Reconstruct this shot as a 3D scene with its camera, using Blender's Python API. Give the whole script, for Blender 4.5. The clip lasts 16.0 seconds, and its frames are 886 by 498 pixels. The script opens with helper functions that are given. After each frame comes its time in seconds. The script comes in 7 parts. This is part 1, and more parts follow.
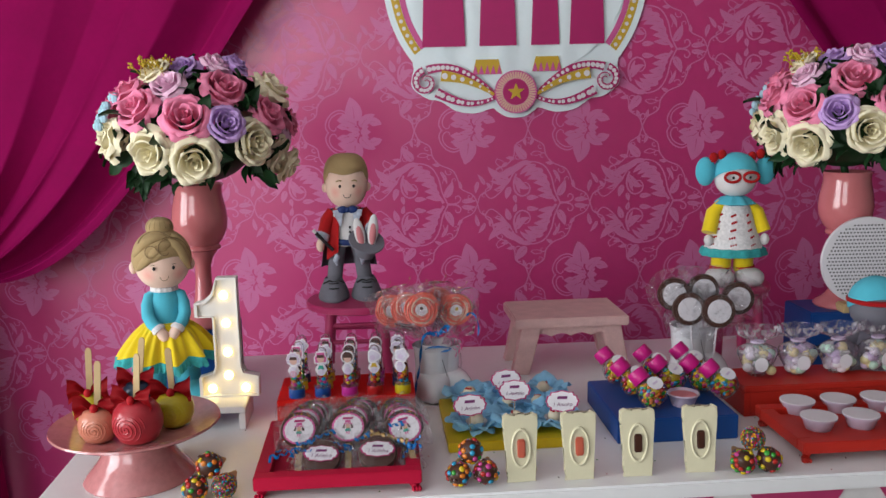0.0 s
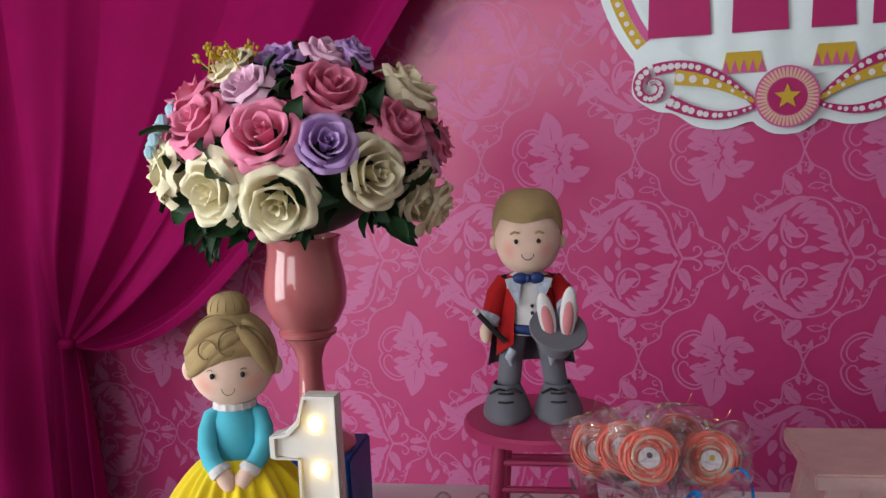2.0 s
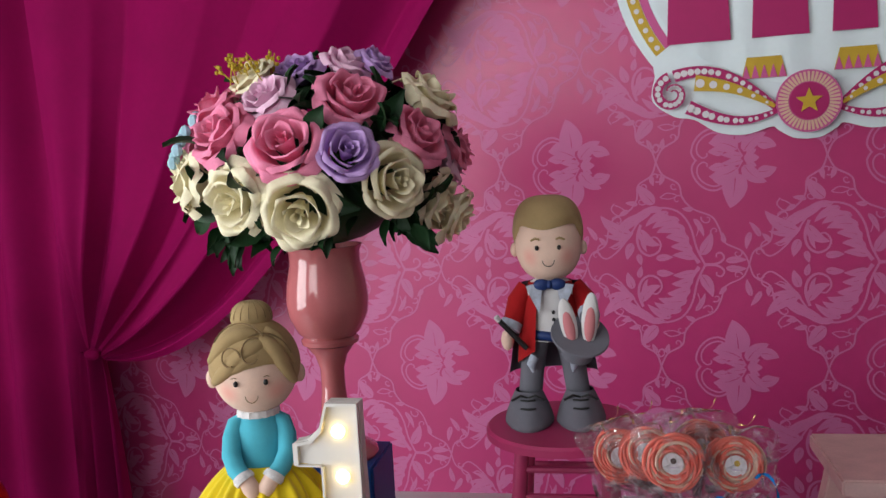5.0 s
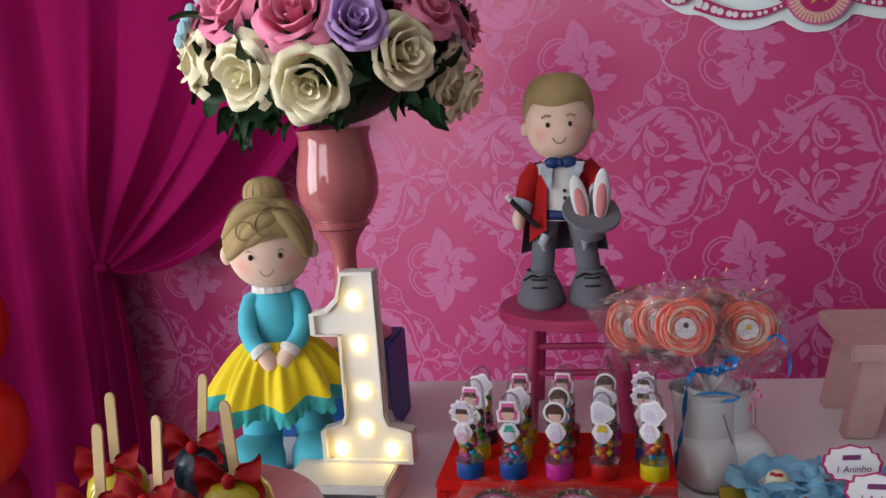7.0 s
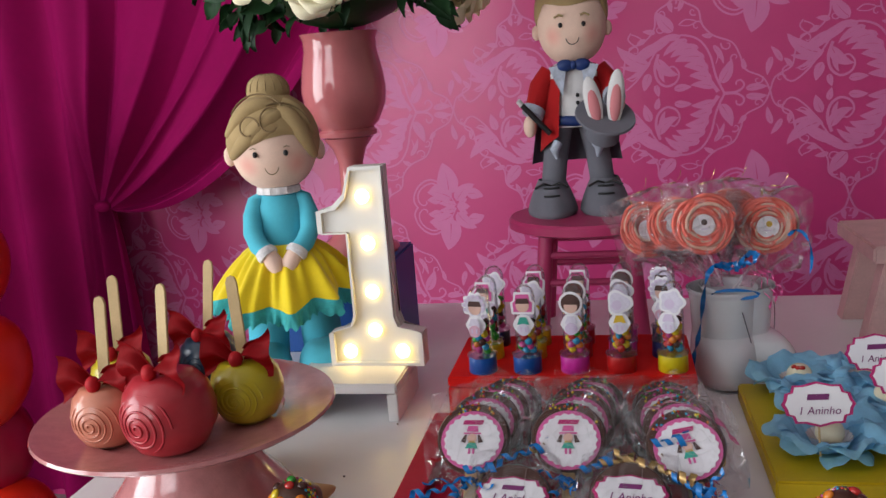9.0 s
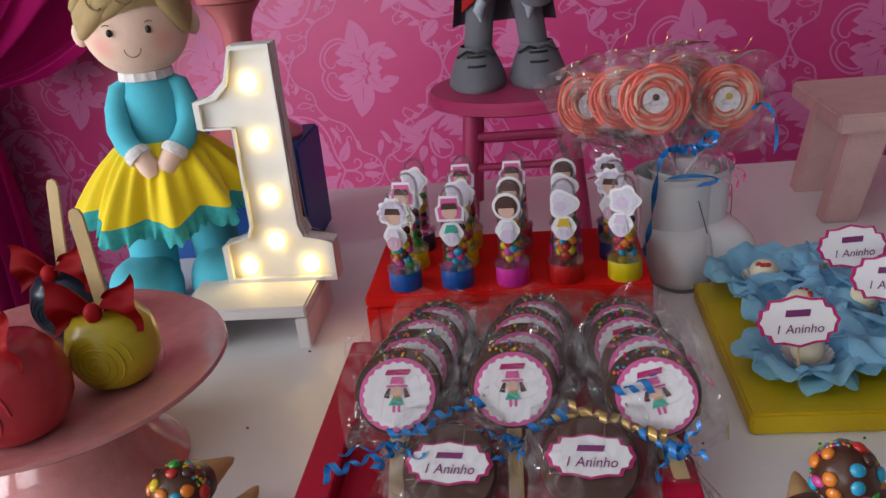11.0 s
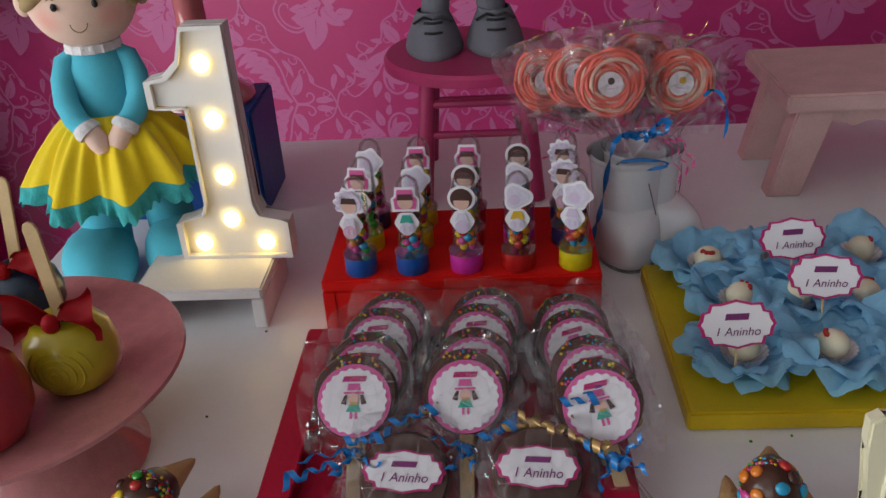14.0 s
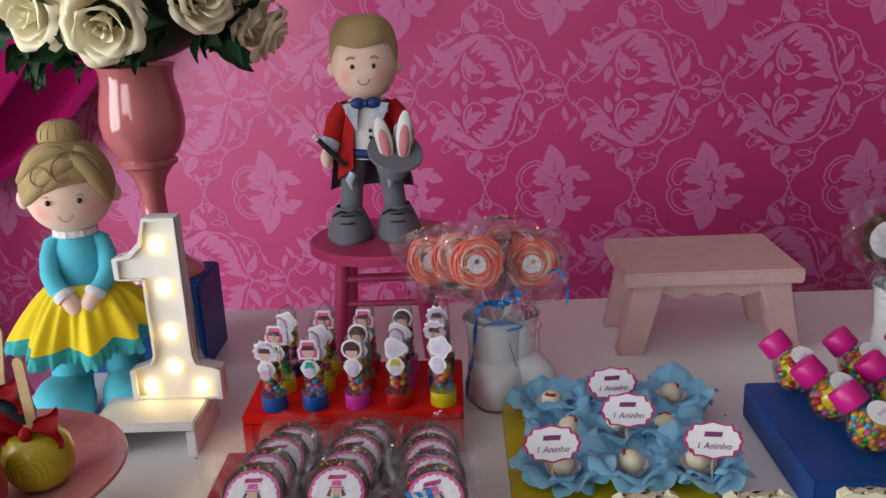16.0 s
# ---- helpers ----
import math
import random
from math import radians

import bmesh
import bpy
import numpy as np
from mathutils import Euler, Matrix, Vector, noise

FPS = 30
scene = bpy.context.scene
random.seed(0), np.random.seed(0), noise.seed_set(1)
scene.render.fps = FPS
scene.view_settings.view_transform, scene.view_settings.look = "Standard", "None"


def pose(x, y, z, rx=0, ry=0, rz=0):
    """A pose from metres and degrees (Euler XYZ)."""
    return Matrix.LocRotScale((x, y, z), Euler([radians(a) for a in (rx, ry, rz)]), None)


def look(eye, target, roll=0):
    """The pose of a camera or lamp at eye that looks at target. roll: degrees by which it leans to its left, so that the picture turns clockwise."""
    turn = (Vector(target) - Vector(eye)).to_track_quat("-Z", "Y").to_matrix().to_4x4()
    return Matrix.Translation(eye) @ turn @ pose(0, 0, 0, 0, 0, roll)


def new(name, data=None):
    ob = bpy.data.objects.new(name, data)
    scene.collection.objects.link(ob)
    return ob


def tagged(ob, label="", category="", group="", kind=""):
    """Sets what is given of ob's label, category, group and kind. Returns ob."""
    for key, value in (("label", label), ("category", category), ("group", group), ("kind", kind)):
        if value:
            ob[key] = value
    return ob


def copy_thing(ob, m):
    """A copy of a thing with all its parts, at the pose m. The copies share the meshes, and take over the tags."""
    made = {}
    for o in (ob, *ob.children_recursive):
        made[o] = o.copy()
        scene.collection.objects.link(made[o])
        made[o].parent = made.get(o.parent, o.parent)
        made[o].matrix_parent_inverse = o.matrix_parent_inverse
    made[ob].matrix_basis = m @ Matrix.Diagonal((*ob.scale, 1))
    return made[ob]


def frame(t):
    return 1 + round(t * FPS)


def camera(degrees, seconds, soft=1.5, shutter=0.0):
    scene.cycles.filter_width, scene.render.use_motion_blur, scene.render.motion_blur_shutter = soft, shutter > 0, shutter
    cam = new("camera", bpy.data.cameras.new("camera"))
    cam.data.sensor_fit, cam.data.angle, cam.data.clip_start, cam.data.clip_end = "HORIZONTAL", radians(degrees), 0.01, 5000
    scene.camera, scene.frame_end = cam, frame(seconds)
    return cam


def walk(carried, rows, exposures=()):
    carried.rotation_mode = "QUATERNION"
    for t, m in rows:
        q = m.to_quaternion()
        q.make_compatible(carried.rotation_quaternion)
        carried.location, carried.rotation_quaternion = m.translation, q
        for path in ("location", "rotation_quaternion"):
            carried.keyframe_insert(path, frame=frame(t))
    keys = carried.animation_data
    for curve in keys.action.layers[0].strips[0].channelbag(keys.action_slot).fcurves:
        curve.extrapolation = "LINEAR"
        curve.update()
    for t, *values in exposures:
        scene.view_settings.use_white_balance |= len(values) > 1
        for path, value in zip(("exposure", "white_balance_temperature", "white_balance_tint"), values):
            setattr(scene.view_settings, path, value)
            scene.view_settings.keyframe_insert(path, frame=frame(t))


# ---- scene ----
cam = camera(54.0, 16.0, soft=1.5)
PATH = [
    (0, (0.079, -0.012, 1.397), (0.039, 1.96, 1.063), -1.2),
    (0.5, (0.056, 0.178, 1.385), (0.019, 2.15, 1.054), -0.5),
    (1, (0.058, 0.368, 1.358), (-0.137, 2.329, 1.018), -1.9),
    (1.5, (0.046, 0.584, 1.36), (-0.399, 2.515, 1.089), -3.0),
    (2, (0.031, 0.709, 1.359), (-0.489, 2.625, 1.115), -2.5),
    (2.5, (0.021, 0.734, 1.354), (-0.542, 2.638, 1.11), -2.5),
    (3, (0.015, 0.733, 1.353), (-0.562, 2.633, 1.121), -2.5),
    (5.5, (0.035, 0.7, 1.355), (-0.534, 2.605, 1.139), -3.4),
    (6, (0.026, 0.698, 1.32), (-0.548, 2.594, 1.046), -3.8),
    (6.5, (0.021, 0.694, 1.286), (-0.548, 2.584, 0.96), -3.9),
    (7, (0.017, 0.688, 1.268), (-0.554, 2.574, 0.923), -4.1),
    (7.5, (0.004, 0.695, 1.24), (-0.588, 2.581, 0.933), -4.4),
    (8, (-0.005, 0.701, 1.209), (-0.608, 2.58, 0.886), -4.1),
    (8.5, (-0.004, 0.695, 1.184), (-0.6, 2.572, 0.833), -4.6),
    (8.7, (-0.003, 0.693, 1.175), (-0.596, 2.567, 0.804), -4.4),
    (10.8, (-0.033, 0.826, 1.168), (-0.451, 2.657, 0.481), -6.1),
    (11, (-0.039, 0.854, 1.183), (-0.442, 2.664, 0.432), -5.7),
    (11.5, (-0.054, 0.9, 1.206), (-0.354, 2.621, 0.232), -3.8),
    (12, (-0.06, 0.917, 1.232), (-0.317, 2.528, 0.074), -4.2),
    (12.5, (-0.063, 0.93, 1.244), (-0.31, 2.48, 0.005), -4.3),
    (13, (-0.061, 0.928, 1.247), (-0.286, 2.509, 0.042), -3.7),
    (13.5, (-0.059, 0.918, 1.252), (-0.289, 2.535, 0.097), -3.3),
    (14, (-0.04, 0.876, 1.259), (-0.333, 2.606, 0.298), -3.8),
    (14.5, (-0.01, 0.822, 1.252), (-0.323, 2.634, 0.463), -3.8),
    (15, (0.021, 0.782, 1.272), (-0.308, 2.636, 0.597), -4.8),
    (15.5, (0.044, 0.725, 1.307), (-0.263, 2.612, 0.72), -3.8),
    (16, (0.085, 0.66, 1.326), (-0.148, 2.559, 0.742), -2.4),
]
walk(cam, [(t, look(eye, target, roll)) for t, eye, target, roll in PATH],
     exposures=[(0.0, -0.05), (3.0, -0.15), (5.5, -0.15), (8.5, -0.10), (10.8, -0.06), (12.0, -0.68), (13.3, -0.64), (14.0, -0.45), (14.5, -0.14), (16.0, -0.05)])

# ---- light ----
world = bpy.data.worlds.new("world")
scene.world = world
world.use_nodes = True
wn = world.node_tree.nodes
sky = wn.new("ShaderNodeTexSky")
sky.sky_type, sky.sun_disc = "NISHITA", False
sky.sun_elevation, sky.sun_rotation = radians(40), radians(200)
wn["Background"].inputs["Strength"].default_value = 0.12
world.node_tree.links.new(sky.outputs["Color"], wn["Background"].inputs["Color"])


def window_light(x, y, z, w, h, rx, ry, rz, watts, colour):
    lamp = bpy.data.lights.new("window_daylight", "AREA")
    lamp.shape, lamp.size, lamp.size_y, lamp.energy, lamp.color = "RECTANGLE", w, h, watts, colour
    new("window_daylight", lamp).matrix_basis = pose(x, y, z, rx, ry, rz)


window_light(-2.86, -0.25, 1.35, 2.2, 1.9, 90, 0, -90, 112, (0.935, 0.965, 1.0))
window_light(-1.7, -2.46, 1.80, 2.0, 1.5, 90, 0, 0, 46, (0.935, 0.97, 1.0))


# ---- materials ----
def mat(name, colour, rough=0.5, metal=0.0, vary=0.08, scale=20.0, bump=0.0, bscale=200.0, spec=0.5, coat=0.0, sheen=0.0, trans=0.0, ior=1.45, alpha=1.0, island=0.0, subsurface=0.0, through_light=0.0):
    """A surface with two scales of variation in its colour, a broken gloss and a fine relief."""
    m = bpy.data.materials.new(name)
    m.use_nodes = True
    nt = m.node_tree
    b = nt.nodes["Principled BSDF"]
    b.inputs["Metallic"].default_value = metal
    b.inputs["Specular IOR Level"].default_value = spec
    b.inputs["Coat Weight"].default_value = coat
    b.inputs["Coat Roughness"].default_value = 0.08
    b.inputs["Sheen Weight"].default_value = sheen
    b.inputs["Transmission Weight"].default_value = trans
    b.inputs["IOR"].default_value = ior
    b.inputs["Alpha"].default_value = alpha
    if subsurface:
        b.inputs["Subsurface Weight"].default_value = subsurface
        b.inputs["Subsurface Radius"].default_value = (0.01, 0.006, 0.004)
    co = nt.nodes.new("ShaderNodeTexCoord")
    n1 = nt.nodes.new("ShaderNodeTexNoise")
    n1.inputs["Scale"].default_value, n1.inputs["Detail"].default_value = scale, 5
    n2 = nt.nodes.new("ShaderNodeTexNoise")
    n2.inputs["Scale"].default_value, n2.inputs["Detail"].default_value = scale * 9, 3
    nt.links.new(co.outputs["Object"], n1.inputs["Vector"])
    nt.links.new(co.outputs["Object"], n2.inputs["Vector"])
    mix = nt.nodes.new("ShaderNodeMath")
    mix.operation = "MULTIPLY_ADD"
    mix.inputs[1].default_value = 0.35
    nt.links.new(n2.outputs["Fac"], mix.inputs[0])
    half = nt.nodes.new("ShaderNodeMath")
    half.operation = "MULTIPLY"
    half.inputs[1].default_value = 0.65
    nt.links.new(n1.outputs["Fac"], half.inputs[0])
    nt.links.new(half.outputs[0], mix.inputs[2])
    ramp = nt.nodes.new("ShaderNodeValToRGB")
    e = ramp.color_ramp.elements
    e[0].position, e[1].position = 0.3, 0.7
    e[0].color = (*[max(0.0, c * (1 - vary)) for c in colour], 1)
    e[1].color = (*[min(1.0, c * (1 + vary)) for c in colour], 1)
    nt.links.new(mix.outputs[0], ramp.inputs["Fac"])
    out = ramp.outputs["Color"]
    if island:
        geo = nt.nodes.new("ShaderNodeNewGeometry")
        hsv = nt.nodes.new("ShaderNodeHueSaturation")
        mr = nt.nodes.new("ShaderNodeMapRange")
        mr.inputs["To Min"].default_value, mr.inputs["To Max"].default_value = 1 - island, 1 + island
        nt.links.new(geo.outputs["Random Per Island"], mr.inputs["Value"])
        nt.links.new(mr.outputs["Result"], hsv.inputs["Value"])
        nt.links.new(out, hsv.inputs["Color"])
        out = hsv.outputs["Color"]
    nt.links.new(out, b.inputs["Base Color"])
    rr = nt.nodes.new("ShaderNodeMapRange")
    rr.inputs["To Min"].default_value, rr.inputs["To Max"].default_value = max(0.0, rough * 0.85), min(1.0, rough * 1.15)
    nt.links.new(mix.outputs[0], rr.inputs["Value"])
    nt.links.new(rr.outputs["Result"], b.inputs["Roughness"])
    if bump:
        n3 = nt.nodes.new("ShaderNodeTexNoise")
        n3.inputs["Scale"].default_value, n3.inputs["Detail"].default_value = bscale, 4
        nt.links.new(co.outputs["Object"], n3.inputs["Vector"])
        bp = nt.nodes.new("ShaderNodeBump")
        bp.inputs["Strength"].default_value, bp.inputs["Distance"].default_value = bump, 0.002
        nt.links.new(n3.outputs["Fac"], bp.inputs["Height"])
        nt.links.new(bp.outputs["Normal"], b.inputs["Normal"])
    if through_light:
        tl = nt.nodes.new("ShaderNodeBsdfTranslucent")
        nt.links.new(out, tl.inputs["Color"])
        ms = nt.nodes.new("ShaderNodeMixShader")
        ms.inputs[0].default_value = through_light
        nt.links.new(b.outputs[0], ms.inputs[1])
        nt.links.new(tl.outputs[0], ms.inputs[2])
        nt.links.new(ms.outputs[0], nt.nodes["Material Output"].inputs["Surface"])
    return m


def cheeks(m, points, radius, colour):
    """Soft round blush on a doll's cheeks."""
    nt = m.node_tree
    b = nt.nodes["Principled BSDF"]
    co = nt.nodes.new("ShaderNodeTexCoord")
    src = b.inputs["Base Color"].links[0].from_socket
    for p in points:
        d = nt.nodes.new("ShaderNodeVectorMath")
        d.operation = "DISTANCE"
        d.inputs[1].default_value = p
        nt.links.new(co.outputs["Object"], d.inputs[0])
        r = nt.nodes.new("ShaderNodeMapRange")
        r.interpolation_type = "SMOOTHSTEP"
        r.inputs["From Min"].default_value, r.inputs["From Max"].default_value = 0.0, radius
        r.inputs["To Min"].default_value, r.inputs["To Max"].default_value = 0.75, 0.0
        nt.links.new(d.outputs["Value"], r.inputs["Value"])
        mx = nt.nodes.new("ShaderNodeMixRGB")
        mx.inputs[2].default_value = (*colour, 1)
        nt.links.new(r.outputs["Result"], mx.inputs[0])
        nt.links.new(src, mx.inputs[1])
        src = mx.outputs[0]
    nt.links.new(src, b.inputs["Base Color"])
    return m


def glow(name, colour, strength):
    m = bpy.data.materials.new(name)
    m.use_nodes = True
    b = m.node_tree.nodes["Principled BSDF"]
    b.inputs["Base Color"].default_value = (*colour, 1)
    b.inputs["Emission Color"].default_value = (*colour, 1)
    b.inputs["Emission Strength"].default_value = strength
    return m


def film_mat(name, tint, strength, haze=0.08, most=0.8, bump=0.3, rough=0.12, crease=0.0):
    """Thin clear wrapping film: mostly see-through, with glossy glints on its creases. White streaks mixed into its
    colour stand in for broad reflections.
    """
    m = bpy.data.materials.new(name)
    m.use_nodes = True
    nt = m.node_tree
    nt.nodes.remove(nt.nodes["Principled BSDF"])
    o = nt.nodes["Material Output"]
    tr = nt.nodes.new("ShaderNodeBsdfTransparent")
    tr.inputs["Color"].default_value = (*tint, 1)
    gl = nt.nodes.new("ShaderNodeBsdfGlossy")
    gl.inputs["Roughness"].default_value = rough
    lw = nt.nodes.new("ShaderNodeLayerWeight")
    lw.inputs["Blend"].default_value = strength
    co = nt.nodes.new("ShaderNodeTexCoord")
    ns = nt.nodes.new("ShaderNodeTexNoise")
    ns.inputs["Scale"].default_value, ns.inputs["Detail"].default_value = 26, 2
    nt.links.new(co.outputs["Object"], ns.inputs["Vector"])
    bp = nt.nodes.new("ShaderNodeBump")
    bp.inputs["Strength"].default_value, bp.inputs["Distance"].default_value = bump, 0.004
    nt.links.new(ns.outputs["Fac"], bp.inputs["Height"])
    nt.links.new(bp.outputs["Normal"], gl.inputs["Normal"])
    nt.links.new(bp.outputs["Normal"], lw.inputs["Normal"])
    mx = nt.nodes.new("ShaderNodeMixShader")
    cap_ = nt.nodes.new("ShaderNodeMath")
    cap_.operation = "MULTIPLY"
    cap_.inputs[1].default_value = most
    nt.links.new(lw.outputs["Fresnel"], cap_.inputs[0])
    warp = nt.nodes.new("ShaderNodeMixRGB")
    warp.inputs[0].default_value = 0.02
    nt.links.new(co.outputs["Object"], warp.inputs[1])
    nt.links.new(ns.outputs["Color"], warp.inputs[2])
    vo = nt.nodes.new("ShaderNodeTexVoronoi")
    vo.feature = "DISTANCE_TO_EDGE"
    vo.inputs["Scale"].default_value = 62
    nt.links.new(warp.outputs[0], vo.inputs["Vector"])
    mr = nt.nodes.new("ShaderNodeMapRange")
    mr.inputs["From Min"].default_value, mr.inputs["From Max"].default_value = 0.0, 0.045
    mr.inputs["To Min"].default_value, mr.inputs["To Max"].default_value = crease, 0.0
    nt.links.new(vo.outputs["Distance"], mr.inputs["Value"])
    ad = nt.nodes.new("ShaderNodeMath")
    ad.operation = "MAXIMUM"
    nt.links.new(cap_.outputs[0], ad.inputs[0])
    patch = nt.nodes.new("ShaderNodeMapRange")
    patch.inputs["From Min"].default_value, patch.inputs["From Max"].default_value = 0.46, 0.62
    nt.links.new(ns.outputs["Fac"], patch.inputs["Value"])
    broken = nt.nodes.new("ShaderNodeMath")
    broken.operation = "MULTIPLY"
    nt.links.new(mr.outputs[0], broken.inputs[0])
    nt.links.new(patch.outputs[0], broken.inputs[1])
    nt.links.new(broken.outputs[0], ad.inputs[1])
    nt.links.new(ad.outputs[0], mx.inputs[0])
    df = nt.nodes.new("ShaderNodeBsdfTranslucent")
    df.inputs["Color"].default_value = (0.9, 0.88, 0.9, 1)
    dd = nt.nodes.new("ShaderNodeBsdfDiffuse")
    dd.inputs["Color"].default_value = (0.9, 0.88, 0.9, 1)
    both = nt.nodes.new("ShaderNodeMixShader")
    nt.links.new(dd.outputs[0], both.inputs[1])
    nt.links.new(df.outputs[0], both.inputs[2])
    hz = nt.nodes.new("ShaderNodeMixShader")
    # whitish noise streaks painted on the film in place of its soft highlights
    streak = nt.nodes.new("ShaderNodeTexNoise")
    streak.inputs["Scale"].default_value, streak.inputs["Detail"].default_value, streak.inputs["Distortion"].default_value = 38, 2, 1.6
    nt.links.new(co.outputs["Object"], streak.inputs["Vector"])
    glare_streaks = nt.nodes.new("ShaderNodeMapRange")
    glare_streaks.inputs["From Min"].default_value, glare_streaks.inputs["From Max"].default_value = 0.48, 0.72
    glare_streaks.inputs["To Min"].default_value, glare_streaks.inputs["To Max"].default_value = haze * 0.5, min(0.7, haze * 6)
    nt.links.new(streak.outputs["Fac"], glare_streaks.inputs["Value"])
    nt.links.new(glare_streaks.outputs[0], hz.inputs[0])
    nt.links.new(tr.outputs[0], hz.inputs[1])
    nt.links.new(both.outputs[0], hz.inputs[2])
    nt.links.new(hz.outputs[0], mx.inputs[1])
    nt.links.new(gl.outputs[0], mx.inputs[2])
    nt.links.new(mx.outputs[0], o.inputs["Surface"])
    return m


M = {}
M["wallpaper"] = mat("wallpaper", (0.53, 0.037, 0.178), 0.33, vary=0.05, scale=3, bump=0.04, bscale=60, spec=0.75)
M["print"] = mat("wallpaper_print", (0.605, 0.160, 0.352), 0.42, vary=0.07, scale=4, spec=0.4)
M["curtain"] = mat("curtain_cloth", (0.25, 0.0025, 0.075), 0.8, vary=0.08, scale=8, bump=0.15, bscale=900, spec=0.08)
M["white_table"] = mat("white_laminate", (0.82, 0.83, 0.83), 0.32, vary=0.03, scale=6, bump=0.02, bscale=80)
M["white_paint"] = mat("white_paint", (0.74, 0.72, 0.71), 0.5, vary=0.04, scale=25, bump=0.15, bscale=150)
# plaster and floor of the unseen room, kept dark to cut bounced light
M["plaster"] = mat("plaster", (0.27, 0.25, 0.25), 0.85, vary=0.05, scale=4, bump=0.1, bscale=120)
M["floor"] = mat("floor_tile", (0.30, 0.27, 0.25), 0.4, vary=0.1, scale=3)
M["red_paint"] = mat("red_paint", (0.66, 0.011, 0.008), 0.6, vary=0.06, scale=18, bump=0.15, bscale=160, spec=0.15)
M["magenta_red"] = mat("raspberry_paint", (0.47, 0.006, 0.040), 0.6, vary=0.07, scale=22, bump=0.2, bscale=180, spec=0.2)
M["orange_red"] = mat("orange_red_paint", (0.50, 0.022, 0.012), 0.45, vary=0.06, scale=22, bump=0.15)
M["blue_paint"] = mat("blue_paint", (0.003, 0.062, 0.27), 0.45, vary=0.08, scale=20, bump=0.15, bscale=160)
M["yellow_paint"] = mat("yellow_paint", (0.60, 0.42, 0.006), 0.5, vary=0.07, scale=20, bump=0.15)
M["pink_ceramic"] = mat("pink_ceramic", (0.56, 0.165, 0.175), 0.12, vary=0.05, scale=30, coat=0.5)
M["speckled_pink"] = mat("speckled_pink_ceramic", (0.54, 0.22, 0.22), 0.14, vary=0.13, scale=90, bump=0.12, bscale=260, coat=0.6)
M["stool_pink"] = mat("pink_stool_paint", (0.47, 0.04, 0.14), 0.42, vary=0.06, scale=20, bump=0.1)
M["bench_wood"] = mat("rose_washed_wood", (0.60, 0.38, 0.36), 0.6, vary=0.12, scale=30, bump=0.3, bscale=110)
M["led_shell"] = mat("white_plastic", (0.72, 0.70, 0.66), 0.42, vary=0.02, scale=20)
M["bulb"] = glow("warm_bulb", (1.0, 0.72, 0.22), 10.0)
M["white_ceramic"] = mat("white_ceramic", (0.80, 0.81, 0.83), 0.1, vary=0.03, scale=14, coat=0.6)
M["gloss_dark"] = mat("boot_line", (0.10, 0.10, 0.11), 0.3)
FELT = dict(rough=0.9, vary=0.06, scale=40, bump=0.2, bscale=900, sheen=0.06, spec=0.15)
M["skin_girl"] = cheeks(mat("girl_felt_beige", (0.80, 0.57, 0.46), **FELT), ((-0.031, -0.041, 0.294), (0.031, -0.041, 0.294)), 0.022, (0.78, 0.33, 0.28))
M["skin_boy"] = cheeks(mat("boy_felt_beige", (0.80, 0.57, 0.46), **FELT), ((-0.030, -0.039, 0.236), (0.030, -0.039, 0.236)), 0.020, (0.78, 0.33, 0.28))
M["hair"] = mat("felt_tan", (0.40, 0.285, 0.14), 0.95, vary=0.08, scale=50, bump=0.25, bscale=900, sheen=0.06, spec=0.15)
M["hair_line"] = mat("tan_stitching", (0.22, 0.145, 0.07), 0.95)
M["aqua"] = mat("aqua_felt", (0.09, 0.47, 0.59), 0.95, vary=0.06, scale=45, bump=0.25, bscale=900, sheen=0.06, spec=0.15)
M["teal"] = mat("teal_lace", (0.04, 0.36, 0.36), 0.9, vary=0.25, scale=140, bump=0.4, bscale=500)
M["skirt"] = mat("yellow_cotton", (0.78, 0.58, 0.006), 0.85, vary=0.06, scale=30, bump=0.2, bscale=700, sheen=0.2)
M["white_lace"] = mat("white_lace", (0.70, 0.68, 0.68), 0.9, vary=0.25, scale=150, bump=0.5, bscale=500)
M["red_felt"] = mat("red_felt", (0.38, 0.012, 0.014), 0.95, vary=0.08, scale=45, bump=0.25, bscale=900, sheen=0.06, spec=0.15)
M["grey_felt"] = mat("grey_felt", (0.17, 0.17, 0.20), 0.95, vary=0.07, scale=45, bump=0.25, bscale=900, sheen=0.06, spec=0.15)
M["white_felt"] = mat("white_felt", (0.68, 0.66, 0.66), 0.95, vary=0.05, scale=45, bump=0.2, bscale=900)
M["navy"] = mat("navy_satin", (0.008, 0.03, 0.14), 0.5, vary=0.1, scale=40)
M["black"] = mat("black", (0.012, 0.011, 0.012), 0.5)
M["pink_felt"] = mat("pink_felt", (0.62, 0.22, 0.24), 0.95, vary=0.06, scale=45)
M["stripe_cloth"] = mat("striped_cloth", (0.42, 0.46, 0.55), 0.9, vary=0.3, scale=120)
M["wood_stick"] = mat("wooden_stick", (0.56, 0.40, 0.20), 0.65, vary=0.1, scale=40, bump=0.15, bscale=200)


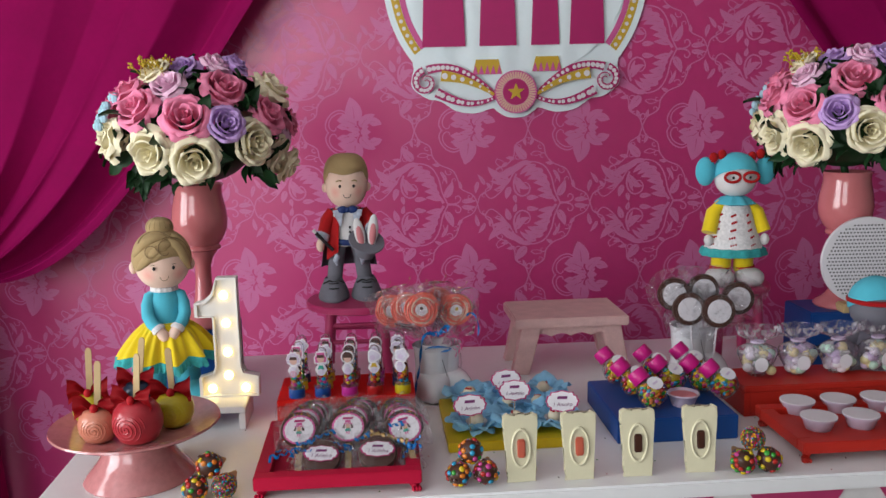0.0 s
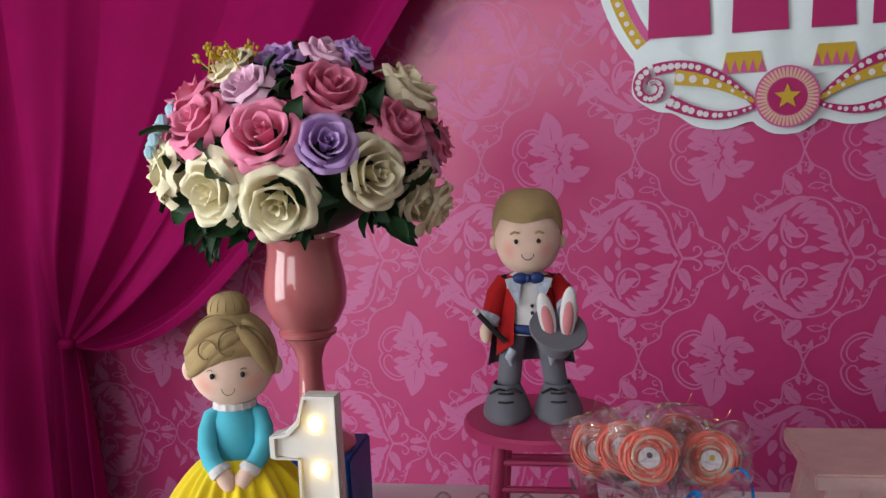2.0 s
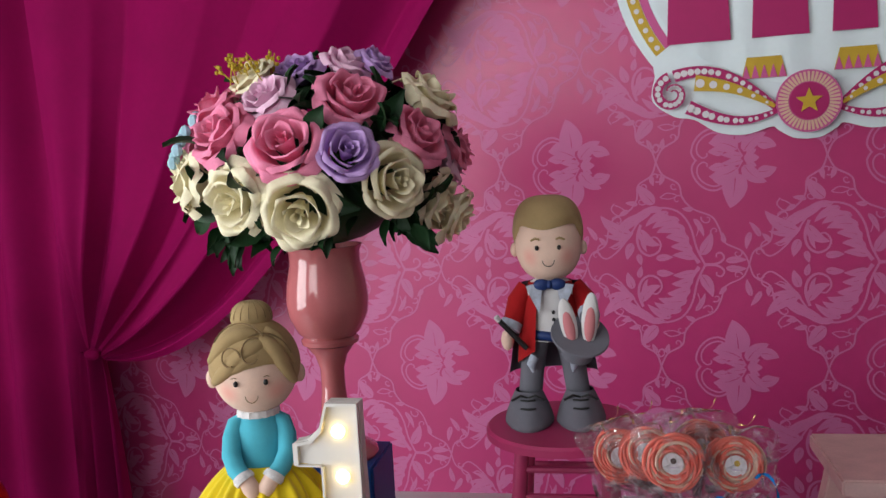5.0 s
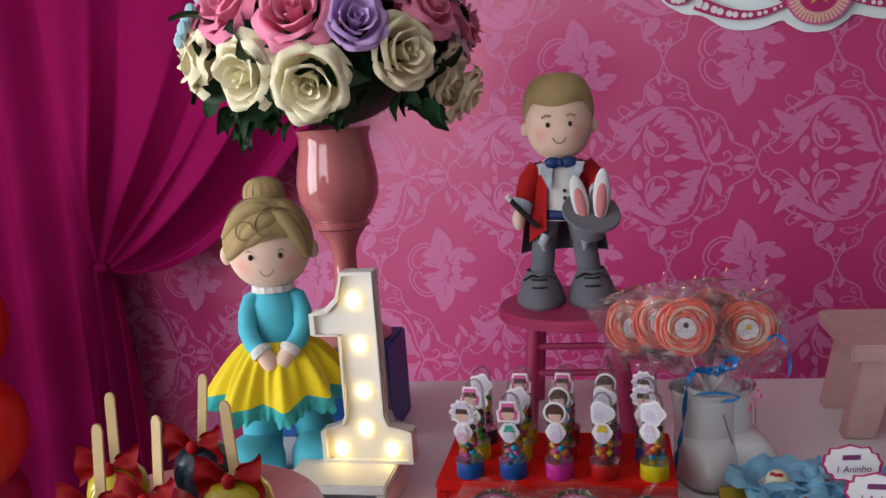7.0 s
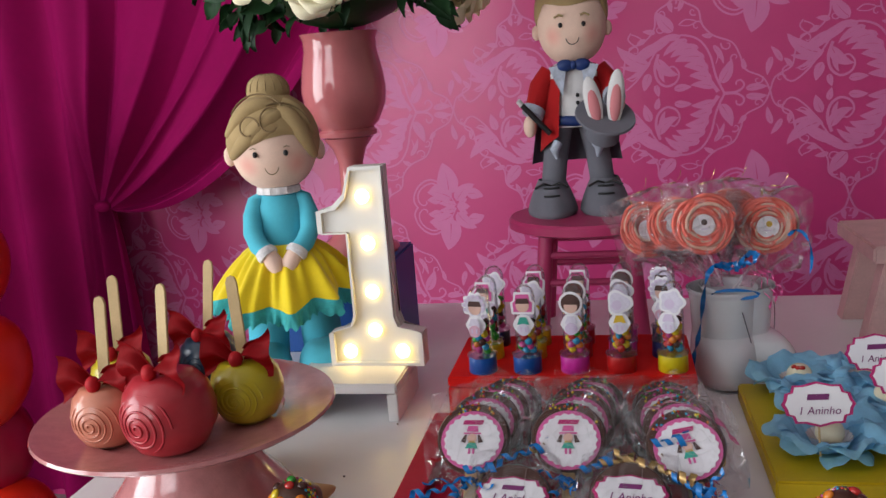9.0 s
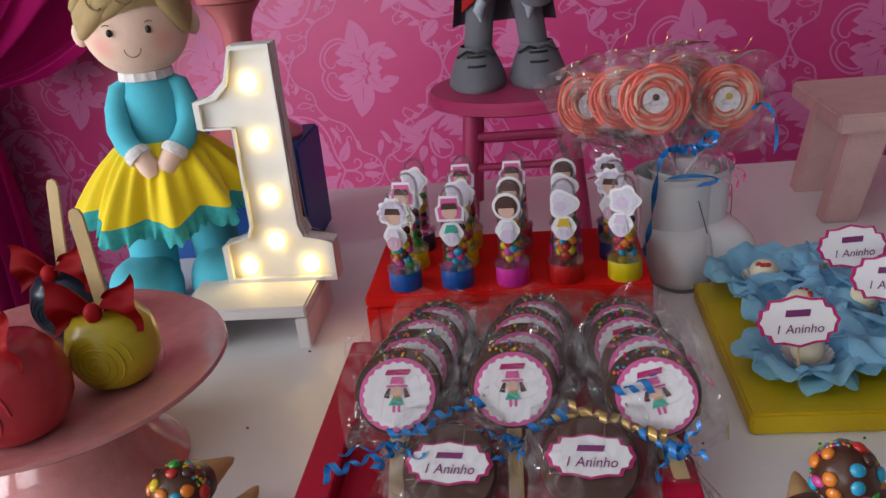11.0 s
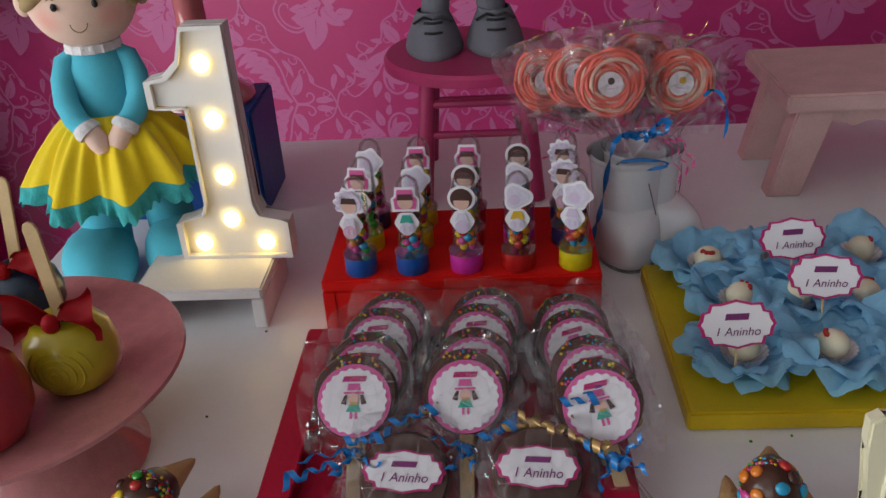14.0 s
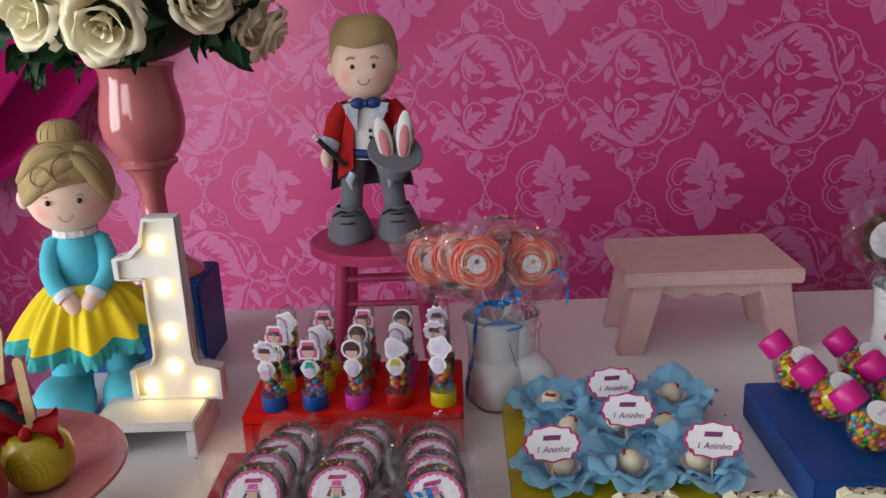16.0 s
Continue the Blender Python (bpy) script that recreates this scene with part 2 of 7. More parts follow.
# ---- mesh tools ----
def finish(name, bm, mats, parent=None, label="", smooth=True, angle=38):
    bmesh.ops.recalc_face_normals(bm, faces=bm.faces)
    me = bpy.data.meshes.new(name)
    bm.to_mesh(me)
    bm.free()
    for m in (mats if isinstance(mats, (list, tuple)) else [mats]):
        me.materials.append(m)
    if smooth:
        me.shade_smooth()
        me.set_sharp_from_angle(angle=radians(angle))
    ob = new(name, me)
    if parent is not None:
        ob.parent = parent
    if label:
        ob["label"] = label
    return ob


def part(name, bm, material, parent, label="", angle=38):
    return finish(name, bm, material, parent, label, True, angle)


def thing(name, label, category, m, group="", kind=""):
    ob = new(name)
    ob.empty_display_size = 0.03
    ob.matrix_basis = m
    return tagged(ob, label, category, group, kind)


def box(bm, x0, x1, y0, y1, z0, z1, bevel=0.003, mi=0, m=None, seg=2):
    t = Matrix.Translation(((x0 + x1) / 2, (y0 + y1) / 2, (z0 + z1) / 2)) @ Matrix.Diagonal((x1 - x0, y1 - y0, z1 - z0, 1))
    vs = bmesh.ops.create_cube(bm, size=1, matrix=(m @ t) if m else t)["verts"]
    fs = {f for v in vs for f in v.link_faces}
    if bevel:
        es = list({e for v in vs for e in v.link_edges})
        r = bmesh.ops.bevel(bm, geom=es, offset=bevel, segments=seg, affect="EDGES", clamp_overlap=True)
        fs = set(r["faces"]) | {f for f in fs if f.is_valid}
    for f in fs:
        f.material_index = mi
    return bm


def surf(bm, f, nu, nv, wrap_u=False, wrap_v=False, mi=0, m=None):
    """A grid of faces over f(u, v), u and v from 0 to 1."""
    rows = []
    for j in range(nv if wrap_v else nv + 1):
        row = []
        for i in range(nu if wrap_u else nu + 1):
            p = Vector(f(i / nu, j / nv))
            row.append(bm.verts.new(m @ p if m else p))
        rows.append(row)
    for j in range(nv):
        for i in range(nu):
            a, b = rows[j], rows[(j + 1) % len(rows)]
            q = (a[i], a[(i + 1) % len(a)], b[(i + 1) % len(a)], b[i])
            try:
                bm.faces.new(q).material_index = mi
            except ValueError:
                pass
    return rows


def lathe(bm, profile, seg=32, mi=0, m=None, wob=None):
    """Turns a profile of (radius, height) round z; both ends are closed."""
    rows = []
    for k, (r, z) in enumerate(profile):
        rows.append([])
        for i in range(seg):
            a = 2 * math.pi * i / seg
            rr = r * (wob(a, k / (len(profile) - 1)) if wob else 1)
            p = Vector((rr * math.cos(a), rr * math.sin(a), z))
            rows[-1].append(bm.verts.new(m @ p if m else p))
    for a, b in zip(rows, rows[1:]):
        for i in range(seg):
            bm.faces.new((a[i], a[(i + 1) % seg], b[(i + 1) % seg], b[i])).material_index = mi
    bm.faces.new(rows[0][::-1]).material_index = mi
    bm.faces.new(rows[-1]).material_index = mi
    return bm


def ball(bm, c, r, seg=20, rings=12, mi=0, m=None, power=1.0):
    r = (r, r, r) if isinstance(r, (int, float)) else r
    t = Matrix.Translation(c) @ Matrix.Diagonal((*r, 1))
    t = m @ t if m else t
    prof = [(max(1e-4, math.sin(math.pi * k / rings)) ** power, -math.cos(math.pi * k / rings)) for k in range(rings + 1)]
    return lathe(bm, prof, seg, mi, t)


def tube(bm, pts, r, seg=8, mi=0, m=None, close=False):
    """A round rod along pts; r is a number or one for each point."""
    pts = [Vector(p) for p in pts]
    n = len(pts)
    rs = [r] * n if isinstance(r, (int, float)) else list(r)
    up = None
    rows = []
    for k, p in enumerate(pts):
        d = (pts[min(k + 1, n - 1)] - pts[max(k - 1, 0)]).normalized()
        if up is None:
            up = d.orthogonal().normalized()
        side = d.cross(up)
        side = side.normalized() if side.length > 1e-6 else d.orthogonal().normalized()
        up = side.cross(d).normalized()
        rows.append([])
        for i in range(seg):
            a = 2 * math.pi * i / seg
            q = p + rs[k] * (math.cos(a) * side + math.sin(a) * up)
            rows[-1].append(bm.verts.new(m @ q if m else q))
    for a, b in zip(rows, rows[1:]):
        for i in range(seg):
            bm.faces.new((a[i], a[(i + 1) % seg], b[(i + 1) % seg], b[i])).material_index = mi
    bm.faces.new(rows[0][::-1]).material_index = mi
    bm.faces.new(rows[-1]).material_index = mi
    return bm


def slab(bm, outline, y0, y1, mi=0, m=None, bevel=0.0, axis="y"):
    """A flat outline (x, z) given a thickness from y0 to y1."""
    lo = [Vector((x, y0, z)) for x, z in outline]
    hi = [Vector((x, y1, z)) for x, z in outline]
    a = [bm.verts.new(m @ p if m else p) for p in lo]
    b = [bm.verts.new(m @ p if m else p) for p in hi]
    fs = [bm.faces.new(a), bm.faces.new(b[::-1])]
    n = len(a)
    for i in range(n):
        fs.append(bm.faces.new((a[i], b[i], b[(i + 1) % n], a[(i + 1) % n])))
    for f in fs:
        f.material_index = mi
    if bevel:
        es = list(set(fs[0].edges) | set(fs[1].edges))
        r = bmesh.ops.bevel(bm, geom=es, offset=bevel, segments=2, affect="EDGES", clamp_overlap=True)
        for f in r["faces"]:
            f.material_index = mi
    return bm


def B():
    return bmesh.new()


def circle(r, n=24, cx=0.0, cz=0.0, wave=0.0, lobes=0):
    return [((r + wave * math.cos(lobes * 2 * math.pi * i / n)) * math.cos(2 * math.pi * i / n) + cx,
             (r + wave * math.cos(lobes * 2 * math.pi * i / n)) * math.sin(2 * math.pi * i / n) + cz) for i in range(n)]


# ---- the room ----
WALL, TOP, ANG = 2.69, 0.79, 5.5


def structure(name, bm, material, label, category):
    return tagged(finish(name, bm, material), label, category, kind="structure")


def wall_with_opening(name, horizontal, at, lo, hi, a0, a1, z0, z1, thick, label):
    """A wall along x (horizontal) or y, at its room face, with one window opening from a0 to a1."""
    bm = B()
    for p, q, s, t in ((lo, a0, 0, 2.8), (a1, hi, 0, 2.8), (a0, a1, 0, z0), (a0, a1, z1, 2.8)):
        if horizontal:
            box(bm, p, q, at - thick, at, s, t, 0)
        else:
            box(bm, at - thick, at, p, q, s, t, 0)
    return structure(name, bm, M["plaster"], label, "wall")


bm = B()
box(bm, -3.1, 3.1, -2.7, 2.9, -0.1, 0, 0)
structure("floor", bm, M["floor"], "plain grey tiled floor under the party table, out of view", "floor")
# unseen ceiling, in white so that it throws light down on the tabletop
bm = B()
box(bm, -3.1, 3.1, -2.7, 2.9, 2.8, 2.9, 0)
structure("ceiling", bm, M["white_paint"], "plain white plaster ceiling", "ceiling")
wall_with_opening("wall_west", False, -2.9, -2.5, 2.86, -1.35, 0.85, 0.4, 2.3, 0.15, "plain grey plaster wall with a window opening, out of view")
wall_with_opening("wall_south", True, -2.5, -2.9, 2.9, -2.7, -0.7, 1.05, 2.55, 0.15, "plain grey plaster wall with a window opening, out of view")
bm = B()
box(bm, 2.9, 3.05, -2.5, 2.86, 0, 2.8, 0)
structure("wall_east", bm, M["plaster"], "plain grey plaster wall, out of view", "wall")
bm = B()
box(bm, -2.9, 2.9, WALL, WALL + 0.12, 0, 2.8, 0)
wall_north = structure("wall_north", bm, M["wallpaper"], "pink wall papered with a pale pink damask print", "wall")

# damask print, in sheets of paper 0.37 by 0.50 m
def leaf_shape(out, x, z, length, width, ang, bend=0.0, slit=0.7):
    """A pointed leaf in two halves, parted by its midrib; bend turns it on its way to the tip."""
    mid, left, right = [], [], []
    px, pz = x, z
    for k in range(15):
        u = k / 14
        a = ang + bend * u
        if k:
            px, pz = px + math.cos(a) * length / 14, pz + math.sin(a) * length / 14
        w = 0.56 * width * math.sin(math.pi * min(1.0, u) ** 0.70) ** 0.8 if 0 < k < 14 else 0.0
        gap = 0.035 * width * min(1.0, 6 * u) * max(0.0, 1 - u / slit) if slit else 0.0
        nx, nz = -math.sin(a), math.cos(a)
        mid.append((px, pz, nx, nz, gap))
        left.append((px + nx * max(w, gap), pz + nz * max(w, gap)))
        right.append((px - nx * max(w, gap), pz - nz * max(w, gap)))
    layer = out[-1][0] + 1 if out else 0
    for side, s in ((left, 1), (right, -1)):
        for k in range(14):
            a, b = mid[k], mid[k + 1]
            q = [(a[0] + s * a[2] * a[4], a[1] + s * a[3] * a[4]), (b[0] + s * b[2] * b[4], b[1] + s * b[3] * b[4]), side[k + 1], side[k]]
            out.append((layer, q if s < 0 else q[::-1]))


def vine(out, pts, w0, w1):
    n = len(pts)
    l, r = [], []
    for k, (x, z) in enumerate(pts):
        x0, z0 = pts[max(0, k - 1)]
        x1, z1 = pts[min(n - 1, k + 1)]
        d = math.hypot(x1 - x0, z1 - z0) or 1
        w = (w0 + (w1 - w0) * k / (n - 1)) * 0.5
        l.append((x - (z1 - z0) / d * w, z + (x1 - x0) / d * w))
        r.append((x + (z1 - z0) / d * w, z - (x1 - x0) / d * w))
    layer = out[-1][0] + 1 if out else 0
    for k in range(n - 1):
        out.append((layer, [l[k], l[k + 1], r[k + 1], r[k]]))


def curl(x, z, r, a0, turns, n=16, shrink=0.85):
    return [(x + r * (1 - shrink * k / n) * math.cos(a0 + turns * 2 * math.pi * k / n),
             z + r * (1 - shrink * k / n) * math.sin(a0 + turns * 2 * math.pi * k / n)) for k in range(n + 1)]


def smooth_line(pts, n=5):
    """Points along a soft curve through the ones given."""
    out = []
    for k in range(len(pts) - 1):
        p0, p1, p2, p3 = pts[max(0, k - 1)], pts[k], pts[k + 1], pts[min(len(pts) - 1, k + 2)]
        for i in range(n):
            t = i / n
            out.append(tuple(0.5 * (2 * b + (c - a) * t + (2 * a - 5 * b + 4 * c - d) * t * t + (3 * b - a - 3 * c + d) * t ** 3) for a, b, c, d in zip(p0, p1, p2, p3)))
    return out + [pts[-1]]


def flower_motif(o):
    """A lily spray lying on its side, the same above and below its axis."""
    for q in (1, -1):
        for x, z, length, width, deg, bend in ((-0.004, 0.030, 0.078, 0.047, 88, 0.35), (0.014, 0.014, 0.062, 0.027, 66, -0.85), (0.040, 0.030, 0.042, 0.024, 12, -0.75), (0.020, 0.006, 0.024, 0.012, 40, -0.3),
                                               (0.012, 0.004, 0.044, 0.015, 166, 0.25), (0.002, 0.020, 0.064, 0.030, 142, 0.75), (-0.026, 0.014, 0.034, 0.018, 160, 0.5), (-0.010, 0.046, 0.044, 0.016, 160, 0.9)):
            leaf_shape(o, x, q * z, length, width, q * radians(deg), q * bend)
        vine(o, smooth_line([(x, q * z) for x, z in ((-0.022, 0.056), (-0.046, 0.067), (-0.070, 0.060), (-0.088, 0.040), (-0.094, 0.016), (-0.084, -0.002))]), 0.0045, 0.0040)
        vine(o, smooth_line([(x, q * z) for x, z in ((-0.026, 0.050), (-0.046, 0.058), (-0.068, 0.050), (-0.081, 0.034), (-0.082, 0.016), (-0.072, 0.005), (-0.062, 0.008), (-0.062, 0.015))]), 0.0040, 0.0030)
        vine(o, [(0.012, q * 0.004), (-0.002, q * 0.03)], 0.003, 0.002)
    leaf_shape(o, 0.014, 0, 0.032, 0.020, 0.0, 0, 0)


def scroll_motif(o):
    """An acanthus scroll lying on its side, the same above and below its axis."""
    for q in (1, -1):
        def at(x, y):
            return ((x - 300) / 1850, q * (380 - y) / 1850)
        def leaf(x0, y0, x1, y1, width, bend=0.0, slit=0.7):
            (ax, az), (bx, bz) = at(x0, y0), at(x1, y1)
            leaf_shape(o, ax, az, math.hypot(bx - ax, bz - az) * (1 + 0.08 * abs(bend)), 0.74 * width / 1850, math.atan2(bz - az, bx - ax) - q * bend / 2, q * bend, slit)
        def line(pts, w0, w1):
            vine(o, smooth_line([at(x, y) for x, y in pts]), w0 / 1850, w1 / 1850)
        line([(492, 376), (462, 310), (440, 225), (400, 165), (340, 142), (285, 152), (235, 195), (195, 255), (150, 312), (100, 348), (68, 330), (64, 300), (84, 284)], 9, 6)
        line([(470, 372), (436, 318), (415, 250), (382, 200), (340, 172), (300, 170)], 16, 8)
        line([(488, 378), (530, 378), (556, 368), (568, 350), (556, 332), (540, 336), (538, 350)], 10, 6)
        for x0, y0, x1, y1, w, b in ((458, 352, 368, 338, 40, 0.5), (446, 318, 362, 302, 44, 0.6), (434, 280, 344, 262, 50, 0.7), (420, 236, 308, 240, 52, 0.9), (398, 196, 290, 222, 46, 0.9), (356, 162, 262, 214, 40, 0.7),
                                     (330, 148, 235, 160, 34, 0.5), (290, 152, 165, 240, 46, 0.6), (262, 168, 128, 246, 30, 0.9), (205, 248, 80, 172, 62, -0.9), (196, 256, 92, 250, 30, -0.6), (212, 232, 112, 302, 24, -0.7),
                                     (300, 124, 236, 46, 62, -0.4), (232, 126, 182, 116, 26, 0.3), (478, 338, 522, 250, 54, 0.5), (300, 352, 368, 346, 36, -0.3), (206, 284, 182, 352, 44, 0.3), (230, 330, 240, 378, 30, 0.2),
                                     (574, 366, 654, 362, 34, -0.3), (238, 226, 312, 296, 52, 1.3), (252, 250, 262, 322, 26, 0.8), (452, 190, 492, 262, 26, -0.6), (24, 250, 6, 318, 30, 0.4), (60, 270, 20, 210, 28, 0.4)):
            leaf(x0, y0, x1, y1, w, b)
        line([(242, 208), (226, 262), (236, 312), (270, 338), (308, 324), (320, 290), (300, 262), (274, 270), (270, 294)], 12, 5)
        line([(186, 270), (140, 306), (118, 300)], 8, 4)
        line([(136, 118), (124, 142), (150, 168), (186, 160), (164, 136), (138, 124)], 6, 5)
        line([(322, 100), (350, 82), (388, 92), (362, 106), (326, 102)], 6, 4)
        line([(456, 198), (470, 232), (462, 262)], 6, 4)


def trellis(o, w, h):
    """Curling vines that cross between the flowers."""
    for s in (1, -1):
        for q in (1, -1):
            x0, z0 = 0.180, 0.0
            x1, z1 = (0.022, q * h / 2) if s > 0 else (w + 0.022, q * h / 2)
            way = (0.0, 0.10, -0.06, 0.13, 0.12, -0.13, -0.05, 0.10, -0.10, 0.0)
            pts = []
            for k, d in enumerate(way):
                u = k / (len(way) - 1)
                pts.append((x0 + (x1 - x0) * u + s * d * 0.07, z0 + (z1 - z0) * u + q * d * 0.03))
            vine(o, smooth_line(pts), 0.0040, 0.0036)
            for k, r in ((1, 0.012), (2, 0.009), (3, 0.012), (5, 0.013), (6, 0.010), (8, 0.010)):
                x, z = pts[k]
                vine(o, curl(x + s * 0.010, z + q * 0.004, r, radians(170 + 70 * k), 0.85 * s * q * (1 if k % 2 else -1), 12), 0.0036, 0.0018)
            for k in (1, 4, 7):
                leaf_shape(o, pts[k][0], pts[k][1], 0.024, 0.010, radians((70 + 25 * k) * q), 0.5 * s)


def damask():
    w, h = 0.350, 0.460
    fl, sc, tr = [], [], []
    flower_motif(fl), scroll_motif(sc), trellis(tr, w, h)
    verts, faces = [], []
    for i in range(-7, 8):
        for j in range(-1, 4):
            ox, oz = FLOWER_X + i * w, FLOWER_Z + j * h - h
            for group, dx, dz in ((fl, 0, 0), (sc, w / 2, h / 2), (tr, 0, 0)):
                for k, poly in group:
                    if min(p[1] for p in poly) + oz + dz < 0.02 or max(p[1] for p in poly) + oz + dz > 2.75 or abs(ox + dx) > 2.6:
                        continue
                    b = len(verts)
                    y = WALL - 0.0002 - 0.000014 * k - 0.0000035 * (i % 2 + 2 * (j % 2)) - (0.0005 if group is tr else 0.0)
                    verts += [(px + ox + dx, y, pz + oz + dz) for px, pz in poly]
                    faces.append(list(range(b, b + len(poly)))[::-1])
    me = bpy.data.meshes.new("print")
    me.from_pydata(verts, [], faces)
    me.materials.append(M["print"])
    ob = new("damask_print", me)
    ob.parent = wall_north
    return tagged(ob, "pale pink damask leaves and scrolls printed on the wallpaper", kind="stuff")


FLOWER_X, FLOWER_Z = 0.113, 1.31
damask()


def window_frame(name, m, w, h):
    t = tagged(thing(name, "white window frame with two panes", "window", m), kind="structure")
    for n, a in (("frame", (-w / 2, w / 2, -0.04, 0.04, -h / 2, -h / 2 + 0.05)), ("frame", (-w / 2, w / 2, -0.04, 0.04, h / 2 - 0.05, h / 2)),
                 ("frame", (-w / 2, -w / 2 + 0.05, -0.04, 0.04, -h / 2 + 0.05, h / 2 - 0.05)), ("frame", (w / 2 - 0.05, w / 2, -0.04, 0.04, -h / 2 + 0.05, h / 2 - 0.05)),
                 ("mullion", (-0.025, 0.025, -0.03, 0.03, -h / 2 + 0.05, h / 2 - 0.05))):
        part(n, box(B(), *a), M["white_paint"], t)


window_frame("window_1", pose(-2.975, -0.25, 1.35, 0, 0, 90), 2.2, 1.9)
window_frame("window_2", pose(-1.7, -2.575, 1.80), 2.0, 1.5)


# ---- curtains ----
def curtain(mirror):
    """A swag gathered at a tie, its tail below, and a straight panel beside it."""
    cx = 0.25
    s = -1 if mirror else 1
    def at(p):
        return (cx + s * (p[0] - cx), p[1], p[2])
    label = "dark magenta cloth curtain gathered to a side tie"
    t = thing("curtain", label, "curtain", Matrix())
    kx, ky, kz = -1.42, 2.50, 0.908
    def swag(u, v):
        topx = -1.62 + u * 1.85
        w = v
        e = 1.0 + 0.9 * (1 - u) ** 1.2
        f = w ** e if u < 0.999 else w
        x = topx + (kx + (u - 0.5) * 0.05 - topx) * f
        z = 2.62 + (kz + (0.5 - u) * 0.03 - 2.62) * w
        sag = 0.27 * u ** 1.6 * math.sin(math.pi * w ** 2.2)
        z -= sag
        y = 2.60 + (ky - 2.60) * w ** 3
        open_ = min(1.0, (1 - w) * 6.0) ** 0.8
        crease = abs(math.sin(u * 11 + 0.9 * math.sin(u * 5) + 0.5 * w)) ** 0.7
        y += -0.050 * open_ * (0.85 * crease * (0.30 + 0.70 * w) + 0.45 * math.sin(u * 9 + 2) * (1 - 0.4 * w)) - 0.016 * open_ * math.sin(u * 21 + 1.3 * math.sin(u * 6)) - 0.060 * min(1.0, (1 - w) * 9) * w ** 3 * (1 - abs(math.sin(u * 15.5 + 0.7 * math.sin(u * 9) + 0.4))) ** 2.2
        return at((x, min(y, WALL - 0.012), z))
    part("swag", (lambda b: (surf(b, swag, 150, 60), b)[1])(B()), M["curtain"], t, angle=180)
    def tail(u, v):
        sp = 0.030 + 0.052 * v ** 0.6
        x = kx - 0.022 + (u - 0.5) * 2 * sp + 0.02 * v
        y = ky + 0.02 - 0.03 * math.sin(u * 19 + v) * (0.3 + v) - 0.02 * math.sin(u * 7)
        return at((x, y, kz - v * (kz - 0.02)))
    part("tail", (lambda b: (surf(b, tail, 60, 30), b)[1])(B()), M["curtain"], t, angle=180)
    def panel(u, v):
        x = -2.75 + u * 1.22 + 0.10 * v * (u - 0.4)
        y = 2.62 - 0.045 * math.sin(u * 34 + 0.8 * math.sin(v * 3 + u * 5)) - 0.025 * math.sin(u * 13 + v * 1.5)
        return at((x, y, 2.62 - v * 2.6))
    part("panel", (lambda b: (surf(b, panel, 140, 20), b)[1])(B()), M["curtain"], t, angle=180)
    part("tie", ball(B(), at((kx, ky - 0.012, kz)), (0.020, 0.018, 0.014)), M["curtain"], t)


curtain(False)
curtain(True)

# ---- the table ----
TAB = pose(-0.594, 1.20, 0, 0, 0, ANG)


def on_table(x, y, z=TOP, rz=0.0):
    """A pose standing on the table at a place of the room, turned with the table."""
    return pose(x, y, z, 0, 0, ANG + rz)


table = thing("party_table", "long white party table with a bunting of magenta pennants", "table", TAB)
part("tabletop", box(B(), 0, 2.5, 0, 0.83, TOP - 0.028, TOP, 0.004), M["white_table"], table)
part("front_panel", box(B(), 0.03, 2.47, 0.03, 0.05, 0.08, TOP - 0.03, 0.002), M["white_paint"], table)
for x0 in (0.03, 2.41):
    part("side_panel", box(B(), x0, x0 + 0.06, 0.052, 0.80, 0.08, TOP - 0.03, 0.002), M["white_paint"], table)
    for y0 in (0.052, 0.74):
        part("leg", box(B(), x0, x0 + 0.06, y0, y0 + 0.06, 0.0, 0.08, 0.002), M["white_paint"], table)
for i in range(11):
    x = 0.12 + i * 0.222
    slab(bm := B(), [(x - 0.085, TOP - 0.032), (x + 0.085, TOP - 0.032), (x, TOP - 0.16)], 0.026, 0.0285)
    part("pennant", bm, M["stool_pink"], table)


# ---- furniture pieces on the table ----
def riser(name, label, m, w, d, h, mat_, th=0.012, cat="stand"):
    """A low display step: a top on two side boards and a front."""
    t = thing(name, label, cat, m)
    part("top", box(B(), -w / 2, w / 2, 0, d, h - th, h, 0.002), mat_, t)
    for s in (-1, 1):
        x = s * (w / 2 - th / 2)
        part("side", box(B(), x - th / 2, x + th / 2, 0.0, d, 0, h - th - 0.0005, 0.001), mat_, t)
    return t


red_riser = riser("display_step", "glossy red painted wooden step holding candy tubes", on_table(-0.142, 1.563), 0.262, 0.145, 0.057, M["red_paint"])
part("front", box(B(), -0.119, 0.119, 0.001, 0.011, 0, 0.0445, 0.001), M["red_paint"], red_riser)
riser("white_step", "small white painted wooden step under the number lamp", on_table(-0.398, 1.549), 0.128, 0.105, 0.045, M["white_paint"])


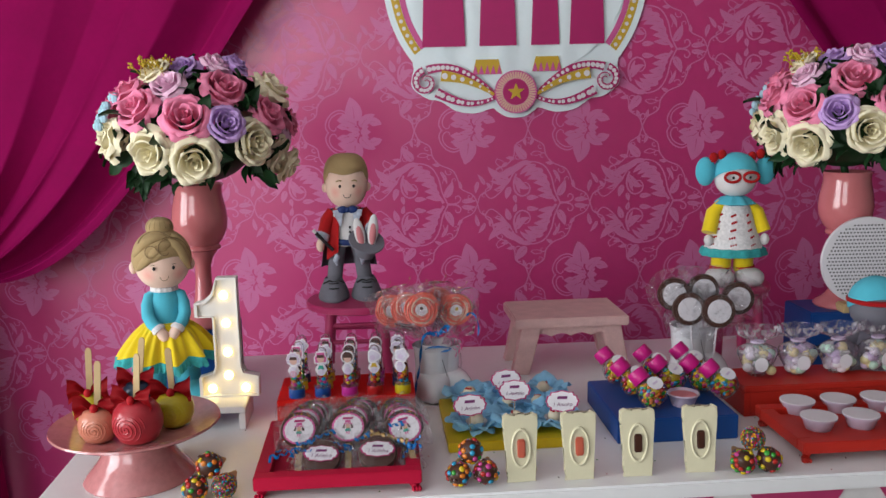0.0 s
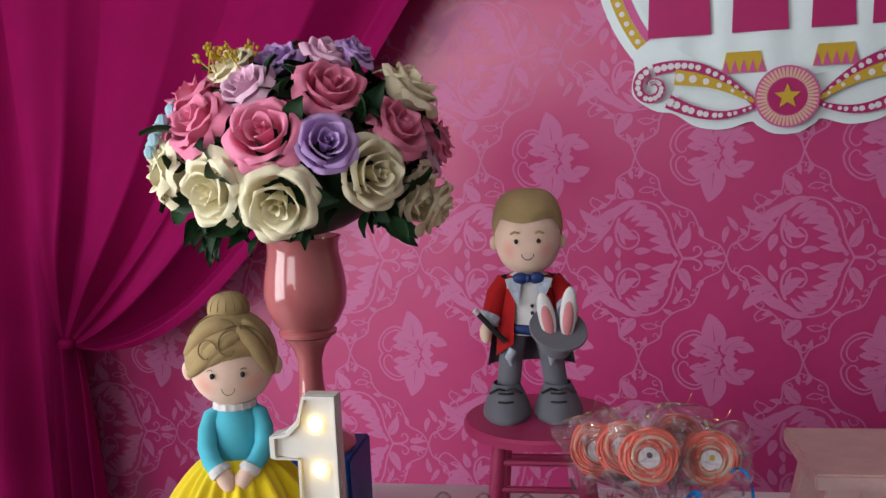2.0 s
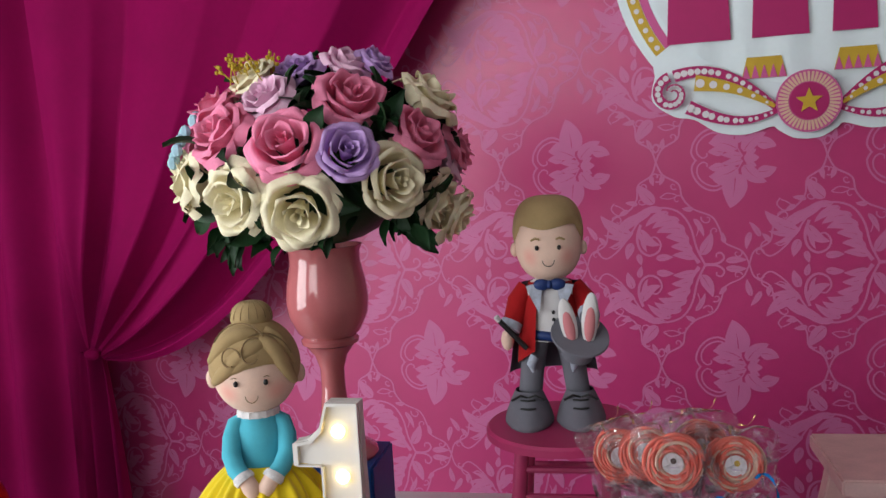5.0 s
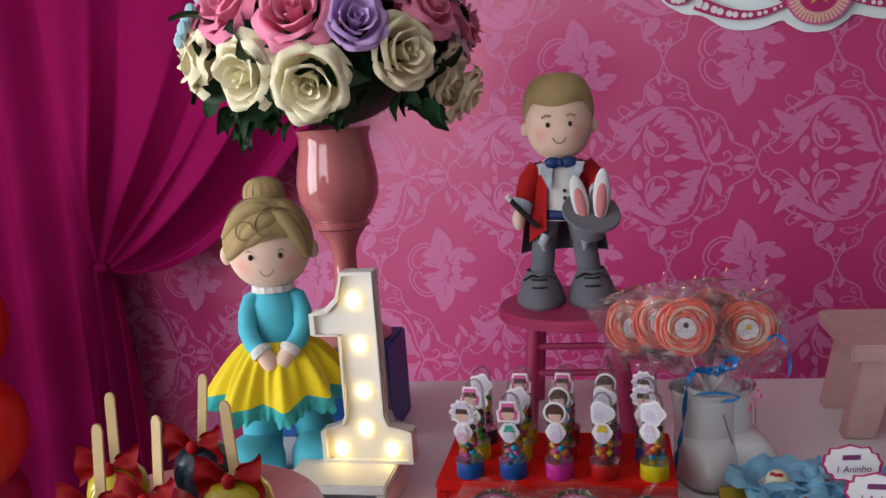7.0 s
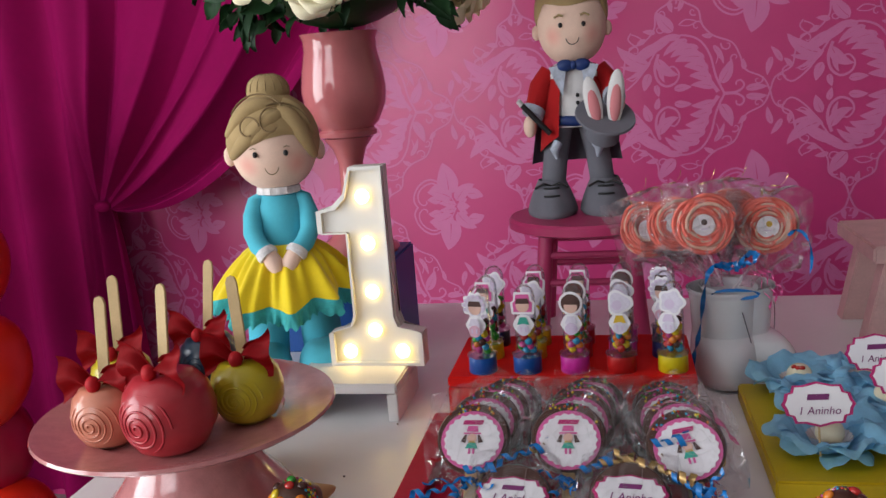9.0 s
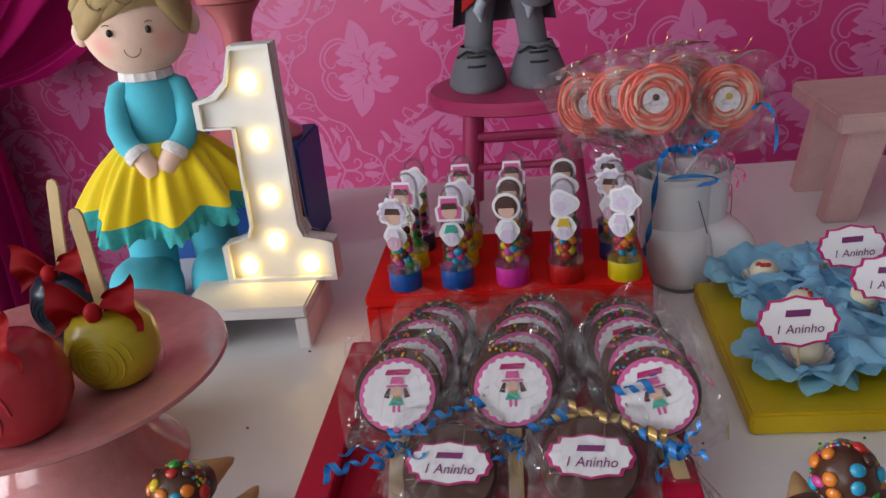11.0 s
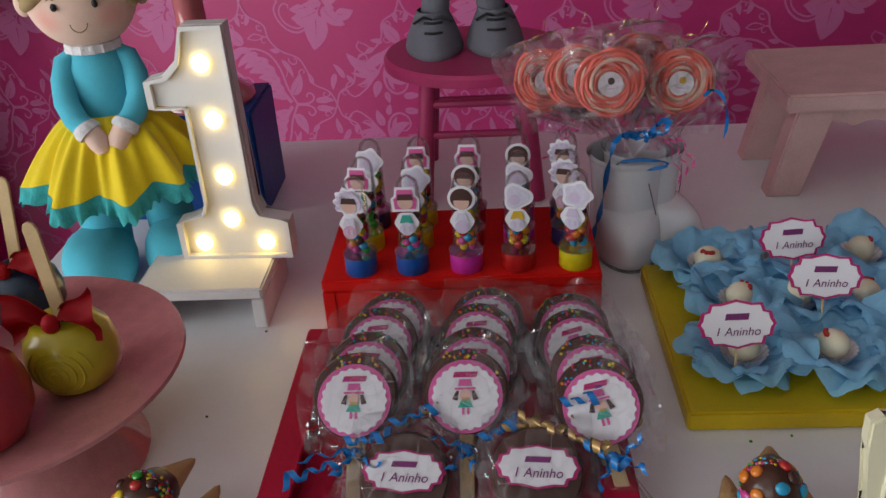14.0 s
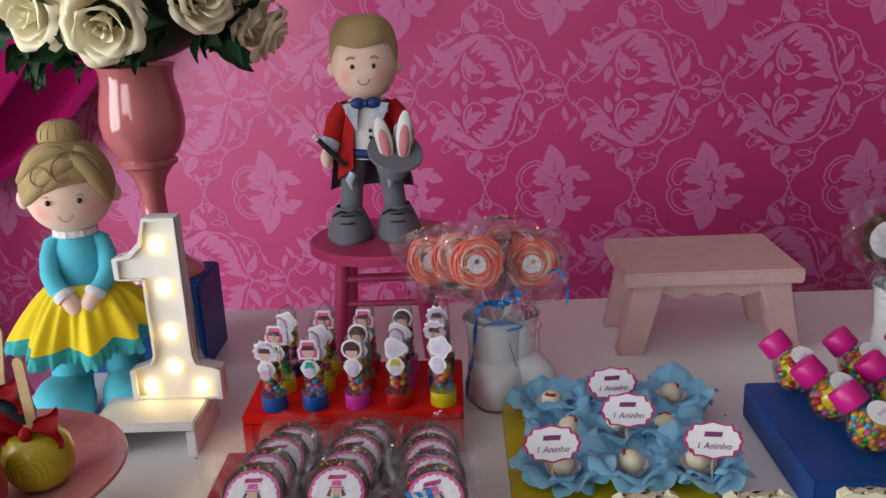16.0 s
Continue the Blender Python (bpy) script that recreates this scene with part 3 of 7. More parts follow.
def footed_tray(name, label, m, w, d, z0, z1, mat_, foot="claw"):
    t = thing(name, label, "tray", m)
    bm = B()
    box(bm, -w / 2 + 0.0245, w / 2 - 0.0245, 0.0245, d - 0.0245, z0, z0 + 0.008, 0.001)
    part("base", bm, mat_, t)
    rim = 0.024
    for nm, a in (("rim", (-w / 2, w / 2, 0, rim)), ("rim", (-w / 2, w / 2, d - rim, d))):
        part(nm, box(B(), *a, z0, z1, 0.0015), mat_, t)
    for a, b in ((-w / 2, -w / 2 + rim), (w / 2 - rim, w / 2)):
        part("rim", box(B(), a, b, rim, d - rim, z0, z1 - 0.0004, 0.001), mat_, t)
    for sx in (-1, 1):
        for y in (0.012, d - 0.012):
            bm = B()
            tube(bm, [(sx * (w / 2 - 0.014), y + 0.004, z0), (sx * (w / 2 - 0.012), y + 0.002, z0 * 0.5), (sx * (w / 2 - 0.008), y - 0.002, 0.004)], [0.009, 0.006, 0.007], 10)
            for k in (-1, 0, 1):
                ball(bm, (sx * (w / 2 - 0.008) + k * 0.005, y - 0.008, 0.004), (0.003, 0.007, 0.004), 8, 6)
            part("foot", bm, mat_, t)
    return t


footed_tray("serving_tray", "raspberry red painted tray with claw feet full of chocolate lollipops", on_table(-0.119, 1.266), 0.263, 0.252, 0.014, 0.036, M["magenta_red"])
riser_y = thing("low_plinth", "flat mustard yellow painted wooden plinth under blue paper cups", "stand", on_table(0.157, 1.438))
part("block", box(B(), -0.105, 0.108, 0, 0.235, 0, 0.018, 0.002), M["yellow_paint"], riser_y)
blue_step = thing("blue_plinth", "deep blue painted wooden plinth holding candy jars", "stand", on_table(0.460, 1.468))
part("block", box(B(), -0.108, 0.112, 0, 0.225, 0, 0.045, 0.002), M["blue_paint"], blue_step)
blue_box = thing("blue_box", "dark blue painted box under the flower vase", "box", on_table(-0.487, 1.79))
part("body", box(B(), -0.120, 0.075, 0, 0.115, 0, 0.135, 0.003), M["blue_paint"], blue_box)
blue_box2 = thing("blue_box", "dark blue painted box under the second flower vase", "box", on_table(0.945, 1.90))
part("body", box(B(), -0.085, 0.085, 0, 0.13, 0, 0.125, 0.003), M["blue_paint"], blue_box2)


def stool(label, m, h, r, mat_):
    t = thing("mini_stool", label, "stool", m)
    part("seat", lathe(B(), [(r * 0.9, h - 0.018), (r, h - 0.014), (r, h - 0.004), (r * 0.97, h), (0.001, h + 0.0002)], 48), mat_, t)
    legs = []
    for sx in (-1, 1):
        for sy in (-1, 1):
            a, b = (sx * r * 0.5, sy * r * 0.5, h - 0.018), (sx * r * 0.62, sy * r * 0.62, 0.0)
            legs.append((a, b))
            part("leg", tube(B(), [a, b], [0.0105, 0.0115], 12), mat_, t)
    for z, k in ((h * 0.72, 0.545), (h * 0.5, 0.565)):
        for p, q in (((-1, -1), (1, -1)), ((-1, 1), (1, 1)), ((-1, -1), (-1, 1)), ((1, -1), (1, 1))):
            part("rung", tube(B(), [(p[0] * r * k, p[1] * r * k, z), (q[0] * r * k, q[1] * r * k, z)], 0.005, 8), mat_, t)
    return t


stool("raspberry pink painted wooden mini stool under the boy doll", on_table(-0.160, 1.915), 0.172, 0.112, M["stool_pink"])
stool("raspberry pink painted wooden mini stool under the clown doll", on_table(0.71, 1.985), 0.180, 0.085, M["stool_pink"])

bench = thing("mini_bench", "rose-washed wooden mini bench with splayed legs, empty", "bench", on_table(0.325, 1.862))
part("seat", box(B(), -0.128, 0.128, 0, 0.185, 0.108, 0.130, 0.003), M["bench_wood"], bench)
for sx in (-1, 1):
    for y0 in (0.010, 0.122):
        bm = B()
        slab(bm, [(sx * 0.068, 0.108), (sx * 0.112, 0.108), (sx * 0.134, 0.0), (sx * 0.096, 0.0)], y0, y0 + 0.030, bevel=0.002)
        part("leg", bm, M["bench_wood"], bench)
for y0 in (0.02, 0.142):
    o = [(-0.1, 0.108)] + [(-0.09 + 0.18 * k / 24, 0.085 + 0.007 * abs(math.sin(k * math.pi / 6))) for k in range(25)] + [(0.1, 0.108)]
    slab(bm := B(), o, y0 - 0.004, y0 + 0.006)
    part("apron", bm, M["bench_wood"], bench)


# ---- number lamp ----
lamp = thing("number_lamp", "white marquee number one lamp with glowing warm bulbs", "lamp", on_table(-0.380, 1.613, TOP + 0.045, -2))
pts = [(-0.055, 0), (0.060, 0), (0.060, 0.040), (0.032, 0.046), (0.027, 0.060), (0.027, 0.238), (-0.012, 0.238), (-0.022, 0.205), (-0.036, 0.192), (-0.056, 0.188), (-0.056, 0.162), (-0.022, 0.162), (-0.022, 0.06), (-0.027, 0.047), (-0.055, 0.040)]
slab(bm := B(), pts, 0.006, 0.026, bevel=0.002)
part("body", bm, M["led_shell"], lamp)
bm = B()
cen = [(x * 0.90 + 0.0004, z * 0.965 + 0.004) for x, z in pts]
for i in range(len(pts)):
    a, b = pts[i], pts[(i + 1) % len(pts)]
    c, d = cen[(i + 1) % len(pts)], cen[i]
    slab(bm, [a, b, c, d], 0.0, 0.0056)
part("raised_edge", bm, M["led_shell"], lamp)
for x, z in ((0.001, 0.203), (0.003, 0.148), (0.003, 0.090), (0.002, 0.043), (-0.031, 0.017), (0.034, 0.017)):
    part("bulb", ball(B(), (x, 0.004, z), (0.0085, 0.006, 0.0085), 16, 10), M["bulb"], lamp, "glowing warm bulb")


# ---- vases ----
def vase(label, m):
    t = thing("flower_vase", label, "vase", m)
    part("foot", lathe(B(), [(0.058, 0), (0.060, 0.004), (0.058, 0.010), (0.040, 0.022), (0.027, 0.038)], 48), M["pink_ceramic"], t)
    part("stem", lathe(B(), [(0.0268, 0.0382), (0.021, 0.065), (0.0175, 0.10), (0.0175, 0.13), (0.024, 0.150), (0.036, 0.1655)], 48), M["pink_ceramic"], t)
    part("collar", lathe(B(), [(0.036, 0.1657), (0.041, 0.168), (0.042, 0.174), (0.038, 0.178)], 48), M["pink_ceramic"], t)
    part("bowl", lathe(B(), [(0.038, 0.1782), (0.046, 0.186), (0.057, 0.210), (0.0595, 0.232), (0.057, 0.255), (0.051, 0.285), (0.051, 0.300), (0.055, 0.309), (0.051, 0.309), (0.046, 0.296), (0.045, 0.27)], 48), M["pink_ceramic"], t)
    return t


vase("glossy pink ceramic footed vase holding roses", on_table(-0.484, 1.845, TOP + 0.135))
vase("glossy pink ceramic footed vase holding mixed roses", on_table(0.955, 1.965, TOP + 0.125))

# ---- cake stand ----
stand = thing("cake_stand", "speckled pale pink ceramic pedestal cake stand with candy apples", "cake stand", on_table(-0.463, 1.352))
part("pedestal", lathe(B(), [(0.088, 0), (0.090, 0.003), (0.084, 0.012), (0.068, 0.030), (0.056, 0.050), (0.054, 0.066), (0.064, 0.076), (0.07, 0.078)], 48), M["speckled_pink"], stand)
part("plate", lathe(B(), [(0.06, 0.076), (0.10, 0.082), (0.132, 0.091), (0.136, 0.094), (0.135, 0.097), (0.129, 0.096), (0.112, 0.0915), (0.088, 0.0895), (0.086, 0.087), (0.001, 0.087)], 64), M["speckled_pink"], stand)

# ---- more materials ----
PETAL = {
    "coral": mat("coral_petal", (1.0, 0.28, 0.45), 0.6, vary=0.16, scale=25, bump=0.06, bscale=200, island=0.10, spec=0.3, through_light=0.10),
    "blush": mat("blush_petal", (0.98, 0.60, 0.78), 0.6, vary=0.12, scale=25, bump=0.06, bscale=200, island=0.08, spec=0.3, through_light=0.10),
    "lilac": mat("lilac_petal", (0.62, 0.40, 0.78), 0.6, vary=0.14, scale=25, bump=0.06, bscale=200, island=0.10, spec=0.3, through_light=0.10),
    "cream": mat("cream_petal", (1.0, 0.88, 0.63), 0.6, vary=0.10, scale=25, bump=0.06, bscale=200, island=0.06, spec=0.3, through_light=0.10),
    "sky": mat("pale_blue_petal", (0.36, 0.58, 0.68), 0.65, vary=0.12, scale=25, bump=0.2, bscale=260, island=0.1),
}
M["leaf"] = mat("dark_green_leaf", (0.010, 0.036, 0.012), 0.5, vary=0.3, scale=30, bump=0.3, bscale=120, island=0.4, spec=0.22)
M["spray"] = mat("yellow_spray", (0.50, 0.36, 0.02), 0.6, vary=0.2, scale=60)
M["choc"] = mat("dark_chocolate", (0.060, 0.022, 0.013), 0.32, vary=0.2, scale=40, bump=0.3, bscale=90)
M["sign_paper"] = mat("cool_white_paper", (0.78, 0.90, 0.93), 0.5, vary=0.03, scale=12)
M["paper"] = mat("white_paper", (0.74, 0.72, 0.75), 0.6, vary=0.02, scale=30)
M["paper_pink"] = mat("pink_print", (0.60, 0.10, 0.30), 0.55, vary=0.05, scale=40)
M["paper_magenta"] = mat("magenta_print", (0.42, 0.010, 0.13), 0.55, vary=0.06, scale=40)
M["paper_gold"] = mat("gold_print", (0.58, 0.38, 0.03), 0.55, vary=0.06, scale=40)
M["paper_lilac"] = mat("lilac_print", (0.57, 0.47, 0.62), 0.55, vary=0.06, scale=60)
M["paper_peach"] = mat("peach_print", (0.66, 0.42, 0.34), 0.55)
M["paper_brown"] = mat("brown_print", (0.07, 0.03, 0.025), 0.55)
M["paper_teal"] = mat("teal_print", (0.04, 0.34, 0.26), 0.55)
M["label_tint"] = mat("pale_lilac_print", (0.60, 0.56, 0.66), 0.55, vary=0.10, scale=300)
M["paper_blush"] = mat("blush_print", (0.62, 0.36, 0.46), 0.55)
M["ink"] = mat("purple_ink", (0.16, 0.02, 0.12), 0.6)
M["film"] = film_mat("clear_film", (0.98, 0.98, 0.985), 0.10, 0.036, 0.85, 1.0, 0.10, 0.30)
M["film_hazy"] = film_mat("hazy_film", (0.98, 0.97, 0.98), 0.24, 0.055, 0.85, 1.0, 0.10, 0.35)
M["film_pink"] = film_mat("pink_film", (0.96, 0.78, 0.84), 0.22, 0.09, 0.8, 0.9, 0.12, 0.3)
M["film_lilac"] = film_mat("lilac_film", (0.95, 0.91, 0.97), 0.16, 0.16, 0.8, 0.7, 0.12, 0.3)
M["clear"] = film_mat("clear_plastic", (0.96, 0.96, 0.97), 0.20, 0.02, 0.60, 0.0, 0.12)
M["ribbon_blue"] = mat("blue_ribbon", (0.01, 0.16, 0.46), 0.22, vary=0.1, scale=60, spec=0.7)
M["ribbon_gold"] = mat("gold_ribbon", (0.55, 0.36, 0.14), 0.25, metal=0.5, vary=0.1, scale=60)
M["ribbon_red"] = mat("red_ribbon", (0.45, 0.01, 0.02), 0.3, vary=0.1, scale=60)
M["ribbon_pink"] = mat("pink_ribbon", (0.60, 0.08, 0.25), 0.3, vary=0.1, scale=60)
M["satin_red"] = mat("red_satin", (0.40, 0.006, 0.012), 0.6, vary=0.10, scale=30, bump=0.1, bscale=400, spec=0.25)
CANDY = [mat("candy_" + n, c, 0.25, vary=0.05, scale=80, coat=0.3) for n, c in (
    ("red", (0.42, 0.02, 0.015)), ("yellow", (0.62, 0.46, 0.015)), ("blue", (0.02, 0.27, 0.45)), ("green", (0.03, 0.28, 0.03)), ("orange", (0.60, 0.17, 0.015)), ("pink", (0.48, 0.05, 0.22)), ("brown", (0.06, 0.022, 0.016)))]
M["tissue"] = mat("blue_tissue", (0.32, 0.66, 0.88), 0.8, vary=0.10, scale=30, bump=0.35, bscale=90, through_light=0.38)
M["white_choc"] = mat("white_chocolate", (0.78, 0.72, 0.52), 0.4, vary=0.06, scale=40, bump=0.2, bscale=80)
M["wafer"] = mat("wafer_cone", (0.48, 0.30, 0.13), 0.75, vary=0.15, scale=60, bump=0.4, bscale=180)
M["marsh_pink"] = mat("salmon_marshmallow", (0.80, 0.17, 0.125), 0.8, vary=0.06, scale=50)
M["marsh_pale"] = mat("pale_marshmallow", (0.72, 0.48, 0.36), 0.8, vary=0.06, scale=50)
M["pink_cap"] = mat("magenta_plastic", (0.55, 0.008, 0.20), 0.35, vary=0.04, scale=40)
M["cup_lilac"] = mat("lilac_cup", (0.52, 0.42, 0.52), 0.3, vary=0.12, scale=60)
M["cream_mould"] = mat("cream_white_chocolate", (0.70, 0.66, 0.46), 0.38, vary=0.04, scale=30, bump=0.1, bscale=100)
M["mint"] = mat("mint_candy", (0.45, 0.64, 0.52), 0.5, vary=0.1, scale=60)
M["lemon"] = mat("lemon_candy", (0.70, 0.64, 0.34), 0.5, vary=0.1, scale=60)
APPLE = {n: mat("apple_" + n, c, 0.3, vary=0.07, scale=25, coat=0.25) for n, c in (
    ("peach", (0.60, 0.22, 0.14)), ("red", (0.42, 0.028, 0.04)), ("yellow", (0.50, 0.40, 0.02)), ("navy", (0.012, 0.03, 0.06)))}
M["balloon_red"] = mat("red_balloon", (0.62, 0.020, 0.006), 0.3, vary=0.05, scale=6)
M["balloon_wine"] = mat("wine_balloon", (0.32, 0.004, 0.03), 0.3, vary=0.05, scale=6)
M["balloon_yellow"] = mat("yellow_balloon", (0.60, 0.34, 0.006), 0.3, vary=0.05, scale=6)


# ---- dolls: one plain mesh each ----
def doll_parts(name, label, m, mats, shapes):
    bm = B()
    shapes(bm)
    ob = finish(name, bm, [M[k] for k in mats], angle=50)
    ob.matrix_basis = m
    return tagged(ob, label, "doll")


def girl(bm):
    for s in (-1, 1):
        ball(bm, (s * 0.043, -0.026, 0.030), (0.039, 0.054, 0.034), 24, 14, 4, power=0.6)
        tube(bm, [(s * 0.043 + 0.030 * math.cos(a), -0.026 + 0.048 * math.sin(a) * (1 if math.sin(a) < 0 else 0.4), 0.046) for a in [k * math.pi / 10 for k in range(21)]], 0.0008, 5, 5)
        tube(bm, [(s * 0.036, 0.008, 0.03), (s * 0.030, 0.008, 0.13)], 0.026, 16, 4)
    def fold(a, v):
        return 0.20 * v ** 0.5 * math.sin(a * 11 + 1.1 * math.sin(2 * a + 1)) + 0.14 * (1 - 0.6 * v) * math.sin(a * 26 + 2 + math.sin(3 * a)) + 0.05 * math.sin(a * 5 + 1)
    def lift(a):
        return 0.006 * math.sin(a * 3 + 0.5) + 0.003 * math.sin(a * 11 + 1.1 * math.sin(2 * a + 1))
    def skirt(u, v):
        a = 2 * math.pi * u
        r = 0.034 + 0.059 * v ** 0.72 * (1 + fold(a, v))
        return (r * math.cos(a), r * 0.86 * math.sin(a), 0.192 - 0.068 * v ** 1.15 - lift(a) * v)
    surf(bm, skirt, 220, 14, True, False, 3)
    def hem(u, v):
        a = 2 * math.pi * u
        r = 0.034 + 0.059 * (1 + fold(a, 1)) + 0.005 * v + 0.004 * v * math.sin(a * 47)
        return (r * math.cos(a), r * 0.86 * math.sin(a), 0.125 - 0.019 * v - lift(a) + 0.0025 * v * math.sin(a * 61))
    surf(bm, hem, 300, 4, True, False, 5)
    lathe(bm, [(0.032, 0.182), (0.029, 0.20), (0.030, 0.22), (0.030, 0.240), (0.022, 0.256), (0.017, 0.264)], 28, 4, Matrix.Diagonal((1.0, 0.78, 1, 1)))
    for s in (-1, 1):
        tube(bm, [(s * 0.021, 0.0, 0.252), (s * 0.029, -0.003, 0.246), (s * 0.0345, -0.009, 0.228), (s * 0.0350, -0.020, 0.208), (s * 0.028, -0.034, 0.194), (s * 0.020, -0.042, 0.187)], [0.007, 0.0110, 0.0120, 0.0122, 0.0118, 0.0112], 18, 4)
        tube(bm, [(s * 0.0205, -0.042, 0.1885), (s * 0.0180, -0.0445, 0.185), (s * 0.0155, -0.046, 0.182)], [0.0126, 0.0140, 0.0130], 18, 6)
        tube(bm, [(s * 0.016, -0.045, 0.184), (s * 0.009, -0.049, 0.172), (s * 0.006, -0.050, 0.163)], [0.0100, 0.0110, 0.0075], 14, 0)
    lathe(bm, [(0.020, 0.254), (0.027, 0.256), (0.026, 0.264), (0.016, 0.268)], 40, 6, wob=lambda a, k: 1 + 0.05 * math.sin(a * 16))
    hz = 0.318
    first = len(bm.verts)
    ball(bm, (0, 0, hz), (0.062, 0.056, 0.058), 36, 22, 0, power=0.82)
    for s in (-1, 1):
        ball(bm, (s * 0.0635, 0.002, hz - 0.012), (0.009, 0.007, 0.013), 12, 8, 0)
        ball(bm, (s * 0.021, -0.0540, hz - 0.009), (0.0034, 0.0026, 0.0038), 10, 8, 7)
        tube(bm, [(s * 0.019, -0.0560, hz - 0.002), (s * 0.023, -0.0552, hz - 0.0005), (s * 0.027, -0.0540, hz - 0.002)], 0.0006, 5, 8)
    tube(bm, [(0.009 * math.cos(a), -0.0560 + 0.002 * abs(math.cos(a)), hz - 0.026 + 0.008 * math.sin(a)) for a in [math.pi + k * math.pi / 8 for k in range(9)]], 0.0006, 5, 8)
    def cap(u, v):
        a = 2 * math.pi * u
        front = max(0.0, -math.sin(a))
        low = 2.0 - 0.62 * front ** 1.2 + 0.10 * math.sin(a * 3 + 0.6) * front
        th = v * low
        edge = 1 - 0.05 * max(0.0, (v - 0.88) / 0.12) ** 2
        return (0.0665 * edge * math.sin(th) * math.cos(a), 0.0610 * edge * math.sin(th) * math.sin(a) + 0.001, hz + 0.003 + 0.062 * math.cos(th))
    surf(bm, cap, 56, 20, True, False, 2)
    # swept fringe: two soft rolls that leave the parting and end at the ears
    def roll(x0, z0, x1, z1, sag, w):
        pts_, rs_ = [], []
        for k in range(13):
            f = k / 12
            x = x0 + (x1 - x0) * f
            z = z0 + (z1 - z0) * f + sag * math.sin(math.pi * f)
            q = 1 - (x / 0.068) ** 2 - (z / 0.066) ** 2
            pts_.append((x, -0.058 * math.sqrt(max(q, 0.03)) + 0.006, hz + 0.003 + z))
            rs_.append(w * math.sin(math.pi * (0.12 + 0.80 * f)) ** 0.6)
        tube(bm, pts_, rs_, 14, 2)
    roll(0.022, 0.036, -0.056, -0.014, 0.006, 0.0120)
    roll(0.010, 0.046, -0.060, 0.012, 0.012, 0.0110)
    roll(0.014, 0.040, 0.058, -0.020, 0.012, 0.0125)
    roll(0.022, 0.050, 0.060, 0.006, 0.006, 0.0095)
    roll(0.018, 0.020, -0.034, 0.000, 0.004, 0.0100)
    for cx_, cz_, r, a0, a1, sh in ((-0.026, 0.020, 0.016, 10, 290, 0.5), (0.006, 0.026, 0.019, 60, 320, 0.5), (-0.012, 0.016, 0.044, 40, 150, 0.0), (0.016, 0.004, 0.044, 20, 110, 0.0)):
        pts_ = []
        for k in range(19):
            a = radians(a0 + (a1 - a0) * k / 18)
            rr = r * (1 - sh * k / 18)
            x, z = cx_ + rr * math.cos(a), cz_ + rr * math.sin(a)
            q = 1 - (x / 0.072) ** 2 - (z / 0.068) ** 2
            pts_.append((x, -0.0655 * math.sqrt(max(q, 0.02)), hz + 0.003 + z))
        tube(bm, pts_, 0.0011, 6, 8)
    ball(bm, (0, 0.004, hz + 0.066), (0.031, 0.027, 0.021), 28, 16, 2, power=0.8)
    for k in range(7):
        a = radians(-160 + 140 * k / 6)
        tube(bm, [(0.031 * math.cos(a) * math.sin(b) * 1.01, 0.004 + 0.027 * math.sin(a) * math.sin(b) * 1.01, hz + 0.066 + 0.0215 * math.cos(b)) for b in [0.3 + 0.13 * i for i in range(11)]], 0.0006, 5, 8)
    for k in range(30):
        a = 2 * math.pi * k / 30
        ball(bm, (0.0275 * math.cos(a), 0.004 + 0.0245 * math.sin(a), hz + 0.0545), 0.0028, 7, 5, 6)
    bm.verts.ensure_lookup_table()
    for v in bm.verts[first:]:
        v.co.x *= 0.86
        v.co.y *= 0.92


doll_parts("cloth_doll", "felt girl doll with hair bun and yellow skirt", on_table(-0.512, 1.672, TOP, 16) @ Matrix.Diagonal((1, 1, 0.975, 1)), ["skin_girl", "black", "hair", "skirt", "aqua", "teal", "white_lace", "black", "hair_line"], girl)


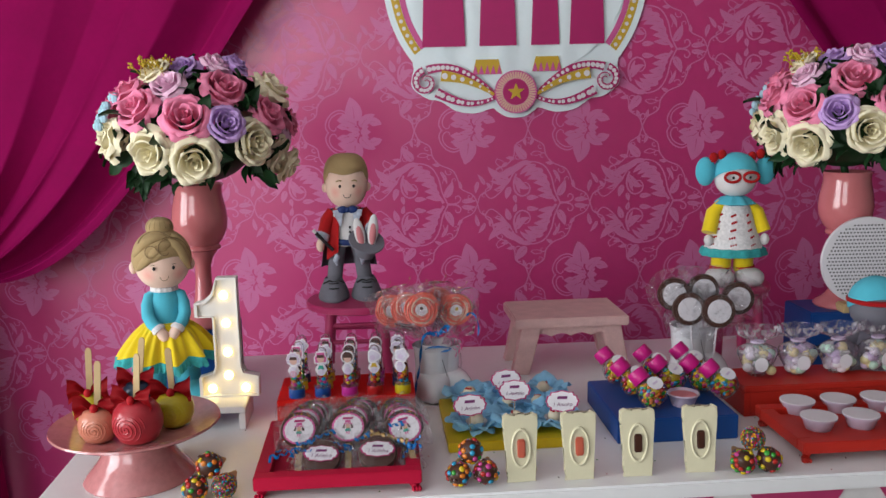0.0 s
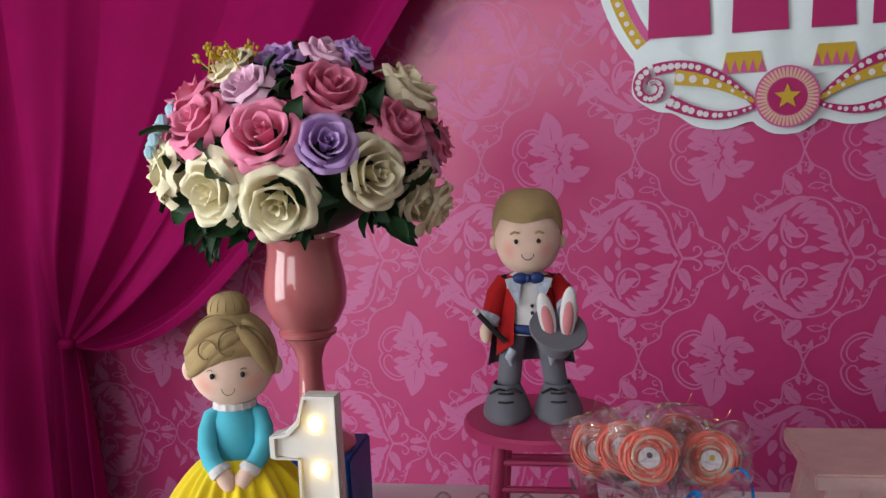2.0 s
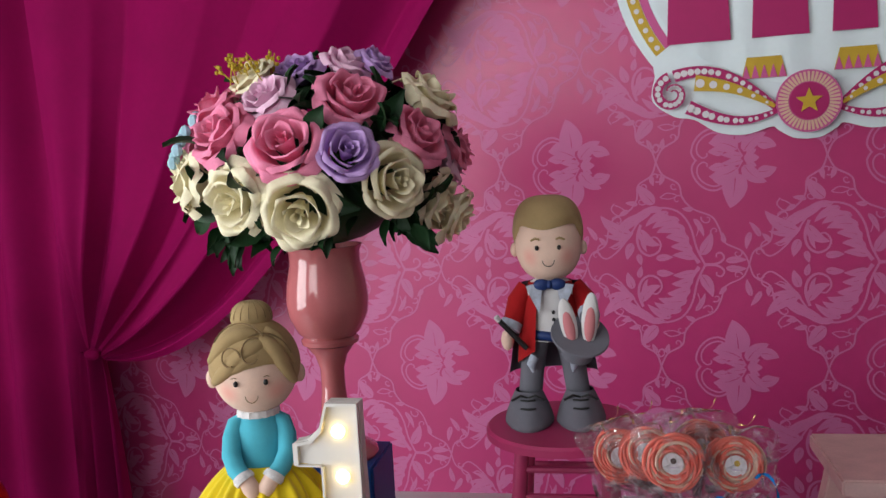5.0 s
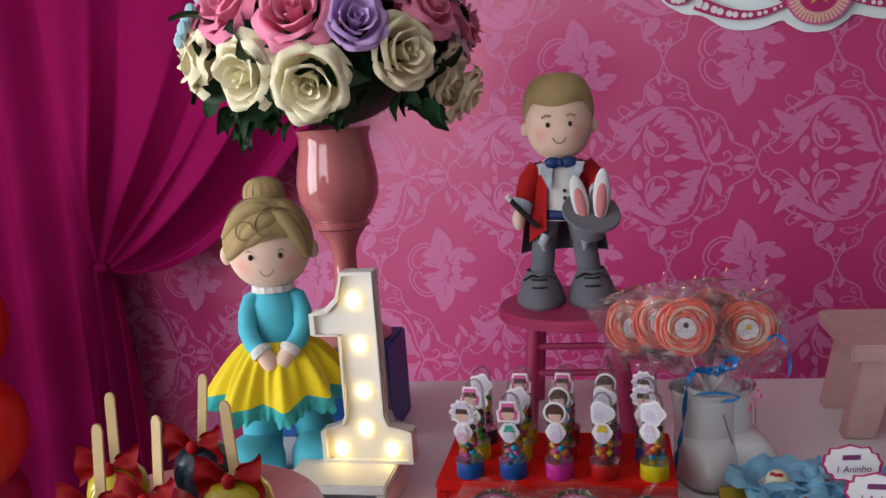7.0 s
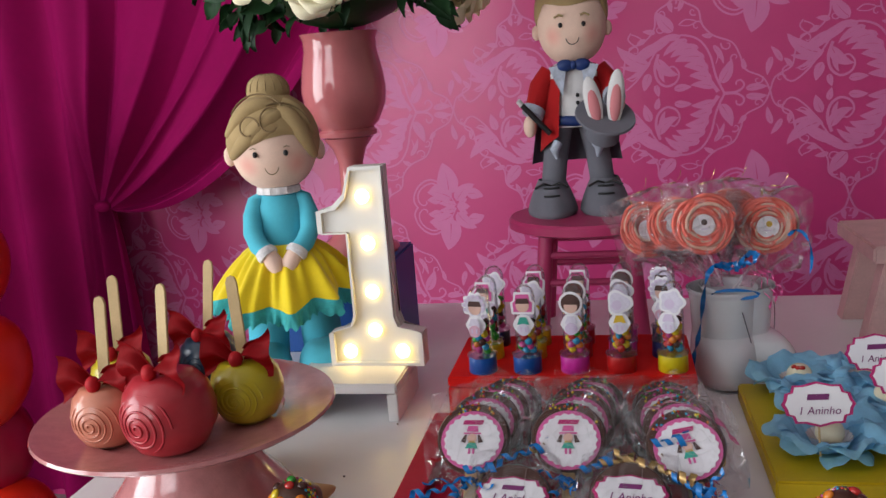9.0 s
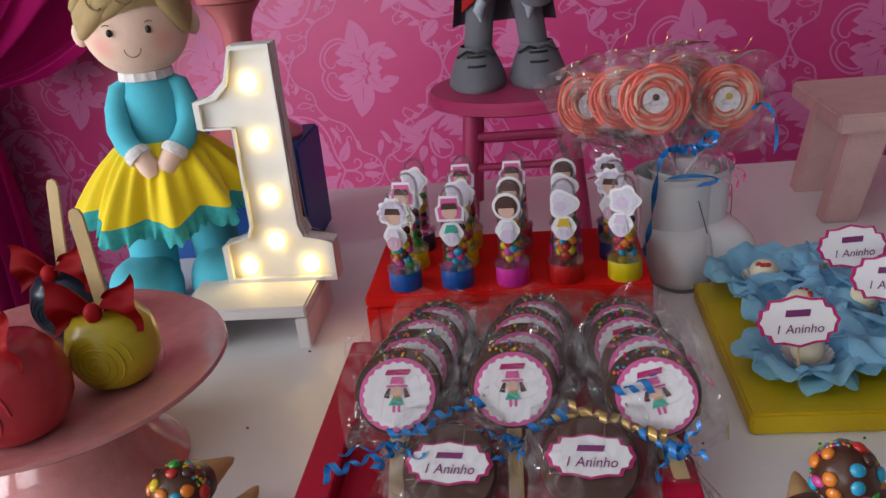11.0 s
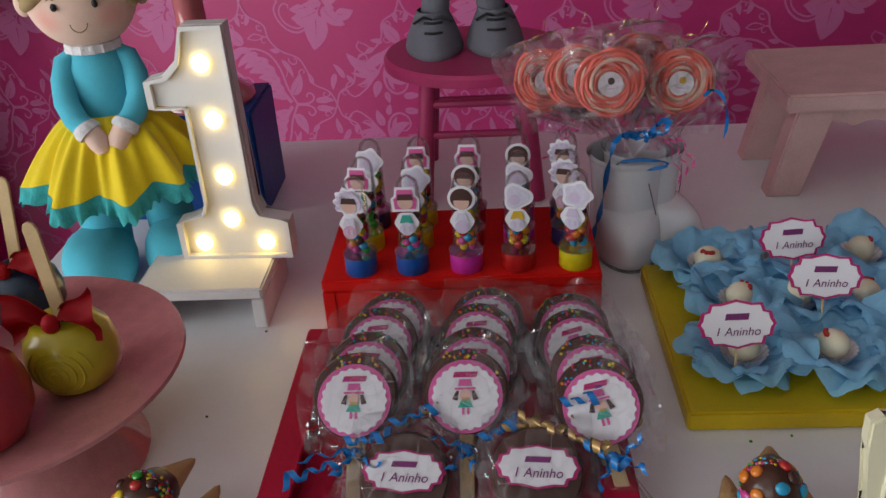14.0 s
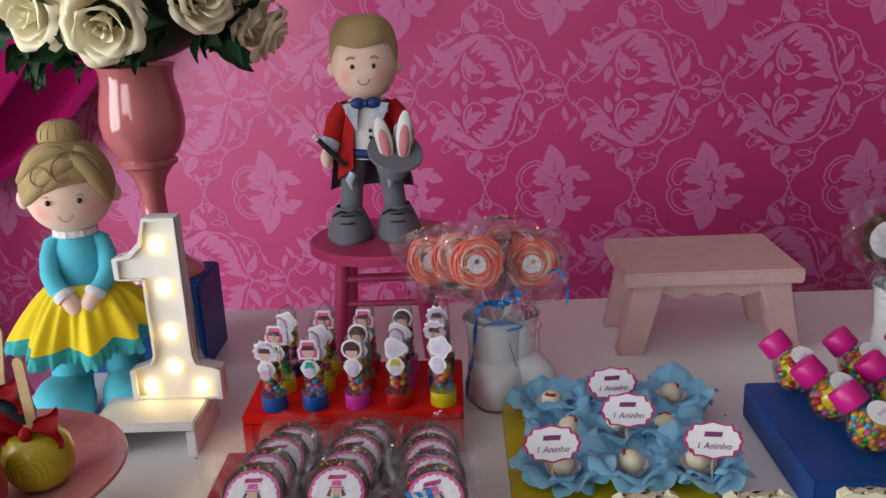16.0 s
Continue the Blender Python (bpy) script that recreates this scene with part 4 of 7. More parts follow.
def boy(bm):
    for s in (-1, 1):
        start = len(bm.verts)
        def shoe(u, v):
            a = 2 * math.pi * u
            fw = max(0.0, -math.sin(a))
            w = min(1.0, v / 0.12) ** 0.5 * 0.10 + 0.90
            rx = (0.0345 - 0.0165 * v ** 1.5) * w
            ry = (0.034 - 0.014 * v ** 1.3 + 0.020 * fw * (1 - v) ** 0.8) * w
            return (s * 0.0365 + rx * math.cos(a), -0.004 + ry * math.sin(a), 0.060 * v)
        surf(bm, shoe, 28, 14, True, False, 3)
        surf(bm, lambda u, v: Vector(shoe(u, 0)) * (1 - v) + Vector((s * 0.0365, -0.008, 0)) * v, 28, 1, True, False, 3)
        for k in (-1, 1):
            tube(bm, [(s * 0.0365, -0.028, 0.052), (s * 0.0365 + k * 0.010, -0.030, 0.057), (s * 0.0365 + k * 0.022, -0.031, 0.049)], 0.0021, 6, 7)
            tube(bm, [(s * 0.0365 - 0.010, -0.035 - 0.004 * k, 0.043 - 0.006 * k), (s * 0.0365, -0.0385 - 0.004 * k, 0.043 - 0.006 * k), (s * 0.0365 + 0.010, -0.035 - 0.004 * k, 0.043 - 0.006 * k)], 0.0018, 6, 7)
        bm.verts.ensure_lookup_table()
        for v in bm.verts[start:]:
            v.co.x = s * 0.040 + (v.co.x - s * 0.0365) * 1.14
            v.co.y *= 1.08
            v.co.z *= 0.80
        tube(bm, [(s * 0.038, 0.004, 0.036), (s * 0.032, 0.003, 0.08), (s * 0.022, 0.002, 0.138)], [0.0185, 0.0185, 0.022], 18, 3)
    lathe(bm, [(0.036, 0.118), (0.038, 0.135), (0.038, 0.165), (0.040, 0.188), (0.030, 0.200), (0.016, 0.206)], 24, 4, Matrix.Diagonal((1, 0.72, 1, 1)))
    tube(bm, [(-0.030, -0.018, 0.128), (0, -0.029, 0.126), (0.030, -0.018, 0.128)], 0.007, 10, 6)
    for z in (0.150, 0.160):
        ball(bm, (0.004, -0.0285, z), 0.0028, 8, 6, 7)
    def coat(u, v):
        a = radians(-62 + 304 * u)
        r = 0.043 + 0.012 * v - 0.010 * (1 - v) ** 4
        y = 0.76
        drop = 0.100 + 0.014 * math.cos(a * 2)
        return (r * math.cos(a), r * y * math.sin(a) + 0.002, 0.200 - drop * v)
    surf(bm, coat, 48, 12, False, False, 5)
    surf(bm, lambda u, v: ((0.047 + 0.022 * v) * math.cos(radians(-4 + 188 * u)), 0.010 + (0.040 + 0.006 * v) * 0.8 * math.sin(radians(-4 + 188 * u)) + 0.003 * math.sin(u * 18), 0.196 - 0.128 * v), 36, 8, False, False, 3)
    for s in (-1, 1):
        lapel = [(s * 0.010, 0.202), (s * 0.036, 0.198), (s * 0.031, 0.186), (s * 0.017, 0.160)]
        slab(bm, lapel if s > 0 else lapel[::-1], -0.0365, -0.031, 9)
        tube(bm, [(s * 0.027, -0.030, 0.10), (s * 0.033, -0.033, 0.09), (s * 0.030, -0.031, 0.078)], [0.007, 0.007, 0.002], 8, 9)
    tube(bm, [(-0.036, 0, 0.192), (-0.050, -0.004, 0.172), (-0.060, -0.012, 0.142)], [0.014, 0.017, 0.015], 16, 5)
    tube(bm, [(-0.060, -0.012, 0.146), (-0.064, -0.016, 0.136)], 0.0165, 16, 9)
    ball(bm, (-0.068, -0.020, 0.122), (0.010, 0.010, 0.015), 12, 10, 0)
    tube(bm, [(0.036, 0, 0.192), (0.052, -0.006, 0.172), (0.056, -0.022, 0.156)], [0.014, 0.017, 0.015], 16, 5)
    tube(bm, [(0.056, -0.02, 0.158), (0.058, -0.030, 0.153)], 0.016, 16, 9)
    ball(bm, (0.062, -0.036, 0.146), (0.010, 0.013, 0.012), 12, 10, 0)
    tube(bm, [(-0.083, -0.040, 0.158), (-0.078, -0.038, 0.152)], 0.004, 10, 4)
    tube(bm, [(-0.078, -0.038, 0.152), (-0.038, -0.034, 0.112)], 0.004, 10, 7)
    hat = Matrix.Translation((0.042, -0.048, 0.130)) @ pose(0, 0, 0, 30, 10, 0)
    lathe(bm, [(0.001, 0.002), (0.043, 0.004), (0.044, 0.001), (0.028, -0.003), (0.024, -0.006), (0.025, -0.030), (0.020, -0.034), (0.001, -0.035)], 32, 3, hat)
    for x, tilt, h in ((-0.010, 12, 0.064), (0.012, -6, 0.070)):
        e = Matrix.Translation((0.042 + x, -0.054, 0.120)) @ pose(0, 0, 0, 6, -tilt, 0)
        ball(bm, (0, 0, h * 0.5), (0.0125, 0.006, h * 0.52), 14, 12, 4, e)
        ball(bm, (0, -0.0035, h * 0.42), (0.0085, 0.0045, h * 0.36), 12, 10, 8, e)
    for s in (-1, 1):
        ball(bm, (s * 0.012, -0.034, 0.199), (0.013, 0.006, 0.008), 12, 8, 6)
    ball(bm, (0, -0.036, 0.199), (0.005, 0.005, 0.006), 10, 8, 6)
    hz = 0.252
    ball(bm, (0, 0, hz), (0.051, 0.046, 0.051), 32, 20, 0, power=0.78)
    for s in (-1, 1):
        ball(bm, (s * 0.052, 0.003, hz - 0.008), (0.007, 0.006, 0.010), 12, 8, 0)
        ball(bm, (s * 0.0165, -0.0455, hz - 0.002), (0.003, 0.0026, 0.0034), 10, 8, 7)
        tube(bm, [(s * 0.025, -0.044, hz + 0.008), (s * 0.018, -0.046, hz + 0.011), (s * 0.012, -0.0465, hz + 0.009)], 0.0015, 6, 2)
    tube(bm, [(0.009 * math.cos(a), -0.0468 + 0.001 * abs(math.cos(a)), hz - 0.019 + 0.008 * math.sin(a)) for a in [math.pi + k * math.pi / 8 for k in range(9)]], 0.0006, 5, 7)
    def cap(u, v):
        a = 2 * math.pi * u
        front = max(0.0, -math.sin(a))
        low = 1.80 - 0.47 * min(1.0, front * 1.9) ** 1.5 + 0.06 * math.sin(a * 3 + 0.4) * front
        th = v * low
        st = math.sin(th) ** 0.62 if th < math.pi / 2 else math.sin(th)
        ct = math.cos(th)
        ct = math.copysign(abs(ct) ** 0.85, ct)
        st *= 1 - 0.10 * max(0.0, (v - 0.85) / 0.15)
        return (0.0545 * st * math.cos(a), 0.0495 * st * math.sin(a) + 0.001, hz + 0.008 + 0.058 * ct)
    surf(bm, cap, 48, 16, True, False, 2)


doll_parts("cloth_doll", "felt boy doll in red jacket holding a grey hat", on_table(-0.173, 1.920, TOP + 0.172, 3) @ Matrix.Diagonal((0.92, 0.95, 1.03, 1)), ["skin_boy", "black", "hair", "grey_felt", "white_felt", "red_felt", "navy", "black", "pink_felt", "stripe_cloth"], boy)


def clown(bm):
    for s in (-1, 1):
        ball(bm, (s * 0.036, -0.016, 0.018), (0.034, 0.046, 0.022), 18, 10, 0, power=0.75)
        tube(bm, [(s * 0.028, 0.004, 0.030), (s * 0.026, 0.003, 0.085)], 0.024, 16, 1)
        tube(bm, [(s * 0.03, 0.004, 0.032), (s * 0.029, 0.004, 0.042)], 0.0255, 16, 5)
    lathe(bm, [(0.072, 0.074), (0.070, 0.088), (0.052, 0.14), (0.038, 0.185), (0.02, 0.205)], 32, 4, Matrix.Diagonal((1, 0.8, 1, 1)))
    lathe(bm, [(0.078, 0.070), (0.080, 0.074), (0.074, 0.088), (0.066, 0.090)], 48, 2, Matrix.Diagonal((1, 0.8, 1, 1)), wob=lambda a, k: 1 + 0.04 * math.sin(a * 12))
    for s in (-1, 1):
        tube(bm, [(s * 0.030, 0, 0.190), (s * 0.052, -0.004, 0.170), (s * 0.066, -0.018, 0.125)], [0.014, 0.018, 0.018], 14, 1)
        ball(bm, (s * 0.068, -0.022, 0.108), (0.011, 0.011, 0.014), 12, 8, 0)
    lathe(bm, [(0.03, 0.188), (0.046, 0.192), (0.030, 0.206), (0.014, 0.21)], 32, 3, wob=lambda a, k: 1 + 0.12 * math.sin(a * 8))
    for k in range(44):
        a = radians(-160 + (k * 47) % 140)
        z = 0.096 + (k * 0.0171) % 0.085
        r = 0.0665 - (z - 0.09) * 0.31
        ball(bm, (r * math.cos(a), r * 0.8 * math.sin(a), z), 0.0032, 6, 4, 5)
    hz = 0.255
    ball(bm, (0, 0, hz), (0.050, 0.046, 0.047), 28, 16, 0, power=0.8)
    def cap(u, v):
        a = 2 * math.pi * u
        front = max(0.0, -math.sin(a))
        th = v * (1.8 - 0.5 * front)
        return (0.054 * math.sin(th) * math.cos(a), 0.050 * math.sin(th) * math.sin(a), hz + 0.006 + 0.050 * math.cos(th))
    surf(bm, cap, 40, 14, True, False, 3)
    for s in (-1, 1):
        ball(bm, (s * 0.072, 0.004, hz + 0.012), (0.024, 0.020, 0.034), 16, 10, 3)
        for q in (-1, 1):
            ball(bm, (s * 0.046 + q * 0.010, -0.006, hz + 0.048 + 0.003 * q), (0.011, 0.007, 0.012), 10, 8, 5)
        tube(bm, [(s * 0.022 + 0.018 * math.cos(k * math.pi / 8), -0.049 + 0.004 * abs(math.cos(k * math.pi / 8)), hz + 0.001 + 0.011 * math.sin(k * math.pi / 8)) for k in range(17)], 0.0035, 8, 5)
        ball(bm, (s * 0.02, -0.045, hz), (0.003, 0.0026, 0.0034), 8, 6, 6)


doll_parts("cloth_doll", "felt clown doll with aqua hair, red glasses and dotted dress", on_table(0.705, 1.968, TOP + 0.180, -4) @ Matrix.Diagonal((0.94, 0.94, 0.97, 1)), ["white_felt", "skirt", "teal", "aqua", "white_lace", "red_felt", "black"], clown)


def sitter(bm):
    lathe(bm, [(0.075, 0), (0.078, 0.02), (0.062, 0.08), (0.04, 0.12), (0.02, 0.135)], 28, 0)
    ball(bm, (0, 0, 0.175), (0.050, 0.048, 0.050), 24, 14, 0)
    def cap(u, v):
        a = 2 * math.pi * u
        th = v * (1.75 - 0.5 * max(0.0, -math.sin(a)))
        return (0.054 * math.sin(th) * math.cos(a), 0.052 * math.sin(th) * math.sin(a), 0.184 + 0.056 * math.cos(th))
    surf(bm, cap, 36, 12, True, False, 1)
    lathe(bm, [(0.052, 0.186), (0.056, 0.188), (0.056, 0.194), (0.052, 0.196)], 32, 2)
    for s in (-1, 1):
        tube(bm, [(s * 0.035, 0, 0.115), (s * 0.065, -0.02, 0.09), (s * 0.05, -0.06, 0.06)], 0.018, 12, 0)


doll_parts("cloth_doll", "grey felt doll with an aqua cap and red band", on_table(0.925, 1.735, TOP, -10), ["grey_felt", "aqua", "red_felt"], sitter)


# ---- roses ----
def rose_mesh(seed):
    """A tight bud inside whorls of wide petals whose lips flare, roll back and ruffle."""
    rng = random.Random(seed)
    bm = B()
    #        count, foot, mouth, height, half width, roll of the lip
    whorls = ((3, 0.05, 0.10, 0.92, 2.0, 0.03), (3, 0.14, 0.28, 1.00, 1.35, 0.06), (4, 0.30, 0.52, 0.98, 1.05, 0.12), (5, 0.42, 0.72, 0.84, 0.86, 0.20), (5, 0.46, 0.84, 0.62, 0.84, 0.26))
    turn = rng.uniform(0, 6)
    for n, foot, mouth, high, half, roll in whorls:
        turn += rng.uniform(0.4, 0.9)
        for k in range(n):
            a = turn + 2 * math.pi * k / n + rng.uniform(-0.14, 0.14)
            mo, hi, ha, ro = mouth * rng.uniform(0.92, 1.08), high * rng.uniform(0.94, 1.05), half * rng.uniform(0.9, 1.1), roll * rng.uniform(0.6, 1.5)
            ph, skew, peak = rng.uniform(0, 6), rng.uniform(-0.06, 0.06), rng.uniform(-0.3, 0.3)
            def petal(u, v):
                q = 2 * u - 1
                s = max(0.0, (v - 0.66) / 0.34)
                spread = 0.42 + 0.58 * math.sin(min(1.0, v * 1.2) * math.pi / 2)
                ang = a + q * ha * spread * (1 - 0.34 * s ** 3)
                belly = math.sin(min(1.0, v * 1.05) * math.pi / 2) ** 0.8
                r = foot + (mo - foot) * belly + ro * s ** 2 * (1.0 - 0.5 * q * q) + skew * q * v + 0.05 * mo * q * q * v
                r += 0.030 * s * math.sin(q * 4.2 + ph) * (0.4 + mo)
                z = hi * v ** 0.9 - 0.16 * hi * abs(q) ** 2.6 * v ** 2 - ro * 1.1 * s ** 3 + 0.035 * s * math.sin(q * 5.5 + ph) * (0.3 + mo)
                z += 0.05 * s * max(0.0, 1 - 4 * (q - peak) ** 2)
                return (r * math.cos(ang), r * math.sin(ang), z - 0.16)
            surf(bm, petal, 12, 10)
    me = bpy.data.meshes.new("rose")
    bmesh.ops.recalc_face_normals(bm, faces=bm.faces)
    bm.to_mesh(me)
    bm.free()
    me.shade_smooth()
    me.materials.append(PETAL["cream"])
    return me


ROSES = [rose_mesh(s) for s in (3, 8, 21, 34, 55)]
BOUQUET = [
    ("coral", -121, 28, 1.02, 0.046), ("coral", -81, 19, 1.02, 0.049), ("coral", -44, 50, 1.02, 0.047), ("coral", -18, 20, 1.04, 0.043), ("coral", -142, 42, 1.12, 0.040),
    ("coral", 14, 11, 1.12, 0.036), ("blush", -105, 54, 1.04, 0.038), ("blush", -17, 74, 1.22, 0.036), ("blush", 17, 2, 1.05, 0.036), ("lilac", -56, 12, 1.05, 0.038),
    ("lilac", -106, 77, 1.15, 0.036), ("lilac", -3, 66, 1.3, 0.028), ("cream", -107, -12, 1.0, 0.048), ("cream", -77, -20, 1.02, 0.050), ("cream", -36, -6, 1.02, 0.046),
    ("cream", -1, -22, 1.02, 0.046), ("cream", 8, 41, 1.2, 0.048), ("cream", -146, 0, 1.05, 0.045), ("cream", 12, -28, 1.2, 0.040), ("cream", -132, 63, 1.2, 0.034)]
BOUQUET_BACK = [("cream", 60, 10, 1.05, 0.046), ("coral", 100, 25, 1.05, 0.046), ("blush", 140, 10, 1.05, 0.042), ("cream", 175, 5, 1.05, 0.046), ("lilac", 80, 55, 1.05, 0.038),
                ("coral", 50, 40, 1.1, 0.044), ("cream", 120, -10, 1.05, 0.046), ("blush", 165, 40, 1.1, 0.040), ("coral", 195, 22, 1.1, 0.04), ("cream", 90, -12, 1.05, 0.045)]


def bouquet(label, m):
    t = thing("flower_arrangement", label, "flowers", m)
    rng = random.Random(5)
    a_, c_ = 0.172, 0.122
    blooms = []
    for k, (col, az, el, f, size) in enumerate(BOUQUET + BOUQUET_BACK):
        d = Vector((math.cos(radians(el)) * math.cos(radians(az)) * a_, math.cos(radians(el)) * math.sin(radians(az)) * a_, math.sin(radians(el)) * c_)) * f
        n = Vector((d.x / a_ ** 2, d.y / a_ ** 2, d.z / c_ ** 2)).normalized()
        n = (n + Vector((0, 0, 0.10)) + Vector((math.cos(radians(az)), math.sin(radians(az)), 0)) * (0.6 if el > 45 else 0.1)).normalized()
        blooms.append((d + n * size * 0.3, size))
        ob = new("rose", ROSES[k % 5])
        ob.parent = t
        ob.matrix_basis = Matrix.Translation(d - n * size * 0.35) @ n.to_track_quat("Z", "Y").to_matrix().to_4x4() @ pose(0, 0, 0, 0, 0, rng.uniform(0, 360)) @ Matrix.Diagonal((size * 0.98, size * 0.98, size * 1.05, 1))
        ob.material_slots[0].link = "OBJECT"
        ob.material_slots[0].material = PETAL[col]
        ob["label"] = {"coral": "coral pink cloth rose", "blush": "pale pink cloth rose", "lilac": "lilac cloth rose", "cream": "cream cloth rose", "sky": "pale blue blossom"}[col]
    bm = B()
    for k in range(14):
        az, el = radians(-150 + rng.uniform(-8, 12)), radians(rng.uniform(8, 36))
        d = Vector((math.cos(el) * math.cos(az) * a_, math.cos(el) * math.sin(az) * a_, math.sin(el) * c_)) * 1.17
        ball(bm, d, (0.008, 0.007, 0.009), 7, 5)
    part("blue_blossoms", bm, PETAL["sky"], t)
    bm = B()
    for k in range(420):
        az, el = rng.uniform(0, 2 * math.pi), rng.uniform(-0.5, 1.45)
        d = Vector((math.cos(el) * math.cos(az) * a_, math.cos(el) * math.sin(az) * a_, math.sin(el) * c_)) * rng.uniform(0.70, 1.0)
        if el < -0.3:
            d *= 0.96
        n = Vector((d.x / a_ ** 2, d.y / a_ ** 2, d.z / c_ ** 2)).normalized()
        side = n.orthogonal().normalized()
        tilt = rng.uniform(0.5, 1.2)
        side = Matrix.Rotation(rng.uniform(0, 6.28), 3, n) @ side
        way = (n * (1.2 - tilt) + side * tilt + Vector((0, 0, -0.1 if el < 0 else 0.1))).normalized()
        length, width = rng.uniform(0.038, 0.064), rng.uniform(0.022, 0.034)
        if any((d + way * length * f - c).length < r * 0.95 for c, r in blooms for f in (0.5, 1.0)):
            continue
        q = way.cross(n).normalized()
        up = q.cross(way)
        def lf(u, v, d=d, way=way, q=q, up=up, length=length, width=width):
            w = width * math.sin(math.pi * min(0.97, v + 0.03) ** 0.8)
            s = 2 * u - 1
            return d + way * v * length + q * s * w * 0.5 + up * (0.006 * s * s + 0.010 * math.sin(v * 2.6))
        surf(bm, lf, 2, 5)
    for az, k in ((-128, 9), (-122, 7), (-20, 8), (-12, 6), (-95, 4), (-60, 4), (30, 6), (110, 6), (170, 6)):
        for i in range(k):
            b = radians(az + rng.uniform(-7, 7))
            d = Vector((math.cos(b) * rng.uniform(0.11, 0.165), math.sin(b) * rng.uniform(0.11, 0.165), -0.052 - rng.uniform(0.0, 0.035)))
            way = Vector((math.cos(b) * 0.5 + rng.uniform(-0.5, 0.5), math.sin(b) * 0.5 + rng.uniform(-0.5, 0.5), -0.75)).normalized()
            q = way.cross(Vector((rng.uniform(-0.6, 0.6), -1, 0.3))).normalized()
            up = q.cross(way)
            length, width = rng.uniform(0.026, 0.044), rng.uniform(0.014, 0.022)
            surf(bm, lambda u, v: d + way * v * length + q * (2 * u - 1) * 0.5 * width * math.sin(math.pi * min(0.97, v + 0.03) ** 0.8) + up * (0.004 * (2 * u - 1) ** 2 + 0.007 * math.sin(v * 2.6)), 2, 5)
    foliage = part("foliage", bm, M["leaf"], t, "dark green cloth leaves", angle=180)
    foliage["kind"] = "stuff"
    bm = B()
    for k in range(16):
        p = Vector((rng.uniform(-0.09, -0.03), rng.uniform(-0.10, -0.02), 0.11 + rng.uniform(0.0, 0.02)))
        tip = p + Vector((rng.uniform(-0.03, 0.02), rng.uniform(-0.02, 0.01), rng.uniform(0.02, 0.045)))
        tube(bm, [p, tip], 0.0009, 5)
        for i in range(5):
            ball(bm, p.lerp(tip, 0.5 + 0.1 * i) + Vector((rng.uniform(-0.006, 0.006), 0, rng.uniform(-0.003, 0.003))), 0.003, 6, 4)
    part("filler_sprig", bm, M["spray"], t, "tiny yellow sprigs")
    part("foam_core", ball(B(), (0, 0, -0.012), (0.115, 0.115, 0.088), 24, 14), M["leaf"], t)
    part("stem", tube(B(), [(0, 0, -0.09), (0.004, 0.012, -0.15)], 0.008, 12), M["leaf"], t)
    return t


bouquet("dome of coral, cream, lilac and pale pink cloth roses in vase", pose(-0.468, 1.825, 1.338))
bouquet("dome of pale pink, coral and cream cloth roses in vase", pose(0.942, 1.96, 1.335, 0, 0, -62))

# ---- tags, writing ----
def text_mesh(body, size, material, parent, m, shear=0.25):
    c = bpy.data.curves.new("writing", "FONT")
    c.body, c.size, c.shear, c.align_x, c.align_y, c.extrude = body, size, shear, "CENTER", "CENTER", 0.0001
    tmp = new("writing", c)
    bpy.context.view_layer.update()
    me = bpy.data.meshes.new_from_object(tmp.evaluated_get(bpy.context.evaluated_depsgraph_get()))
    bpy.data.objects.remove(tmp)
    me.materials.clear()
    me.materials.append(material)
    ob = new("writing", me)
    ob.parent = parent
    ob.matrix_basis = m
    return ob


UP = pose(0, 0, 0, 90, 0, 0)
WRITING = {}


def bracket_outline(w, h, k=1.0):
    """The scalloped outline of the name tags."""
    w, h = w * k, h * k
    q = [(0.5, 0.0), (0.46, 0.10), (0.44, 0.24), (0.36, 0.27), (0.33, 0.42), (0.20, 0.42), (0.10, 0.46), (0.0, 0.5)]
    r = [(x * w, z * h) for x, z in q]
    return r + [(-x, z) for x, z in r[-2::-1]] + [(-x, -z) for x, z in r[1:]] + [(x, -z) for x, z in r[-2:0:-1]]


def name_tag(parent, m, w=0.052, h=0.032):
    """A white card with a magenta scalloped border; front towards -y."""
    ob = part("card", slab(B(), bracket_outline(w, h), -0.0004, 0.0004), M["paper_magenta"], parent, "white name card with magenta scalloped border")
    ob.matrix_basis = m
    part("face", slab(B(), bracket_outline(w, h, 0.9), -0.0011, -0.0006), M["paper"], ob)
    bar = part("bar", slab(B(), [(-0.15 * w, 0.09 * h), (0.14 * w, 0.09 * h), (0.16 * w, 0.22 * h), (-0.13 * w, 0.22 * h)], -0.0017, -0.0013), M["ink"], ob)
    if "t" not in WRITING:
        WRITING["t"] = text_mesh("1 Aninho", 0.0080, M["ink"], ob, Matrix())
        tx = WRITING["t"]
    else:
        tx = new("writing", WRITING["t"].data)
        tx.parent = ob
    tx.matrix_basis = Matrix.Translation((0, -0.0016, -0.15 * h)) @ UP @ Matrix.Diagonal((w / 0.052, w / 0.052, 1, 1))
    return ob


